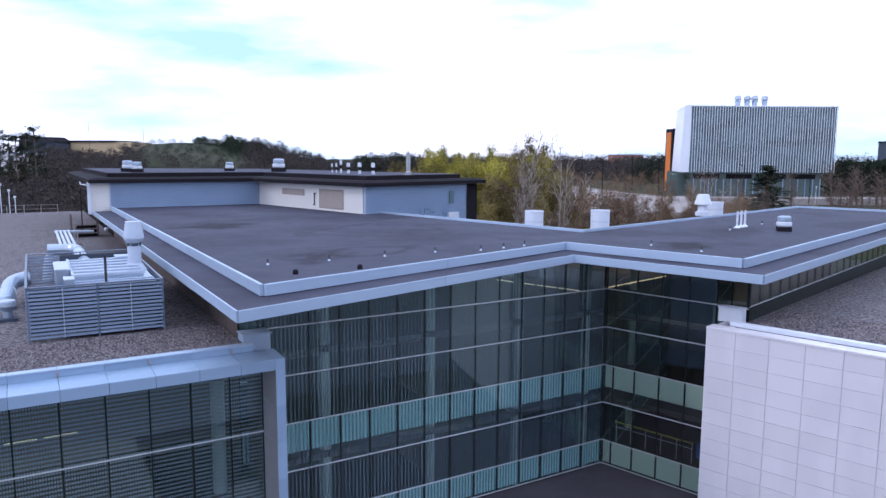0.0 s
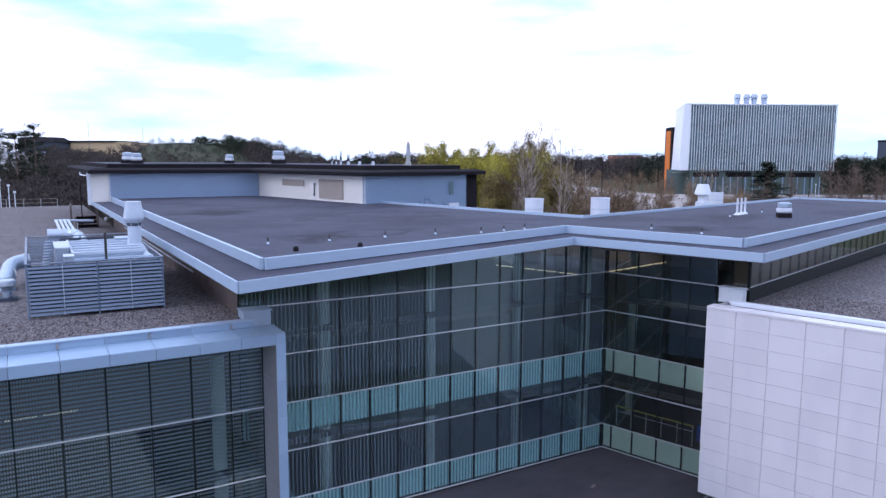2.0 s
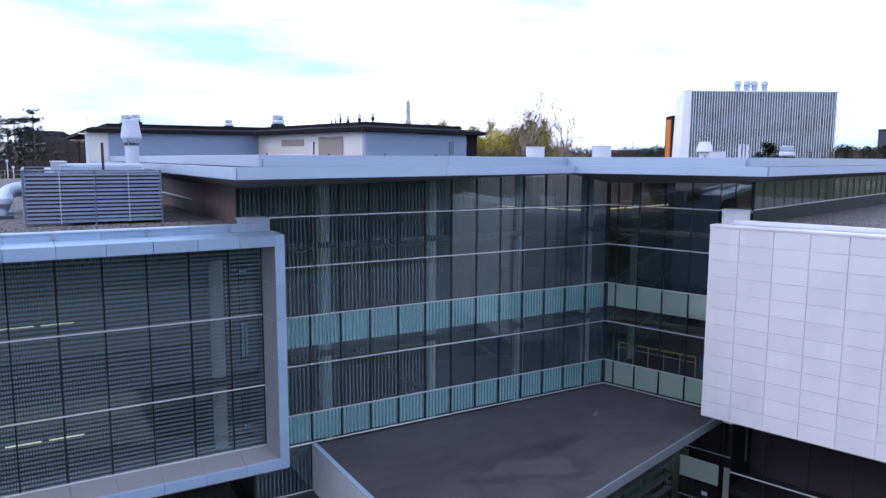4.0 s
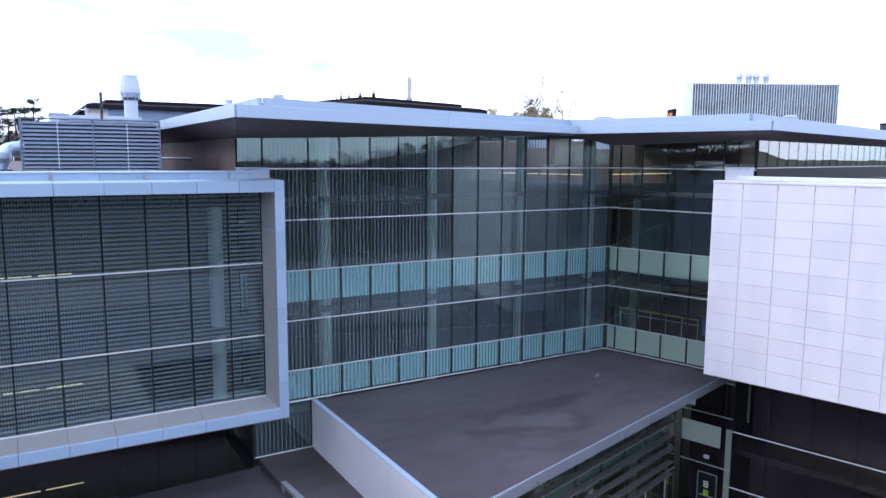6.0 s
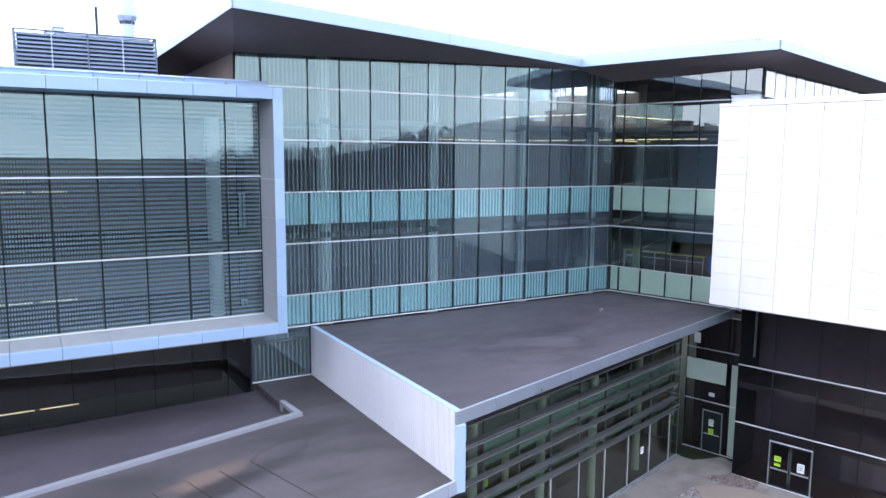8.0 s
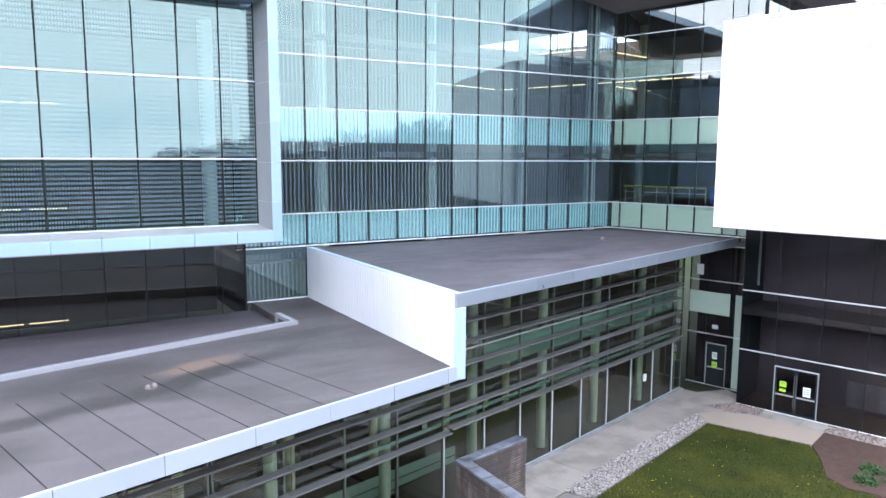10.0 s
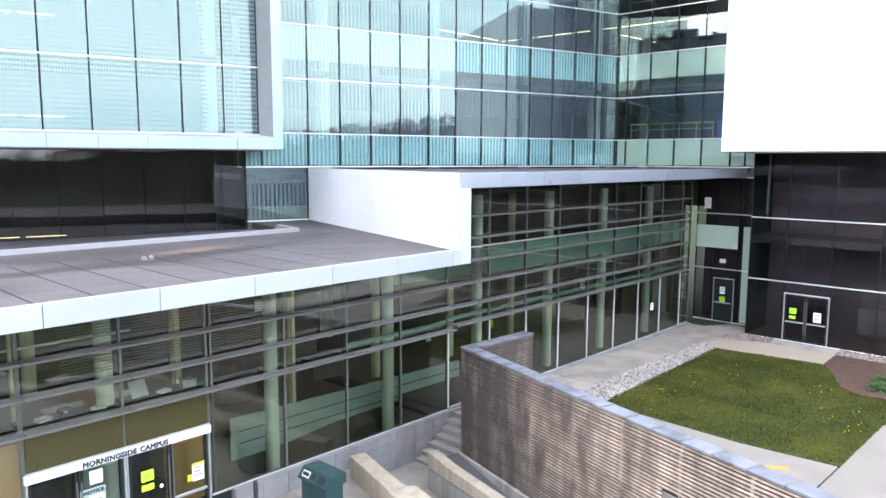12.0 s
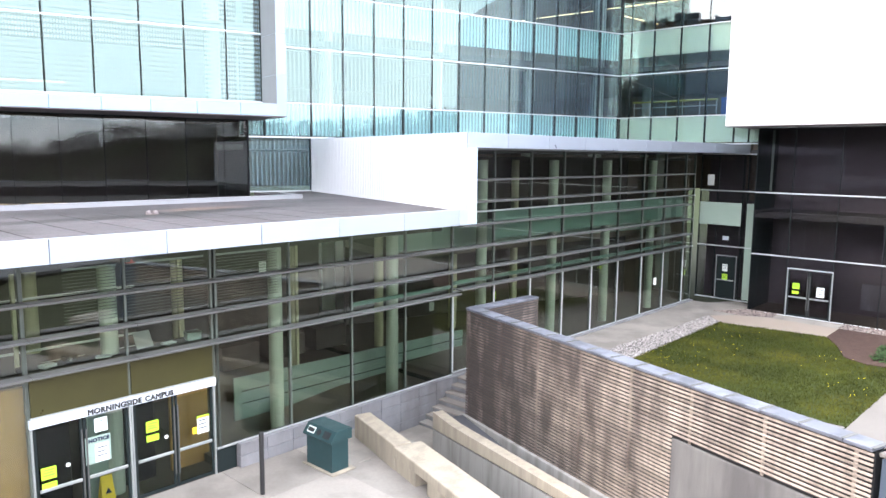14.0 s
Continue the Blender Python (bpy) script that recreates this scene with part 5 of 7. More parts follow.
under = tagged(new("courtyard_bed", mesh_of("courtyard_bed", prism([(11.75, 0), (11.75, 16.35), (12.95, 16.75), (12.45, 18.7), (27, 22.8), (31.2, 22), (36, 2)], -0.5, -0.1), M_PAVE)), "bare concrete ground of the courtyard", "ground", kind="structure")
nearwalk = thing("walkway", Matrix.Identity(4), "pale concrete path along the screen wall", "pavement", kind="structure")
part("path_slab", prism([(11.72, 5), (15, 5), (16.2, 8.9), (19.1, 9.65), (18.2, 12.04), (17.1, 16.7), (16.6, 17.5), (13.0, 16.6), (11.8, 16.2)], -0.14, -0.005), M_PATH, nearwalk)
part("path_slab", prism([(16.2, 8.85), (15, 4.9), (26, 4.9), (27, 10.6), (23.4, 10.75), (19.1, 9.6)], -0.14, -0.007), M_PATH, nearwalk)
part("apron_slab", prism([(26.5, 19.55), (28.2, 15.65), (29.9, 16.2), (29.2, 18.9), (28.4, 20.0), (27.2, 20.6)], -0.14, 0.004), M_APRON, nearwalk, "warm pale concrete apron")


def inside_poly(p, poly):
    x, y = p
    c = False
    for (x0, y0), (x1, y1) in zip(poly, poly[1:] + poly[:1]):
        if (y0 > y) != (y1 > y) and x < (x1 - x0) * (y - y0) / (y1 - y0) + x0:
            c = not c
    return c


def scatter(poly, n):
    xs, ys = [p[0] for p in poly], [p[1] for p in poly]
    out = []
    while len(out) < n:
        p = (rng.uniform(min(xs), max(xs)), rng.uniform(min(ys), max(ys)))
        if inside_poly(p, poly):
            out.append(p)
    return out


def from_lists(name, verts, faces, mat):
    me = bpy.data.meshes.new(name)
    me.from_pydata(verts, [], faces)
    me.materials.append(mat)
    me.update()
    return me


# grass blades in small tufts
vv, ff = [], []
for x, y in scatter(lawn_poly, 26000):
    a, h = rng.uniform(0, 6.28), rng.uniform(0.03, 0.085)
    dx, dy = 0.018 * math.cos(a), 0.018 * math.sin(a)
    k = len(vv)
    lx, ly = rng.uniform(-0.03, 0.03), rng.uniform(-0.03, 0.03)
    vv += [(x - dx, y - dy, -0.012), (x + dx, y + dy, -0.012), (x + lx, y + ly, h)]
    ff.append((k, k + 1, k + 2))
tagged(new("grass", from_lists("grass", vv, ff, M_GRASS)), "short green grass blades on the lawn", "grass", kind="stuff")
vv, ff = [], []
spots = [(20.5, 16.6), (18.3, 15.5), (24.5, 17.6), (25.3, 13.6), (22.2, 11.2), (23.0, 16.5), (19.3, 16.2)]
for i in range(110):
    c = spots[rng.randrange(len(spots))]
    p = (c[0] + rng.gauss(0, 0.8), c[1] + rng.gauss(0, 0.6))
    if not inside_poly(p, lawn_poly):
        continue
    k, r = len(vv), rng.uniform(0.007, 0.013)
    vv += [(p[0] + r * math.cos(q * 1.0472), p[1] + r * math.sin(q * 1.0472), 0.075) for q in range(6)] + [(p[0], p[1], 0.1)]
    ff += [(k + q, k + (q + 1) % 6, k + 6) for q in range(6)]
tagged(new("dandelions", from_lists("dandelions", vv, ff, M_DANDELION)), "small yellow dandelion flowers in the lawn", "flowers", kind="stuff")


def stone_bed(poly, n, label, r0=0.03, r1=0.066, mat=M_STONE, z=0.0):
    vv, ff = [], []
    oct_f = ((0, 2, 4), (2, 1, 4), (1, 3, 4), (3, 0, 4), (2, 0, 5), (1, 2, 5), (3, 1, 5), (0, 3, 5))
    for x, y in scatter(poly, n):
        r, a = rng.uniform(r0, r1), rng.uniform(0, 6.28)
        c, s = math.cos(a), math.sin(a)
        k = len(vv)
        for px, py, pz in ((1, 0, 0), (-1, 0, 0), (0, 0.75, 0), (0, -0.75, 0), (0.1, 0, 0.6), (0, 0, -0.6)):
            px, py, pz = px * r * rng.uniform(0.8, 1.2), py * r, pz * r
            vv.append((x + px * c - py * s, y + px * s + py * c, z + pz + 0.01 + rng.uniform(-0.02, 0.02)))
        ff += [tuple(k + i for i in f) for f in oct_f]
    return tagged(new("stones", from_lists("stones", vv, ff, mat)), label, "gravel", kind="stuff")


stone_bed([(17.15, 16.72), (26.5, 19.6), (27.1, 20.6), (18.55, 18.38), (16.6, 17.6)], 5200, "band of pale river stones beside the lawn")
stone_bed([(28.2, 21.2), (29.85, 20.6), (30.2, 19.3), (29.35, 18.95), (28.5, 20.0)], 1100, "patch of brownish river stones by the dark wall", mat=M_BROWNSTONE)
stone_bed([(29.9, 16.25), (30.95, 16.6), (33, 9), (31.9, 9)], 1500, "strip of brownish river stones along the dark wall", mat=M_BROWNSTONE)
stone_bed([(-1.6, 27.45), (8.2, 27.45), (8.2, 32.4), (-1.6, 32.4)], 15000, "loose grey-brown gravel on the flat roof", 0.03, 0.075, M_PEBBLE, 18.03)
WBM = wall_matrix(W0, W_DEG)
stone_bed([tuple((WBM @ Vector((x, y, 0)))[:2]) for x, y in ((1.3, 1.25), (9.0, 1.25), (9.0, 7.5), (1.3, 7.5))], 9000, "loose grey gravel on the roof of the white block", 0.03, 0.075, M_PEBBLE, 17.71)
mulch_poly = [(28.15, 15.65), (29.9, 16.2), (31.9, 9), (26.5, 9.5), (25.95, 11.8), (25.54, 12.67), (25.79, 13.57), (27.14, 14.65)]
bedm = thing("mulch_bed", Matrix.Identity(4), "brown bark mulch bed with a curved edge", "planting bed", kind="structure")
part("mulch", prism(mulch_poly, -0.14, 0.02), M_MULCH, bedm)


def shrub(m, r, label):
    s = thing("shrub", m, label, "shrub", "courtyard shrubs")
    vv, ff = [], []
    for i in range(420):
        d = Vector((rng.gauss(0, 1), rng.gauss(0, 1), abs(rng.gauss(0, 0.8)))).normalized() * r * rng.uniform(0.35, 1.05)
        d.z *= 0.8
        k, a = len(vv), Vector((rng.gauss(0, 1), rng.gauss(0, 1), rng.gauss(0, 1))).normalized() * 0.06
        b = a.orthogonal().normalized() * 0.03
        vv += [tuple(d - a), tuple(d + b), tuple(d + a), tuple(d - b)]
        ff.append((k, k + 1, k + 2, k + 3))
    part("foliage", from_lists("foliage", vv, ff, M_SHRUB), M_SHRUB, s)
    part("stem", lathe([(0.03, -0.02), (0.02, r * 0.5)], 6), M_BARK, s)
    return s


shrub(pose(26.6, 12.6, 0.02), 0.45, "small round green shrub in the mulch")
shrub(pose(27.7, 13.0, 0.02), 0.42, "small round green shrub in the mulch")
shrub(pose(27.4, 11.9, 0.02), 0.45, "small round green shrub in the mulch")
mark = thing("paint_mark", pose(17.0, 10.75, -0.004, 0, 0, -35), "faded orange paint mark on the concrete path", "paint mark")
part("stroke", prism([(0.0, 0.0), (0.95, -0.05), (1.0, 0.14), (0.5, 0.2), (0.0, 0.13)], 0, 0.004), M_ORANGE, mark)
part("stroke", prism([(-0.3, 0.12), (-0.02, 0.05), (0.0, 0.13), (-0.22, 0.2)], 0, 0.004), M_ORANGE, mark)
sheeting = thing("orange_sheet", pose(16.05, 15.0, -0.004), "crumpled strip of orange sheeting on the concrete path", "plastic sheet")
part("sheet", solid([[(x * q, y * q, z) for x, y in ((-0.10, 0.84), (-0.05, 0.50), (0.07, 0.30), (0.20, 0.03), (0.15, -0.25), (0.0, -0.70), (-0.23, -0.58), (-0.10, -0.10), (-0.15, 0.30))] for z, q in ((0.0, 1.0), (0.03, 0.9), (0.045, 0.7))]), M_ORANGE, sheeting)

# ---- plaza furniture ----
waste = thing("recycling_bin", wall_matrix((6.22, 15.98), -73.0, -0.65), "dark teal recycling bin with a slanted lid, on a pale pad", "recycling bin")
part("body", solid([[(0.03, 0.03, z), (1.03, 0.03, z), (1.03, 0.55, z), (0.03, 0.55, z)] for z in (0.03, 0.80)]), M_BIN, waste)
lid = part("lid", solid([[(x, y, z) for y, z in ((-0.03, 0.78), (-0.05, 0.82), (0.14, 1.06), (0.62, 1.06), (0.62, 0.80))] for x in (-0.03, 1.09)]), M_BIN, waste)
slope = Matrix.Translation((0, -0.05, 0.82)) @ pose(0, 0, 0, 52, 0, 0)
part("slot", prism([(0.10, 0.10), (0.34, 0.10), (0.34, 0.20), (0.10, 0.20)], 0.001, 0.008), M_BLACK, lid, "dark paper slot", m=slope)
part("slot", lathe([(0.075, 0.001), (0.075, 0.008)], 16), M_BLACK, lid, "round bottle hole", m=slope @ Matrix.Translation((0.52, 0.15, 0)))
part("slot", prism([(0.70, 0.06), (0.95, 0.06), (0.95, 0.24), (0.70, 0.24)], 0.001, 0.008), M_BLACK, lid, "square waste hole", m=slope)
part("slot_rim", prism([(0.08, 0.07), (0.36, 0.07), (0.36, 0.23), (0.08, 0.23)], 0.0, 0.004), M_PAPER, lid, m=slope)
box("pad", waste, M_CONC, -0.06, 1.16, -0.06, 0.68, 0.0, 0.03)
post = thing("bollard", pose(4.78, 14.85, -0.65), "slim black metal post on the plaza", "post")
part("shaft", lathe([(0.055, 0.0), (0.055, 1.46), (0.045, 1.5)], 14), M_BLACK, post)
part("collar", lathe([(0.058, 0.98), (0.058, 1.02)], 14), M_BLACK, post)
lightbar = thing("exit_lamp", wall_matrix(L0, LD) @ Matrix.Translation((2.3, 0.3, 4.72)), "small red alarm lamp under the canopy", "alarm lamp")
part("lens", lathe([(0.12, 0.0), (0.10, 0.10), (0.04, 0.14)], 12), M_RED, lightbar)
part("base", lathe([(0.13, 0.14), (0.13, 0.17)], 12), M_WHITE, lightbar)

# ---- roof plant on the left gravel roof ----
GZ = 18.04
UM = wall_matrix((0.55, 32.7), -0.7, GZ)
unit = thing("louvre_enclosure", UM, "grey louvred plant enclosure standing on the gravel roof", "plant enclosure")
UL, UD, UH = 5.3, 11.6, 2.33
for a, b, nm in (((0, 0), (UL, 0), "front"), ((0, 0), (0, UD), "left"), ((UL, 0), (UL, UD), "right"), ((0, UD), (UL, UD), "back")):
    along_x = a[1] == b[1]
    for i in range(13):
        z = 0.14 + i * 0.164
        if along_x:
            for h in (0, 1):
                part("blade", BOXES.setdefault(("blx", 0), mesh_of("blade", solid([[(x, 0.0, 0), (x, 0.05, 0.092), (x, 0.06, 0.082), (x, 0.01, -0.01)] for x in (0.05, UL / 2 - 0.03)]), M_LOUVRE)), M_LOUVRE, unit, loc=(h * UL / 2, a[1] - 0.05, z))
        else:
            for h in range(3):
                part("blade", BOXES.setdefault(("bly", 0), mesh_of("blade", solid([[(0.0, y, 0), (0.05, y, 0.105), (0.06, y, 0.095), (0.01, y, -0.01)] for y in (0.05, UD / 3 - 0.03)]), M_LOUVRE)), M_LOUVRE, unit, loc=(a[0] - 0.05, h * UD / 3, z))
for x, y in ((0, 0), (UL / 2, 0), (UL, 0), (0, UD / 3), (0, UD * 2 / 3), (0, UD), (UL, UD), (UL / 2, UD), (UL, UD / 2)):
    box("post", unit, M_LOUVRE, x - 0.035, x + 0.035, y - 0.035, y + 0.035, 0.0, UH)
for q in ((0, UL, -0.07, 0.07, ), (0, UL, UD - 0.07, UD + 0.07)):
    box("top_rail", unit, M_LOUVRE, q[0], q[1], q[2], q[3], UH - 0.03, UH + 0.02)
for x in (0, UL):
    box("top_rail", unit, M_LOUVRE, x - 0.05, x + 0.05, 0.07, UD - 0.07, UH - 0.03, UH + 0.02)
for fx in (0.25, 0.75):
    box("stay", unit, M_DUCT, UL * fx - 0.02, UL * fx + 0.02, -0.06, -0.045, 0.1, UH)
# sheets added to stand for the shaded inside seen between the blades
for q in ((0.1, UL - 0.1, 0.12, 0.15), (1.6, UL - 0.1, UD - 0.2, UD - 0.17)):
    box("inner_sheet", unit, M_SHEET, q[0], q[1], q[2], q[3], 0.25, UH - 0.12, "dark sheet added behind the louvre blades")
for x in (UL - 0.15,):
    box("inner_sheet", unit, M_SHEET, x, x + 0.03, 0.3, UD - 0.3, 0.25, UH - 0.12, "dark sheet added behind the louvre blades")
ahu = thing("air_handler", UM, "pale metal air handling unit inside the louvres", "air handler")
box("casing", ahu, M_DUCT, 1.85, 5.08, 0.19, 3.6, 0.15, 2.26)
box("roof_lip", ahu, M_STACK, 1.8, 5.1, 0.165, 0.25, 2.2, 2.32)
for y in (0.9, 1.05):
    box("roof_rib", ahu, M_DUCT, 1.87, 5.06, y, y + 0.06, 2.26, 2.31)
box("upper_casing", ahu, M_DUCT, 1.82, 4.72, 1.4, 7.0, 0.15, 2.5)
box("roof_lip", ahu, M_STACK, 1.78, 4.76, 1.36, 1.46, 2.42, 2.56)
box("roof_lip", ahu, M_STACK, 1.76, 1.86, 1.46, 7.0, 2.44, 2.56)
for i in range(5):
    box("roof_rib", ahu, M_STACK, 1.88, 4.72, 2.25 + 1.0 * i, 2.42 + 1.0 * i, 2.5, 2.57)
part("rear_cowl", prism([(4.0, 6.2), (5.1, 6.2), (4.9, 7.2), (4.0, 7.2)], 0.15, 2.62), M_DUCT, ahu)
box("side_box", ahu, M_DUCT, 1.17, 1.72, 2.4, 5.1, 0.15, 2.62)
box("box_lid", ahu, M_STACK, 1.13, 1.76, 2.36, 5.14, 2.62, 2.7)
box("side_box", ahu, M_DUCT, 1.43, 1.80, 0.2, 1.0, 0.15, 2.5)
box("box_lid", ahu, M_STACK, 1.40, 1.83, 0.16, 1.04, 2.5, 2.56)
duct = thing("roof_duct", UM, "shiny bent ventilation duct", "duct")
part("pipe", tube(bend((2.85, 8.0, 1.72), (2.72, 16.8, 1.92), (1.1, 16.8, 1.95), 0.9), 0.34, 16), M_DUCT, duct)
part("branch", tube(bend((2.3, 16.8, 1.95), (1.25, 16.8, 1.95), (0.95, 16.6, 0.0), 0.55), 0.26, 16), M_STACK, duct)
for x, y, rz in ((2.8, 12.0, 1), (2.75, 15.2, 1), (2.0, 16.8, 90)):
    part("seam_ring", lathe([(0.365, -0.05), (0.365, 0.05)], 18), M_SILVER, duct, m=pose(x, y, 1.72 + 0.023 * (y - 8), 90, 0, rz))
duct2 = thing("roof_duct", UM, "thick shiny duct elbow beside the louvres", "duct")
part("pipe", tube(bend((0.1, 10.4, 1.2), (-0.75, 10.3, 1.15), (-1.05, 8.2, 0.38), 0.7), 0.38, 18), M_DUCT, duct2)
for p in ((-0.12, 10.38, 1.19, 90, 0, -85), (-0.93, 9.05, 0.70, 70, 0, -8)):
    part("seam_ring", lathe([(0.43, -0.05), (0.43, 0.05)], 18), M_SILVER, duct2, m=pose(*p))
part("drop_leg", lathe([(0.5, 0.0), (0.5, 0.14), (0.41, 0.2), (0.41, 0.5), (0.3, 0.74)], 18, (-1.07, 8.1)), M_DUCT, duct2)
fan = thing("roof_fan", pose(-0.25, 38.0, GZ), "short galvanised mushroom roof fan on the gravel", "roof fan")
part("curb", prism([(-0.4, -0.4), (0.4, -0.4), (0.4, 0.4), (-0.4, 0.4)], 0.0, 0.16), M_SHEET, fan)
part("housing", lathe([(0.20, 0.16), (0.20, 0.45), (0.30, 0.62), (0.33, 0.66)], 20), M_DUCT, fan)
part("hood", lathe([(0.34, 0.68), (0.37, 0.72), (0.37, 0.92), (0.33, 0.98)], 20), M_STACK, fan, "pale hood")
for i in range(4):
    x0 = 2.03 + 0.29 * i
    pl = thing("pipe_run", UM, "long pale pipe laid along the roof", "pipe", "roof pipe runs")
    part("pipe", tube([(x0, 17.6, 1.52), (x0 + 0.03, 33.5, 1.52)], 0.10, 10), M_STACK, pl)
    for y in (20.5, 25.0, 30.0):
        box("support", pl, M_SILVER, x0 - 0.04, x0 + 0.04, y, y + 0.1, 0.0, 1.42)
header = thing("pipe_header", UM, "pale cross pipe joining the long roof pipes", "pipe")
part("pipe", tube([(1.95, 33.6, 1.5), (4.9, 34.6, 1.3)], 0.11, 10), M_STACK, header)
box("support", header, M_SILVER, 3.6, 3.7, 34.1, 34.2, 0.0, 1.3)
for i in range(3):
    cd = thing("conduit", UM, "thin dark conduit running over the gravel", "conduit", "roof conduits")
    part("pipe", tube([(3.15 + 0.2 * i, 12.5, 0.55), (3.3 + 0.25 * i, 20.0, 0.6), (3.35 + 0.28 * i, 33.0, 0.6)], 0.05, 8), M_BROWN, cd)
    for y in (14.0, 20.0, 26.0, 32.0):
        box("support", cd, M_BROWN, 3.2 + 0.25 * i, 3.3 + 0.25 * i, y, y + 0.1, 0.0, 0.55)
stack = thing("exhaust_stack", pose(5.22, 36.4, GZ), "white exhaust stack with a conical cap", "chimney")
part("shaft", lathe([(0.55, 2.2), (0.42, 2.45), (0.31, 2.6), (0.31, 3.8)], 20), M_STACK, stack)
cap = part("cap", lathe([(0.33, 3.6), (0.47, 3.8), (0.47, 3.9), (0.35, 4.62), (0.30, 4.62)], 20), M_STACK, stack)
for i in range(6):
    a = i * 1.0472
    part("strut", tube([(0.32 * math.cos(a), 0.32 * math.sin(a), 3.45), (0.45 * math.cos(a), 0.45 * math.sin(a), 3.82)], 0.02, 6), M_SILVER, cap)
part("base", lathe([(0.56, 0.0), (0.55, 2.2)], 20), M_DUCT, stack)
part("collar", lathe([(0.325, 3.44), (0.34, 3.58)], 20), M_SHEET, stack, "dark collar under the cap")
rod = thing("aerial_rod", pose(3.6, 32.98, GZ), "thin black rod standing by the louvres", "rod")
part("shaft", tube([(0, 0, 0), (0, 0, 3.5)], 0.055, 8), M_BLACK, rod)
stair = thing("roof_steps", pose(6.0, 75.3, GZ), "short brown wooden steps with handrails on the gravel", "steps")
for i in range(3):
    box("tread", stair, M_BROWN, -0.9, 0.95, 0.45 * i, 0.45 * i + 0.42, 0.36 * i + 0.30, 0.36 * i + 0.37)
    box("riser", stair, M_EAVE, -0.85, 0.9, 0.45 * i + 0.38, 0.45 * i + 0.42, 0.36 * i, 0.36 * i + 0.30)
for x in (-0.95, 0.95):
    box("stringer", stair, M_BROWN, x - 0.05, x + 0.05, 0.0, 1.4, 0.0, 1.05)
    part("rail", tube([(x - 0.35 * (x < 0), 0.2, 0.0), (x - 0.35 * (x < 0), 0.2, 2.15), (x - 0.35 * (x < 0), 1.6, 2.3), (x - 0.35 * (x < 0), 1.6, 0.0)], 0.05, 6), M_BROWN, stair)
globe = thing("wall_lamp", pose(6.9, 67.3, 19.46), "small white globe lamp under the roof edge", "lamp")
part("globe", lathe([(0.02, -0.17), (0.13, -0.12), (0.17, 0.0), (0.13, 0.12), (0.02, 0.17)], 14), M_WHITE, globe)
part("arm", tube([(0.0, 0.0, 0.1), (1.35, 0.0, 0.1)], 0.03, 6), M_SILVER, globe)
line = thing("wall_pipe", Matrix.Identity(4), "thin pale pipe along the brown siding", "pipe")
part("pipe", tube([(8.2, 38.0, 18.75), (8.2, 66.0, 18.75)], 0.05, 8), M_STACK, line)
fence = thing("roof_rail", pose(-45, 110.5, GZ), "thin metal railing at the far roof edge", "railing")
for i in range(26):
    part("post", BOXES.setdefault(("rp", 0), mesh_of("post", tube([(0, 0, 0), (0, 0, 1.1)], 0.035, 6), M_SILVER)), M_SILVER, fence, loc=(2 * i, 0, 0))
for z in (0.55, 1.1):
    part("rail", tube([(0, 0, z), (50, 0, z)], 0.022, 6), M_TAUPE, fence)

# ---- things on the main roof ----
vent0 = thing("roof_vent", pose(10.25, 31.25, 20.84), "small white roof vent with a black pin", "roof vent", "membrane roof vents")
part("cone", lathe([(0.075, 0), (0.06, 0.04), (0.03, 0.09), (0.028, 0.10)], 12), M_DUCT, vent0)
part("pin", lathe([(0.035, 0.10), (0.035, 0.30)], 8), M_BLACK, vent0)
for x, y in ((13.2, 31.1), (16.25, 31.28), (19.25, 31.4), (21.8, 30.9), (23.45, 31.1), (25.1, 31.4), (31.7, 28.1), (32.0, 24.8), (43.5, 31.9), (49.4, 33.6)):
    copy_thing(vent0, pose(x, y, 20.84))
nub = thing("roof_nub", pose(10.5, 28.13, 20.84), "short dark drain dome on the roof", "roof drain", "roof drains")
part("dome", lathe([(0.12, 0), (0.12, 0.12), (0.08, 0.2)], 12), M_EAVE, nub)
copy_thing(nub, pose(13.48, 28.12, 20.84))
for x, y in ((45.3, 32.7), (46.0, 32.9), (46.7, 33.1)):
    pp = thing("vent_pipe", pose(x, y, 20.84), "slim pale vent pipe on the roof", "vent pipe", "roof vent pipes")
    part("pipe", tube([(0, 0, 0), (0, 0, 1.2)], 0.07, 8), M_WHITE, pp)
    part("flashing", lathe([(0.25, 0), (0.09, 0.16)], 10), M_WHITE, pp)


def roof_fan(p, s, label, group=""):
    f = thing("roof_fan", pose(*p) @ Matrix.Scale(s, 4), label, "roof fan", group)
    part("curb", lathe([(0.62, 0), (0.60, 0.32)], 4), M_EAVE, f)
    part("bowl", lathe([(0.42, 0.32), (0.50, 0.42), (0.50, 0.62), (0.40, 0.66)], 20), M_WHITE, f)
    part("cap", lathe([(0.36, 0.66), (0.44, 0.74), (0.44, 0.98), (0.30, 1.06)], 20), M_DUCT, f)
    return f


roof_fan((46.2, 29.6, 20.84), 1.0, "silver roof fan on a dark curb")


def drum(p, r, h, label):
    d = thing("vent_drum", pose(*p), label, "vent drum", "drums behind the roof edge")
    part("shell", lathe([(r, -1.0), (r, h - 0.08), (r + 0.03, h - 0.06), (r + 0.03, h), (r - 0.05, h), (r - 0.05, h - 0.4)], 24), M_WHITE, d)
    part("seam", lathe([(r + 0.01, h * 0.35), (r + 0.01, h * 0.35 + 0.04)], 24), M_DUCT, d)
    return d


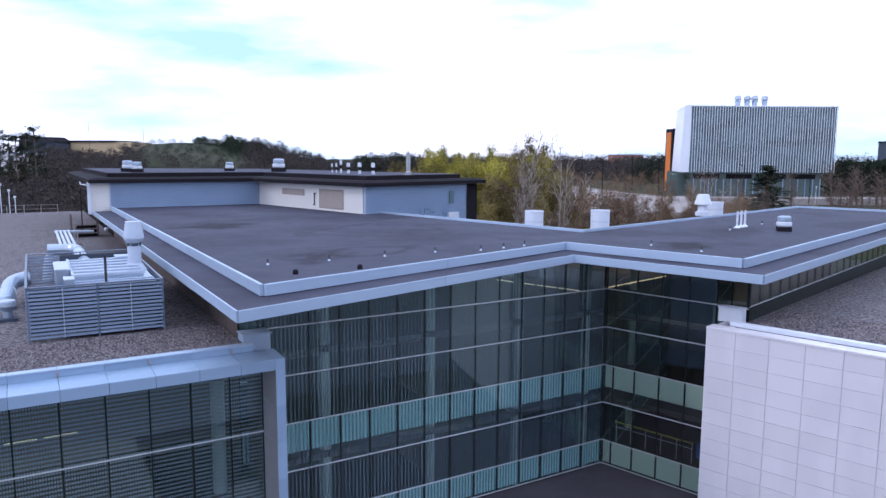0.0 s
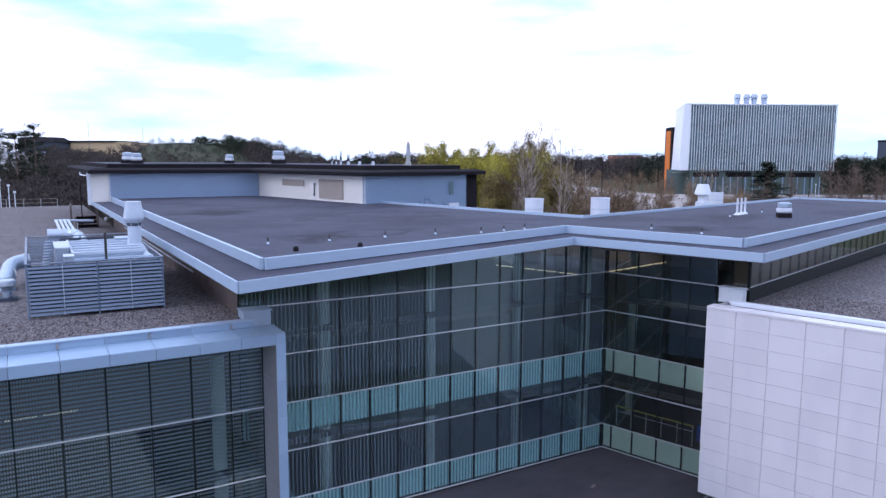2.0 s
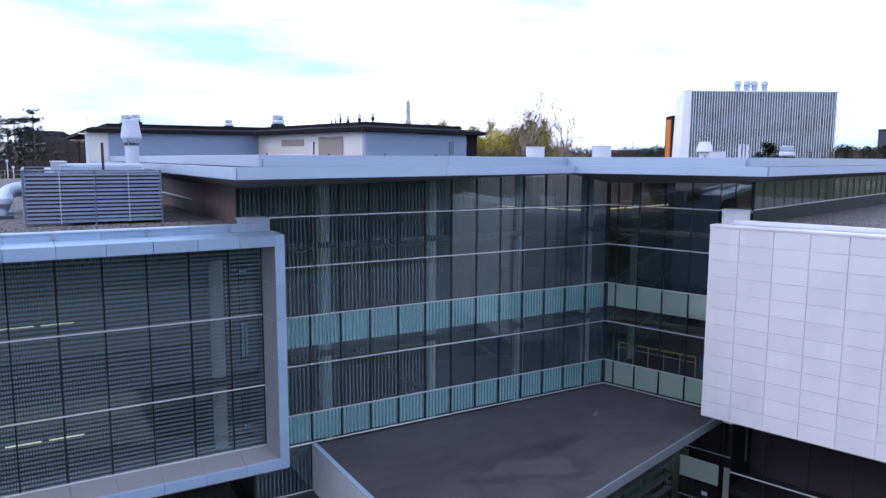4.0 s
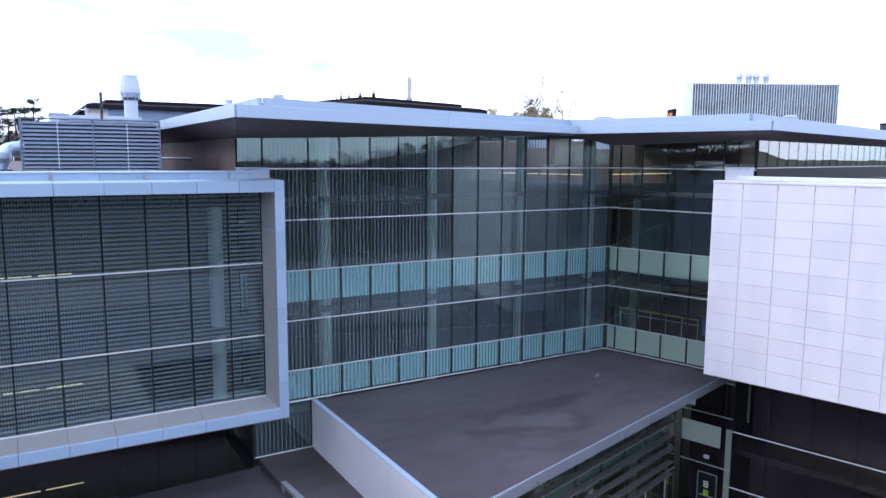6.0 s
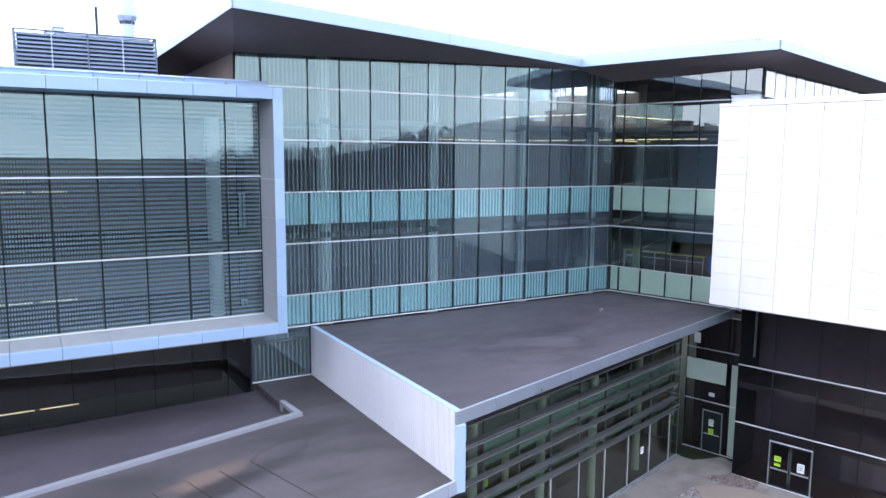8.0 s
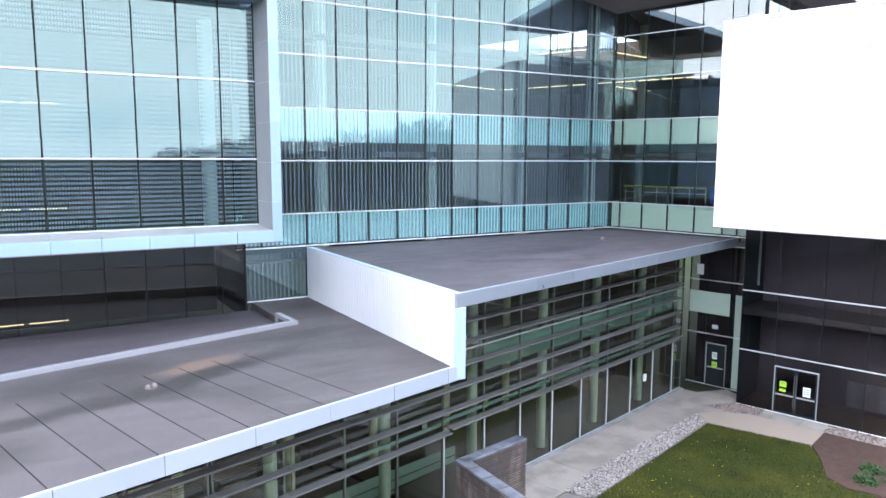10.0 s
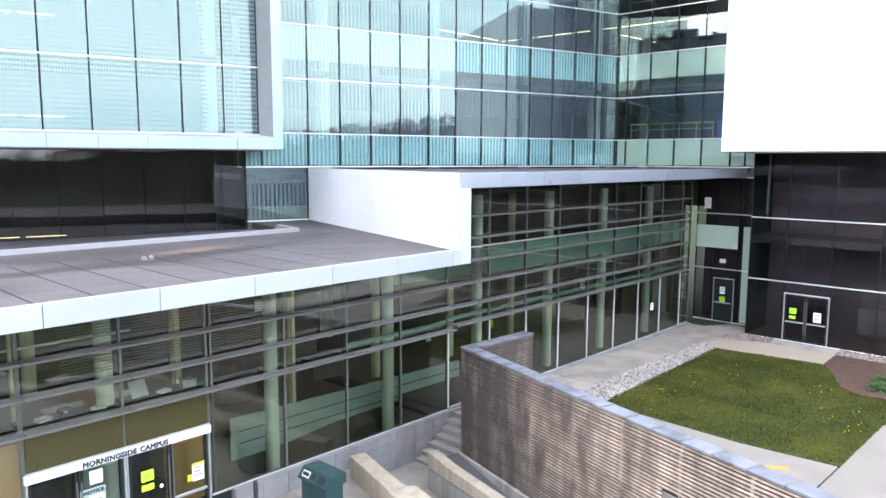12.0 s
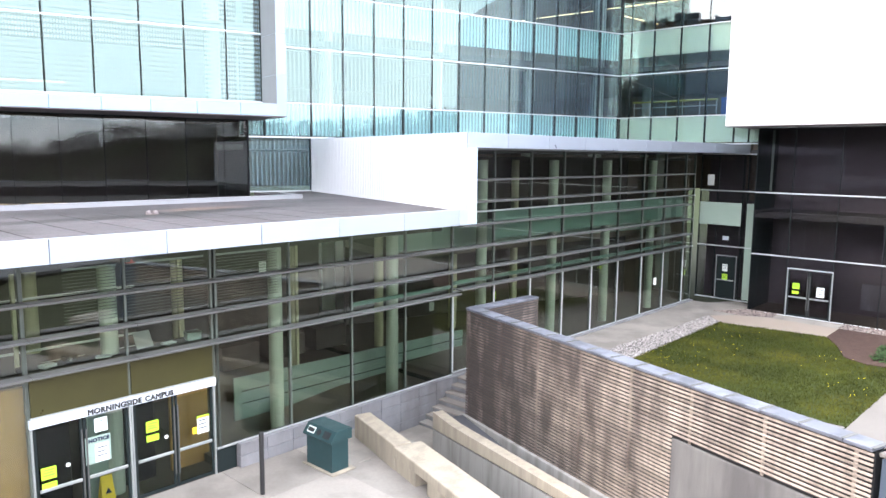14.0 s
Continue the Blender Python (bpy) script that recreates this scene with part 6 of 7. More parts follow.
drum((34.0, 42.0, 20.6), 0.70, 1.24, "white round vent drum behind the roof edge")
drum((38.15, 39.3, 20.6), 0.70, 1.33, "white round vent drum behind the roof edge")
drum((58.1, 44.9, 20.6), 0.74, 1.1, "white round vent drum behind the roof edge")
mush = thing("cone_vent", pose(54.75, 43.6, 20.6), "white vent with a conical hood", "roof vent")
part("hood", lathe([(0.55, 1.0), (0.75, 1.05), (0.5, 1.95), (0.46, 1.95)], 20), M_WHITE, mush)
part("neck", lathe([(0.62, 0.0), (0.62, 0.35), (0.42, 0.4), (0.42, 1.0)], 20), M_WHITE, mush)

# ---- roof penthouse ----
def ribbed_wall(name, m, length, z0, z1, mat, label, pitch=0.24):
    """Sheet metal with level ribs."""
    w = thing(name, m, label, "wall", kind="structure")
    bm = bmesh.new()
    prof, z = [], z0
    while z < z1 - 1e-4:
        prof += [(0.0, z), (0.0, z + pitch * 0.60), (0.13, z + pitch * 0.64), (0.13, z + pitch * 0.98)]
        z += pitch
    a = [bm.verts.new((0, y, min(q, z1))) for y, q in prof]
    b = [bm.verts.new((length, y, min(q, z1))) for y, q in prof]
    for i in range(len(prof) - 1):
        bm.faces.new((a[i], b[i], b[i + 1], a[i + 1]))
    part("ribbed_sheet", bm, mat, w)
    box("wall_core", w, M_SIDE, 0, length, 0.135, 0.36, z0, z1, bevel=0)
    return w


PM = Matrix.Translation((0.55, -1.0, 25.64)) @ Matrix.Scale(0.962, 4) @ Matrix.Translation((-0.55, 1.0, -25.64))
PNI, PNC = Vector((23.2, 77.0)), Vector((27.5, 58.4))
PNL = Vector((8.35, 77.0))
PNR = PNC + 15.4 * U
# shade is in the colour of the walls turned from the sun
ribbed_wall("penthouse_wall", PM @ wall_matrix(PNL, 0), 14.85, 20.44, 23.25, M_SIDE, "ribbed penthouse wall coloured as in blue shade", 0.2)
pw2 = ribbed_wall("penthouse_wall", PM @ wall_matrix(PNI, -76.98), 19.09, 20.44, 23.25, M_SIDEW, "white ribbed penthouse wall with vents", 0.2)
pw3 = ribbed_wall("penthouse_wall", PM @ wall_matrix(PNC, LD), 13.75, 17.0, 23.25, M_SIDE, "ribbed penthouse wall coloured as in blue shade, with faded writing", 0.2)
pw4 = ribbed_wall("penthouse_wall", PM @ wall_matrix((6.5, 77.02), 0), 1.84, 20.3, 23.25, M_SIDEW, "pale end wall of the penthouse with a corner trim", 0.2)
box("corner_trim", pw4, M_WHITE, -0.2, 0.12, -0.12, 0.3, 20.1, 23.2)
box("corner_trim", pw4, M_WHITE, 1.72, 1.84, -0.1, 0.0, 20.84, 23.2)
part("rain_pipe", tube([(-0.2, -0.2, 22.95), (-0.75, 0.6, 23.05), (-0.75, 0.6, 23.3)], 0.06, 8), M_WHITE, pw4, "short white rain pipe under the eave")
part("rain_pipe", tube([(-0.75, 0.75, 18.0), (-0.75, 0.75, 22.4)], 0.05, 8), M_EAVE, pw4)
box("louvre_doors", pw2, M_TAUPE, 11.72, 15.75, -0.05, 0.02, 20.86, 22.75, "pale brown louvred doors")
for i in range(12):
    box("grille_slat", pw2, M_TAUPE, 11.77, 15.7, -0.09, -0.05, 20.95 + 0.15 * i, 21.02 + 0.15 * i)
box("long_vent", pw2, M_TAUPE, 4.95, 9.1, -0.05, 0.02, 21.93, 22.58, "long louvred vent")
for i in range(4):
    box("grille_slat", pw2, M_TAUPE, 5.0, 9.05, -0.09, -0.05, 21.98 + 0.15 * i, 22.05 + 0.15 * i)
box("down_pipe", pw2, M_SHEET, 10.88, 10.98, -0.1, -0.02, 21.08, 22.3)
box("pipe_bracket", pw2, M_SHEET, 10.7, 11.0, -0.08, -0.02, 21.1, 21.2)
box("pipe_bracket", pw2, M_SHEET, 10.8, 11.2, -0.08, -0.02, 22.2, 22.3)
box("window", pw3, M_FARGLASS, 11.1, 11.75, -0.05, 0.0, 21.15, 22.45, "small dark window")
for i, (x, z, w) in enumerate(((6.9, 20.2, 0.05), (7.1, 20.2, 0.35), (7.55, 20.3, 0.05), (7.8, 20.7, 0.4), (8.3, 20.25, 0.05), (8.5, 20.35, 0.45), (10.2, 19.95, 0.05), (10.35, 20.1, 0.3))):
    box("paint_mark", pw3, M_SHEET, x, x + w, -0.012, -0.004, z, z + (0.62 if w < 0.2 else 0.06))
part("end_wall", prism([(PNR.x - 1.6 * U.x, PNR.y - 1.6 * U.y), (PNR.x, PNR.y), (PNR.x + 8 * V.x, PNR.y + 8 * V.y), (PNR.x - 1.6 * U.x + 8 * V.x, PNR.y - 1.6 * U.y + 8 * V.y)], 17.0, 23.2), M_EAVE, pw3, "dark end wall", m=wall_matrix(PNC, LD).inverted())
box("hatch_box", pw3, M_WHITE, 10.8, 12.3, -0.3, 0.0, 19.3, 20.28, "small pale box at the foot of the wall")
proof = thing("penthouse_roof", PM, "flat dark penthouse roof with a deep dark eave", "roof", kind="structure")
def roof_ring(front, side, z):
    """Outline of the penthouse roof, moved in from the walls by two amounts."""
    w2 = Vector((math.cos(math.radians(-76.98)), math.sin(math.radians(-76.98))))
    n2 = Vector((w2.y, -w2.x))
    a = Vector((6.5 + side, 77.0 + front))
    b = PNI + Vector((0.9 * front, front)) + 0.1 * n2
    c = PNC + front * V + 0.9 * front * U
    d = PNR + front * V + (0.25 - side) * U
    return [(p.x, p.y, z) for p in (a, b, c, d, PNR + 40 * V + (0.25 - side) * U, Vector((6.5 + side, 110.0)))]


part("eave_slab", solid([roof_ring(-0.95, -0.1, 23.15), roof_ring(-0.95, -0.1, 23.5), roof_ring(-0.35, 0.5, 23.68)]), M_EAVE, proof)
part("upper_slab", solid([roof_ring(1.0, 1.75, 23.6), roof_ring(1.0, 1.75, 24.08)]), M_EAVE, proof)
part("roof_sheet", solid([roof_ring(1.12, 1.9, 24.06), roof_ring(1.12, 1.9, 24.1)]), M_MEMBRANE, proof)
for x, y, q in ((10.9, 84.0, 1.1), (11.4, 80.6, 1.0), (22.0, 84.5, 0.95), (26.3, 79.5, 1.35)):
    roof_fan(PM @ Vector((x, y, 24.1)), q, "white round roof fan on the penthouse", "penthouse fans")
for x, y, h, r in ((30.6, 74.0, 1.0, 0.08), (30.85, 73.4, 1.05, 0.09), (30.65, 71.6, 1.45, 0.12), (30.75, 69.8, 1.1, 0.17), (30.85, 67.1, 1.15, 0.17), (31.15, 64.5, 1.15, 0.17)):
    fl = thing("flue", PM @ pose(x, y, 24.1), "slim white flue on the penthouse roof", "flue", "penthouse flues")
    part("pipe", lathe([(r * 0.9, 0), (r * 0.9, 0.3), (r * 0.7, 0.35), (r * 0.7, h * 0.6), (r * 1.25, h * 0.66), (r * 0.95, h)], 10), M_WHITE, fl)
    part("collar", lathe([(r * 1.02, h * 0.32), (r * 1.02, h * 0.58)], 10), M_EAVE, fl)
mast = thing("flue", PM @ pose(33.75, 61.9, 24.1), "tall thin metal flue on the penthouse roof", "flue")
part("pipe", lathe([(0.3, 0), (0.3, 0.3), (0.2, 0.35), (0.2, 2.1), (0.12, 2.12), (0.12, 2.3)], 10), M_SILVER, mast)
part("collar", lathe([(0.24, 1.2), (0.24, 1.35)], 10), M_DUCT, mast)

# ---- the far side: finned building, trees, road lamps ----
EYE0, FW, RT = Vector((0.5, -1.0)), Vector((0.509, 0.861)), Vector((0.861, -0.509))
def afar(k, d):
    """A place d metres ahead of the first standpoint, k to the right per metre ahead."""
    p = EYE0 + d * (FW + k * RT)
    return p.x, p.y


FB = afar(0.339, 225)
FBM = pose(FB[0], FB[1], 0, 0, 0, -30.6 + 2.0)
hall = thing("finned_building", FBM, "white-finned glass block standing on a green glass base", "building")
FWID, Z0, Z1 = 47.0, 21.6, 42.2
part("glass_core", solid([[(0.4, 0.5, z), (FWID - 0.3, 0.5, z), (FWID - 0.3, 26, z), (6.0, 26, z)] for z in (Z0, Z1 - 0.3)]), M_FARGLASS, hall)
for i in range(57):
    x = 0.4 + i * (FWID - 0.8) / 56
    part("fin", BOXES.setdefault(("fin", i % 3), mesh_of("fin", solid([[(0.0 + q, 0, z), (0.10 + q, 0, z), (0.10 + q, 0.26, z), (0.0 + q, 0.26, z)] for z, q in ((Z0, -0.10 + 0.09 * (i % 3)), ((Z0 + Z1) / 2, 0.08 - 0.06 * (i % 3)), (Z1, 0.0))]), M_FIN)), M_FIN, hall, loc=(x, -0.2, 0))
for z in (26.5, 31.5, 36.8):
    box("floor_band", hall, M_FARGLASS, 0.4, FWID - 0.3, 0.35, 0.5, z, z + 0.5)
part("side_wall", solid([[(-1.6 - q, 0.0, z), (0.45, 0.0, z), (6.5 - q, 26, z), (5.2 - q, 26, z)] for z, q in ((Z0, 0.8), (Z1, 0))]), M_FIN, hall, "plain white side wall")
part("roof_edge", solid([[(-0.3, 0.0, z), (FWID, 0.0, z), (FWID, 26, z), (5, 26, z)] for z in (Z1 - 0.3, Z1)]), M_FIN, hall)
part("base_storey", solid([[(2.0, 2.5, z), (FWID - 3, 2.5, z), (FWID - 3, 24, z), (2.0, 24, z)] for z in (12.5, Z0)]), M_FARBASE, hall, "green glass base")
part("base_wing", solid([[(-3, 6, z), (3, 6, z), (3, 20, z), (2, 20, z)] for z in (12.5, 20.8)]), M_FARBASE, hall)
for i in range(18):
    box("base_mullion", hall, M_SIDE, 3 + i * 2.4, 3.25 + i * 2.4, 2.3, 2.5, 13, 19.5)
for x in (3.0, 13.5, 24.5, 34.0):
    box("dark_window", hall, M_EAVE, x, x + 8.2, 2.2, 2.45, 19.6, 21.0)
for x in (16.6, 19.6, 22.0, 25.2):
    ex = thing("exhaust_fan", FBM @ Matrix.Translation((x, 4, Z1)), "tall white exhaust fan on the far roof", "roof fan", "far roof fans")
    part("nozzle", lathe([(0.85, 0), (0.80, 1.1), (1.0, 1.5), (1.0, 1.8), (0.75, 1.9)], 14), M_DUCT, ex)
    part("windband", lathe([(0.95, 2.0), (1.15, 2.15), (0.95, 3.0), (0.72, 3.4), (0.65, 3.4)], 14), M_STACK, ex)
    part("neck", lathe([(0.55, 1.6), (0.55, 2.3)], 10), M_SHEET, ex)
    part("foot", lathe([(1.1, 0), (1.1, 0.25)], 14), M_SIDE, ex)
og = thing("stair_tower", pose(*afar(0.3170, 252), 0, 0, 0, -30.6), "dark tower with a bright orange side", "tower")
part("shaft", prism([(0, 0), (4.2, 0), (4.2, 8), (0, 8)], 12, 36.2), M_EAVE, og)
part("orange_face", prism([(-0.15, 1.6), (0, 1.6), (0, 6.6), (-0.15, 6.6)], 13, 34.9), M_ORANGE, og)
edge = thing("far_block", pose(*afar(0.634, 260), 0, 0, 0, -30.6), "plain grey block beyond the trees", "building")
part("wall", prism([(0, 0), (14, 0), (14, 14), (0, 14)], 12, 32), M_SHEET, edge)
part("roof_edge", prism([(-0.2, -0.2), (14.2, -0.2), (14.2, 14), (-0.2, 14)], 32, 32.6), M_EAVE, edge)
tan = thing("long_hall", pose(*afar(-0.533, 460), 0, 0, 0, -38), "long tan hall with a dark roof on the hill", "building")
part("wall", prism([(0, 0), (50, 0), (50, 25), (0, 25)], 24, 34.4), M_TAN, tan)
part("roof", prism([(-2, -1), (40, -1), (40, 25), (-2, 25)], 34.4, 35.3), M_EAVE, tan)
slate = thing("dark_hall", pose(*afar(-0.586, 440), 0, 0, 0, -31), "low dark hall behind the pines", "building")
part("wall", prism([(0, 0), (21, 0), (21, 20), (0, 20)], 22, 34.0), M_SHEET, slate)
part("roof", solid([[(-1, -1, 34.0), (22, -1, 34.0), (22, 21, 34.0), (-1, 21, 34.0)], [(0, 4, 37.0), (19.5, 4, 37.0), (19.5, 16, 37.0), (0, 16, 37.0)]]), M_EAVE, slate)
pale = thing("pale_hall", pose(*afar(-0.66, 300), 0, 0, 0, -31), "long pale hall glimpsed behind the pines", "building")
part("wall", prism([(0, 0), (26, 0), (26, 12), (0, 12)], 15, 26.6), M_PANEL, pale)
part("roof", prism([(-0.5, -0.5), (26.5, -0.5), (26.5, 12.5), (-0.5, 12.5)], 26.6, 27.1), M_SIDE, pale)
brk = thing("apartment_house", pose(*afar(0.236, 620), 0, 0, 0, -25), "distant red brick apartment house", "building")
part("wall", prism([(0, 0), (26, 0), (26, 14), (0, 14)], 12, 28.6), M_BRICK, brk)
for i in range(7):
    for j in range(3):
        box("window", brk, M_FARBASE, 1.5 + 3.6 * i, 3.0 + 3.6 * i, -0.2, 0.0, 18.0 + 3.4 * j, 19.9 + 3.4 * j)
part("roof", prism([(-0.4, -0.4), (26.4, -0.4), (26.4, 14.4), (-0.4, 14.4)], 28.6, 29.2), M_SIDE, brk)
tagged(new("road", mesh_of("road", prism([afar(0.15, 150), afar(0.34, 150), afar(0.36, 205), afar(0.75, 205), afar(0.75, 216), afar(0.30, 216), afar(0.14, 330)], 9.5, 14.6), M_FARLOT)), "pale far road and car park", "road", kind="structure")


def lamp_post(p, h, label="slim dark street lamp far off"):
    z = height(*p)
    s = thing("street_lamp", pose(p[0], p[1], z, 0, 0, rng.uniform(-40, 0)), label, "street lamp", "far street lamps")
    part("pole", lathe([(0.14, 0), (0.08, h)], 8), M_EAVE, s)
    box("head", s, M_EAVE, -1.6, 0.1, -0.14, 0.14, h - 0.05, h + 0.1)
    return s


for k, d, h in ((0.222, 190, 13), (0.193, 240, 14), (0.511, 200, 10.5), (0.418, 215, 10.5), (-0.182, 260, 13), (-0.02, 300, 14), (-0.248, 250, 12), (0.263, 260, 13), (0.30, 230, 11)):
    lamp_post(afar(k, d), h)
for k, d, h in ((-0.617, 112, 3.1), (-0.605, 112, 2.2), (-0.597, 112, 1.2), (0.52, 205, 5), (0.355, 170, 4)):
    p = afar(k, d)
    s = thing("bollard_lamp", pose(p[0], p[1], 18.0 if k < -0.5 else height(*p)), "small pale lamp post beyond the roof", "lamp post", "small lamp posts")
    part("pole", lathe([(0.08, -12), (0.07, h)], 8), M_WHITE, s)
    part("head", lathe([(0.2, h), (0.2, h + 0.3)], 8), M_WHITE, s)


for k, top in ((-0.608, 46.5), (-0.566, 46.0), (-0.489, 45.5), (-0.414, 43.0)):
    p = afar(k, 450)
    ms = thing("mast", pose(p[0], p[1], 30.0), "thin dark mast on the far hill", "mast", "far masts")
    part("pole", lathe([(0.15, -3.0), (0.08, top - 30.0)], 6), M_SHEET, ms)
    part("tip", lathe([(0.05, top - 30.0), (0.04, top - 28.5)], 6), M_SHEET, ms)


def crown_mesh(kind, seed, h):
    """Limbs and a crown of many small leaves or twigs."""
    r = random.Random(seed)
    tv, tf, lv, lf = [], [], [], []
    def limb(a, b, r0, r1):
        d = (b - a).normalized()
        u = d.orthogonal().normalized()
        w = d.cross(u)
        k = len(tv)
        for p, q in ((a, r0), (b, r1)):
            tv.extend(tuple(p + q * (math.cos(i * 1.2566) * u + math.sin(i * 1.2566) * w)) for i in range(5))
        tf.extend((k + i, k + (i + 1) % 5, k + 5 + (i + 1) % 5, k + 5 + i) for i in range(5))
    tips = []
    if kind == "pine":
        limb(Vector((0, 0, 0)), Vector((0.02 * h, 0, h * 0.97)), 0.018 * h, 0.006 * h)
        for i in range(11):
            z = h * min(0.98, 0.30 + 0.68 * i / 10 + r.uniform(-0.03, 0.03))
            reach = h * (0.19 - 0.011 * i)
            for q in range(6):
                a = r.uniform(0, 6.28)
                e = Vector((math.cos(a), math.sin(a), r.uniform(-0.1, 0.55))) * reach * r.uniform(0.45, 1.2) + Vector((0, 0, z))
                limb(Vector((0, 0, z - 0.01 * h)), e, 0.004 * h, 0.002 * h)
                for u in range(24):
                    p = Vector((0, 0, z)).lerp(e, r.uniform(0.45, 1.05)) + Vector((r.gauss(0, 0.022 * h), r.gauss(0, 0.022 * h), r.gauss(0.006 * h, 0.013 * h)))
                    k = len(lv)
                    a2 = Vector((r.gauss(0, 1), r.gauss(0, 1), r.gauss(0.4, 0.5))).normalized() * 0.016 * h
                    b2 = a2.orthogonal().normalized() * 0.006 * h
                    lv.extend((tuple(p - a2), tuple(p + b2), tuple(p + a2), tuple(p - b2)))
                    lf.append((k, k + 1, k + 2, k + 3))
    elif kind == "fir":
        limb(Vector((0, 0, 0)), Vector((0, 0, h)), 0.03 * h, 0.02)
        n = 30
        for i in range(n):
            z = h * (0.12 + 0.86 * i / n)
            reach = 0.20 * h * (1 - i / n) ** 0.8 + 0.15
            for q in range(7):
                a = r.uniform(0, 6.28)
                e = Vector((math.cos(a) * reach * r.uniform(0.6, 1.1), math.sin(a) * reach * r.uniform(0.6, 1.1), z - 0.15 * reach))
                for s in range(5):
                    p = Vector((0, 0, z)).lerp(e, r.uniform(0.25, 1.0))
                    k = len(lv)
                    a2 = Vector((r.gauss(0, 1), r.gauss(0, 1), r.gauss(0, 0.5))).normalized() * 0.045 * h * r.uniform(0.5, 1)
                    b2 = a2.cross(Vector((r.gauss(0, 1), r.gauss(0, 1), 1))).normalized() * 0.010 * h
                    lv.extend((tuple(p - a2), tuple(p + b2), tuple(p + a2), tuple(p - b2)))
                    lf.append((k, k + 1, k + 2, k + 3))
    else:
        stems = 3 if kind in ("leafy", "budding") else 2
        for s in range(stems):
            a = r.uniform(0, 6.28)
            base = Vector((math.cos(a), math.sin(a), 0)) * 0.02 * h
            top = Vector((math.cos(a) * 0.10 * h, math.sin(a) * 0.10 * h, h * r.uniform(0.8, 0.95)))
            limb(base, base.lerp(top, 0.5), 0.014 * h, 0.009 * h)
            limb(base.lerp(top, 0.5), top, 0.009 * h, 0.002 * h)
            for i in range(26):
                t = r.uniform(0.2, 0.98)
                p = base.lerp(top, t)
                a2 = r.uniform(0, 6.28)
                ln = h * r.uniform(0.10, 0.24) * (1.15 - 0.6 * t)
                e = p + Vector((math.cos(a2) * ln, math.sin(a2) * ln, ln * r.uniform(0.5, 1.3)))
                limb(p, e, 0.0035 * h, 0.001 * h)
                tips.append((p, e))
                for q in range(3):
                    p2 = p.lerp(e, r.uniform(0.4, 0.95))
                    e2 = p2 + Vector((r.gauss(0, 1), r.gauss(0, 1), abs(r.gauss(0.6, 0.7)))).normalized() * ln * 0.55
                    limb(p2, e2, 0.0014 * h, 0.0007 * h)
                    tips.append((p2, e2))
        per = {"leafy": 48, "budding": 36, "bare": 2, "haze": 18}[kind]
        for p, e in tips:
            for q in range(per):
                c = p.lerp(e, r.uniform(0.2, 1.1)) + Vector((r.gauss(0, 1), r.gauss(0, 1), r.gauss(0, 1))) * 0.02 * h
                k = len(lv)
                if kind in ("leafy", "budding"):
                    a2 = Vector((r.gauss(0, 1), r.gauss(0, 1), r.gauss(0, 1))).normalized() * 0.007 * h
                    b2 = a2.orthogonal().normalized() * 0.005 * h
                else:
                    a2 = Vector((r.gauss(0, 0.6), r.gauss(0, 0.6), abs(r.gauss(0.8, 0.4)))).normalized() * 0.035 * h
                    b2 = a2.orthogonal().normalized() * 0.0016 * h
                lv.extend((tuple(c - a2), tuple(c + b2), tuple(c + a2), tuple(c - b2)))
                lf.append((k, k + 1, k + 2, k + 3))
    return (tv, tf), (lv, lf)


TREES = {}
def tree_kind(kind, seed, leaf_mat, bark):
    (tv, tf), (lv, lf) = crown_mesh(kind, seed, 10.0)
    TREES[(kind, seed)] = (from_lists("trunk", tv, tf, bark), from_lists("crown", lv, lf, leaf_mat))
for s in (1, 2, 3):
    tree_kind("leafy", s, M_LEAF, M_BARK)
    tree_kind("bare", s, M_TWIG, M_BIRCH if s == 1 else M_BARK)
    tree_kind("haze", s, M_SCRUB, M_BARK)
    tree_kind("budding", s, M_OLIVE, M_BARK)
    tree_kind("fir", s, M_FIR, M_BARK)
    tree_kind("pine", s, M_FIR, M_BARK)
LAB = {"budding": "brownish tree with the first olive buds", "leafy": "tree with yellow-green spring leaves", "bare": "bare pale-barked tree before leaf", "haze": "brown leafless scrub tree in spring", "fir": "tall dark evergreen conifer tree", "pine": "tall dark pine with tiers of flat boughs"}
def tree(kind, p, h, group="far trees", z=None, wide=1.0, seed=None):
    s = seed or rng.choice((1, 2, 3))
    sc = h / 10.0
    m = pose(p[0], p[1], height(*p) - 0.2 if z is None else z, 0, 0, rng.uniform(0, 360)) @ Matrix.Diagonal((sc * wide, sc * wide, sc, 1))
    t = thing("tree", m, LAB[kind], "tree", group)
    part("trunk", TREES[(kind, s)][0], M_BARK, t)
    part("crown", TREES[(kind, s)][1], M_LEAF, t)
    return t


# yellow-green wood behind the roof, turning olive and brown
for i in range(30):
    k = -0.008 + 0.17 * i / 29 + rng.uniform(-0.006, 0.006)
    green = k < 0.075 or (i % 4 == 0 and k < 0.14)
    tree("leafy" if green else "budding", afar(k, rng.uniform(112, 138)), rng.uniform(15.0, 18.6) * (1 if k < 0.11 else 1.05 if k < 0.145 else 0.93), "spring wood", wide=0.82)
for i in range(9):
    tree("budding", afar(-0.065 + 0.006 * i, rng.uniform(118, 135)), rng.uniform(14.0, 16.5), "spring wood", wide=0.8)
for i in range(26):
    k = 0.0 + 0.20 * i / 25
    tree("budding" if i % 3 else "haze", afar(k, rng.uniform(94, 112)), rng.uniform(11, 17), "brown scrub", wide=0.9)
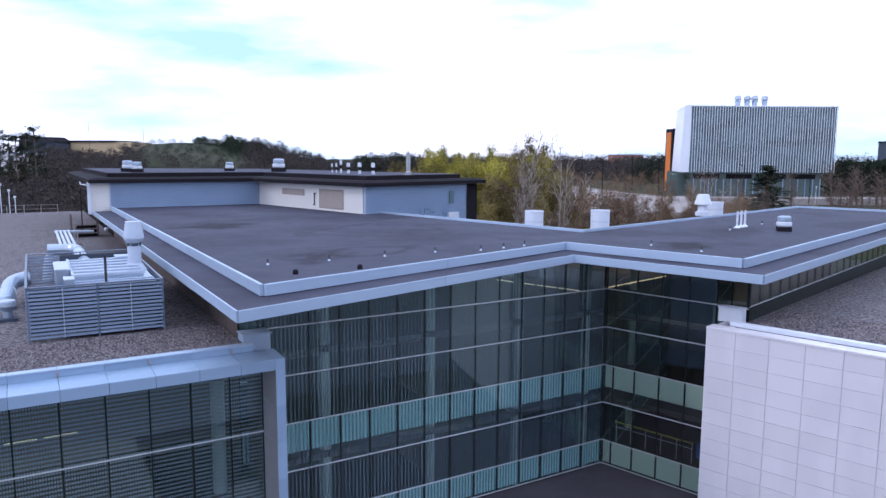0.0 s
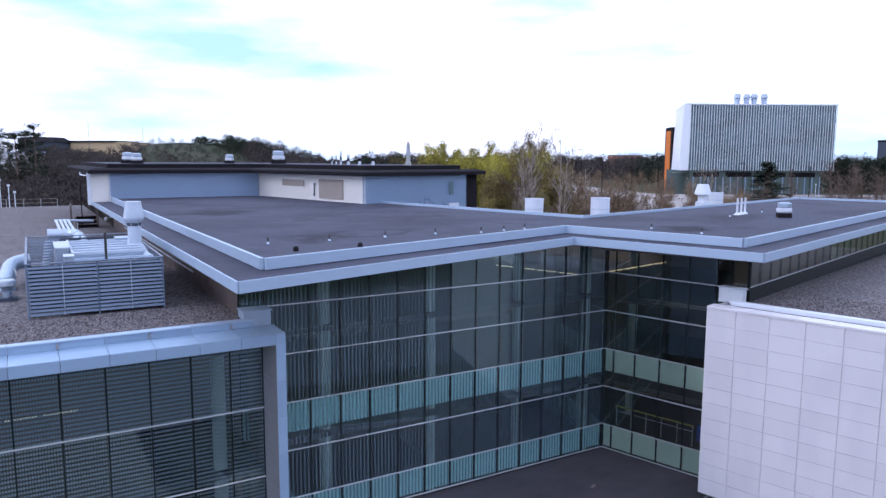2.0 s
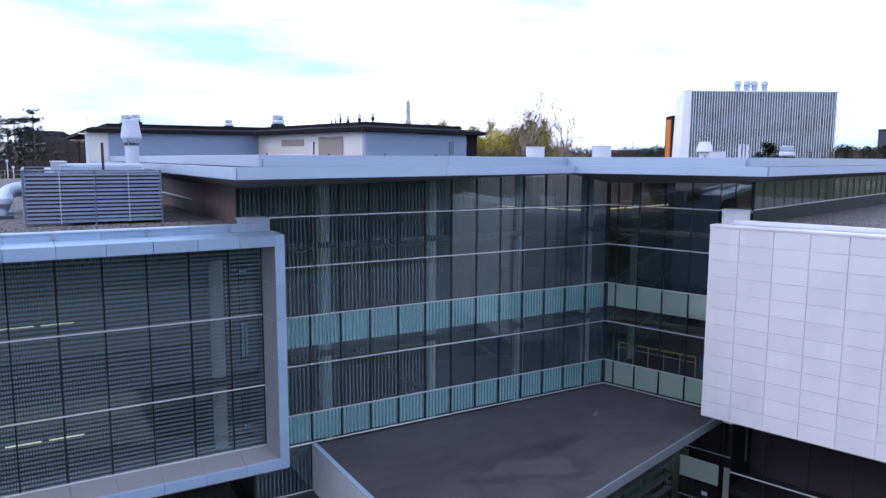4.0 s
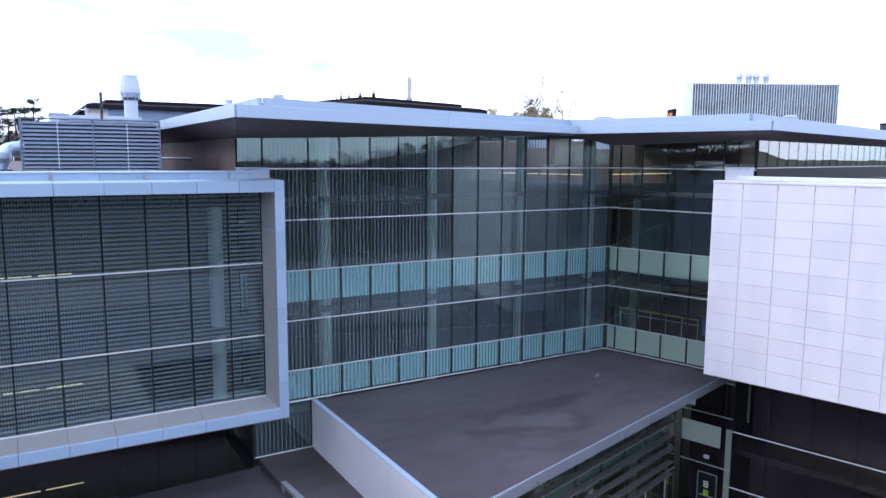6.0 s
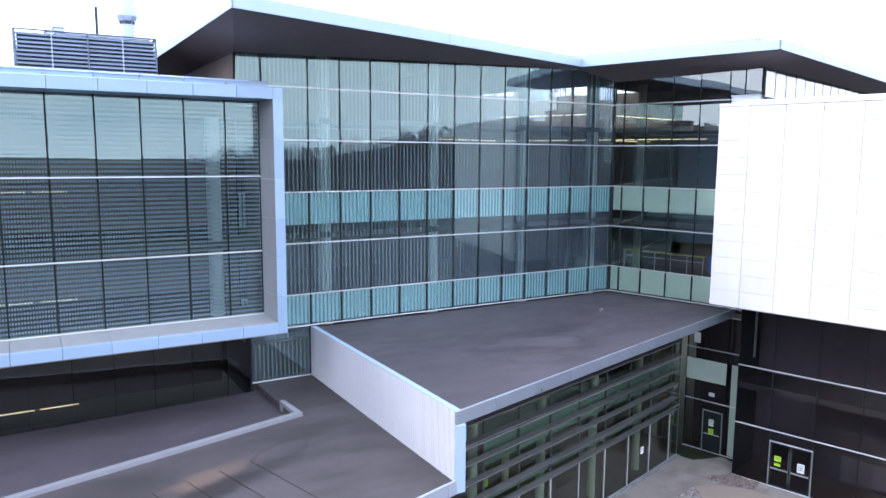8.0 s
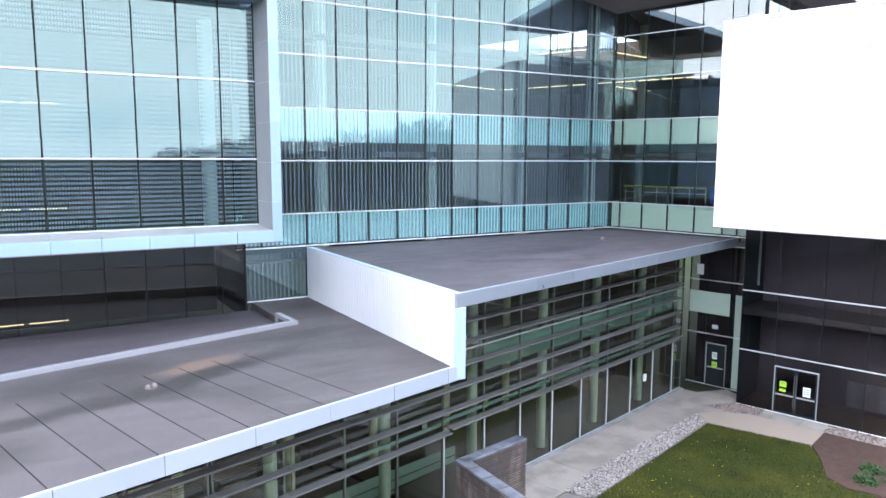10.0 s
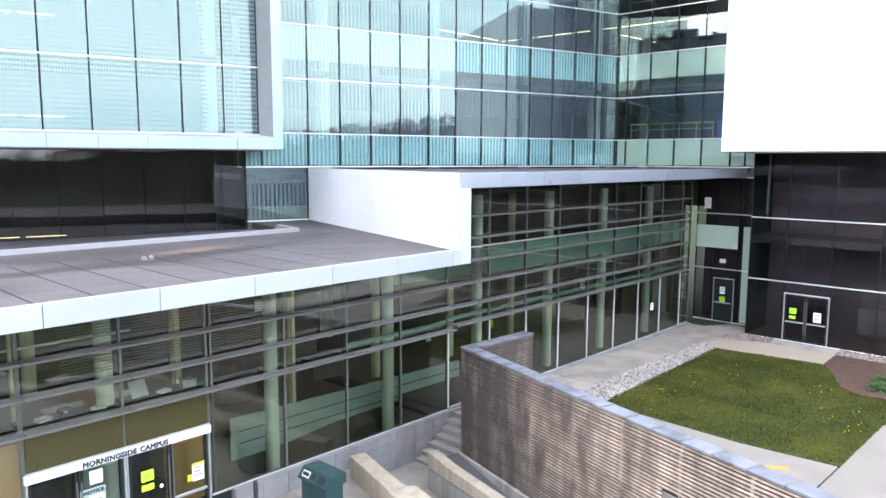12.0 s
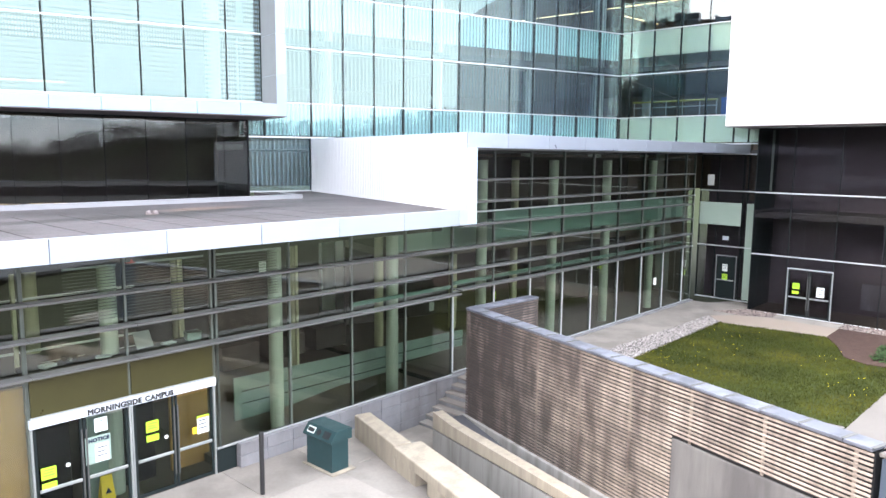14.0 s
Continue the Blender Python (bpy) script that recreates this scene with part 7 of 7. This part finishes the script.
for k, h in ((0.122, 23.5), (0.127, 27.0), (0.132, 25.0), (0.159, 26.0), (0.146, 18.5)):
    tree("bare", afar(k, 92), h, "bare trees", wide=0.58, seed=1)
for i in range(22):
    k = 0.17 + 0.25 * i / 21
    tree("haze", afar(k, rng.uniform(110, 160)), rng.uniform(6, 10), "brown scrub", wide=1.1)
for i in range(20):
    k = 0.18 + 0.45 * i / 19
    tree("bare", afar(k, rng.uniform(115, 185)), rng.uniform(9, 14), "bare trees", wide=1.0)
tree("fir", afar(0.452, 150), 15.5, "conifers", wide=2.4)
for i in range(8):
    tree("bare", afar(0.545 + 0.012 * i, rng.uniform(150, 190)), rng.uniform(11, 15), "bare trees", wide=1.25, seed=2 + i % 2)
# dark pines to the left
for i in range(9):
    k = -0.665 + 0.100 * i / 8
    tree("pine", afar(k, rng.uniform(185, 215)), rng.uniform(18.5, 21.0), "conifers", wide=1.0)


def brush_wood(name, label, spots, mat, seed, domed=False, thin=1.0):
    """A wood seen from afar: ragged crowns of many small twigs, dense to the ground, in one mesh."""
    r = np.random.default_rng(seed)
    vs = []
    for x, y, z, h, n in spots:
        t = r.random(n) ** 0.8
        rad = h * 0.42 * np.sqrt(r.random(n)) * (1.0 - 0.75 * t ** 2.5)
        if domed:
            rad = h * 0.55 * np.sqrt(r.random(n)) * np.sqrt(np.clip(1.0 - (1.5 * t - 0.5) ** 2, 0.02, 1.0))
        a = r.random(n) * 6.283
        c = np.stack([x + rad * np.cos(a), y + rad * np.sin(a), z + t * h * r.uniform(0.85, 1.08, n)], 1)
        d = r.normal(size=(n, 3))
        d[:, 2] = np.abs(d[:, 2]) + 0.6
        d *= (0.055 * min(h, 11) / np.linalg.norm(d, axis=1))[:, None]
        e = np.cross(d, r.normal(size=(n, 3)))
        e *= (0.017 * thin * min(h, 11) / np.linalg.norm(e, axis=1))[:, None]
        vs.append(np.stack([c - d, c + e, c + d, c - e], 1).reshape(-1, 3))
    v = np.concatenate(vs)
    return tagged(new(name, from_lists(name, v.tolist(), np.arange(len(v)).reshape(-1, 4).tolist(), mat)), label, "woodland", kind="stuff")


def belt(k0, k1, d0, d1, n, h0, h1, quads):
    out = []
    for i in range(n):
        p = afar(k0 + (k1 - k0) * (i + rng.random()) / n, rng.uniform(d0, d1))
        out.append((p[0], p[1], height(*p) - 0.5, rng.uniform(h0, h1), quads))
    return out


brush_wood("brown_wood", "brown leafless wood along the hillside", belt(-0.68, -0.46, 118, 215, 130, 6, 9.5, 420) + belt(-0.58, -0.2, 160, 240, 120, 5, 8, 420) + belt(-0.57, -0.42, 240, 340, 90, 6, 9.5, 360) + belt(-0.42, -0.26, 230, 310, 100, 3, 5.5, 300), M_FARWOOD, 3, True)
brush_wood("far_wood", "grey-brown line of distant trees", belt(-0.27, -0.12, 300, 420, 90, 6.5, 10, 420) + belt(-0.12, 0.1, 300, 460, 90, 10, 14, 420) + belt(0.1, 0.36, 330, 480, 80, 9, 13, 420) + belt(0.15, 0.62, 430, 620, 90, 12, 16, 260), M_FARWOOD, 4, True)
brush_wood("dark_wood", "dark evergreen trees on the distant rise", belt(-0.345, -0.285, 375, 410, 40, 2, 4, 420) + belt(-0.30, -0.24, 360, 400, 50, 4.5, 7.5, 420) + belt(-0.34, -0.325, 400, 405, 5, 3.5, 5, 500) + belt(-0.42, -0.25, 320, 390, 160, 1.5, 3, 200) + belt(-0.115, -0.085, 300, 330, 7, 11, 14, 520) + belt(-0.075, -0.045, 300, 330, 7, 11, 14, 520) + belt(0.27, 0.31, 330, 350, 6, 12, 14, 420) + belt(0.55, 0.66, 240, 262, 34, 9, 12.5, 700), M_FIR, 5, True)
brush_wood("roadside_scrub", "warm brown leafless scrub by the road", belt(0.0, 0.20, 92, 150, 60, 6, 10, 700) + belt(0.2, 0.42, 98, 175, 80, 4, 7.5, 520) + belt(0.19, 0.27, 120, 170, 24, 6, 9, 420) + belt(0.14, 0.32, 180, 330, 90, 3, 7, 260), M_SCRUB, 6, False, 0.5)
# wooded rise behind the way in, which the glass mirrors
back = []
for i in range(900):
    x = -110 + 420 * (i + rng.random()) / 900
    y = -rng.uniform(78, 150) if i % 2 else -rng.uniform(150, 200)
    h = rng.uniform(4.5, 7.0)
    back.append((x, y, height(x, y) - 0.5, h, 240))
# unseen tall trees added at the left, keeping bright sky out of the dark glass
for i in range(90):
    y = -60 + 150 * (i + rng.random()) / 90
    x = -rng.uniform(75, 105)
    back.append((x, y, height(x, y) - 0.5, rng.uniform(18, 24), 2600))
brush_wood("mirrored_wood", "dark leafless wood behind the drive, with unseen trees added at the left", back, M_FARWOOD, 8, True)
drive = tagged(new("drive", mesh_of("drive", prism([(-60, -16), (70, -16), (80, -68), (-60, -68)], -0.95, -0.72), M_DRIVE)), "worn grey drive behind the plaza", "road", kind="structure")
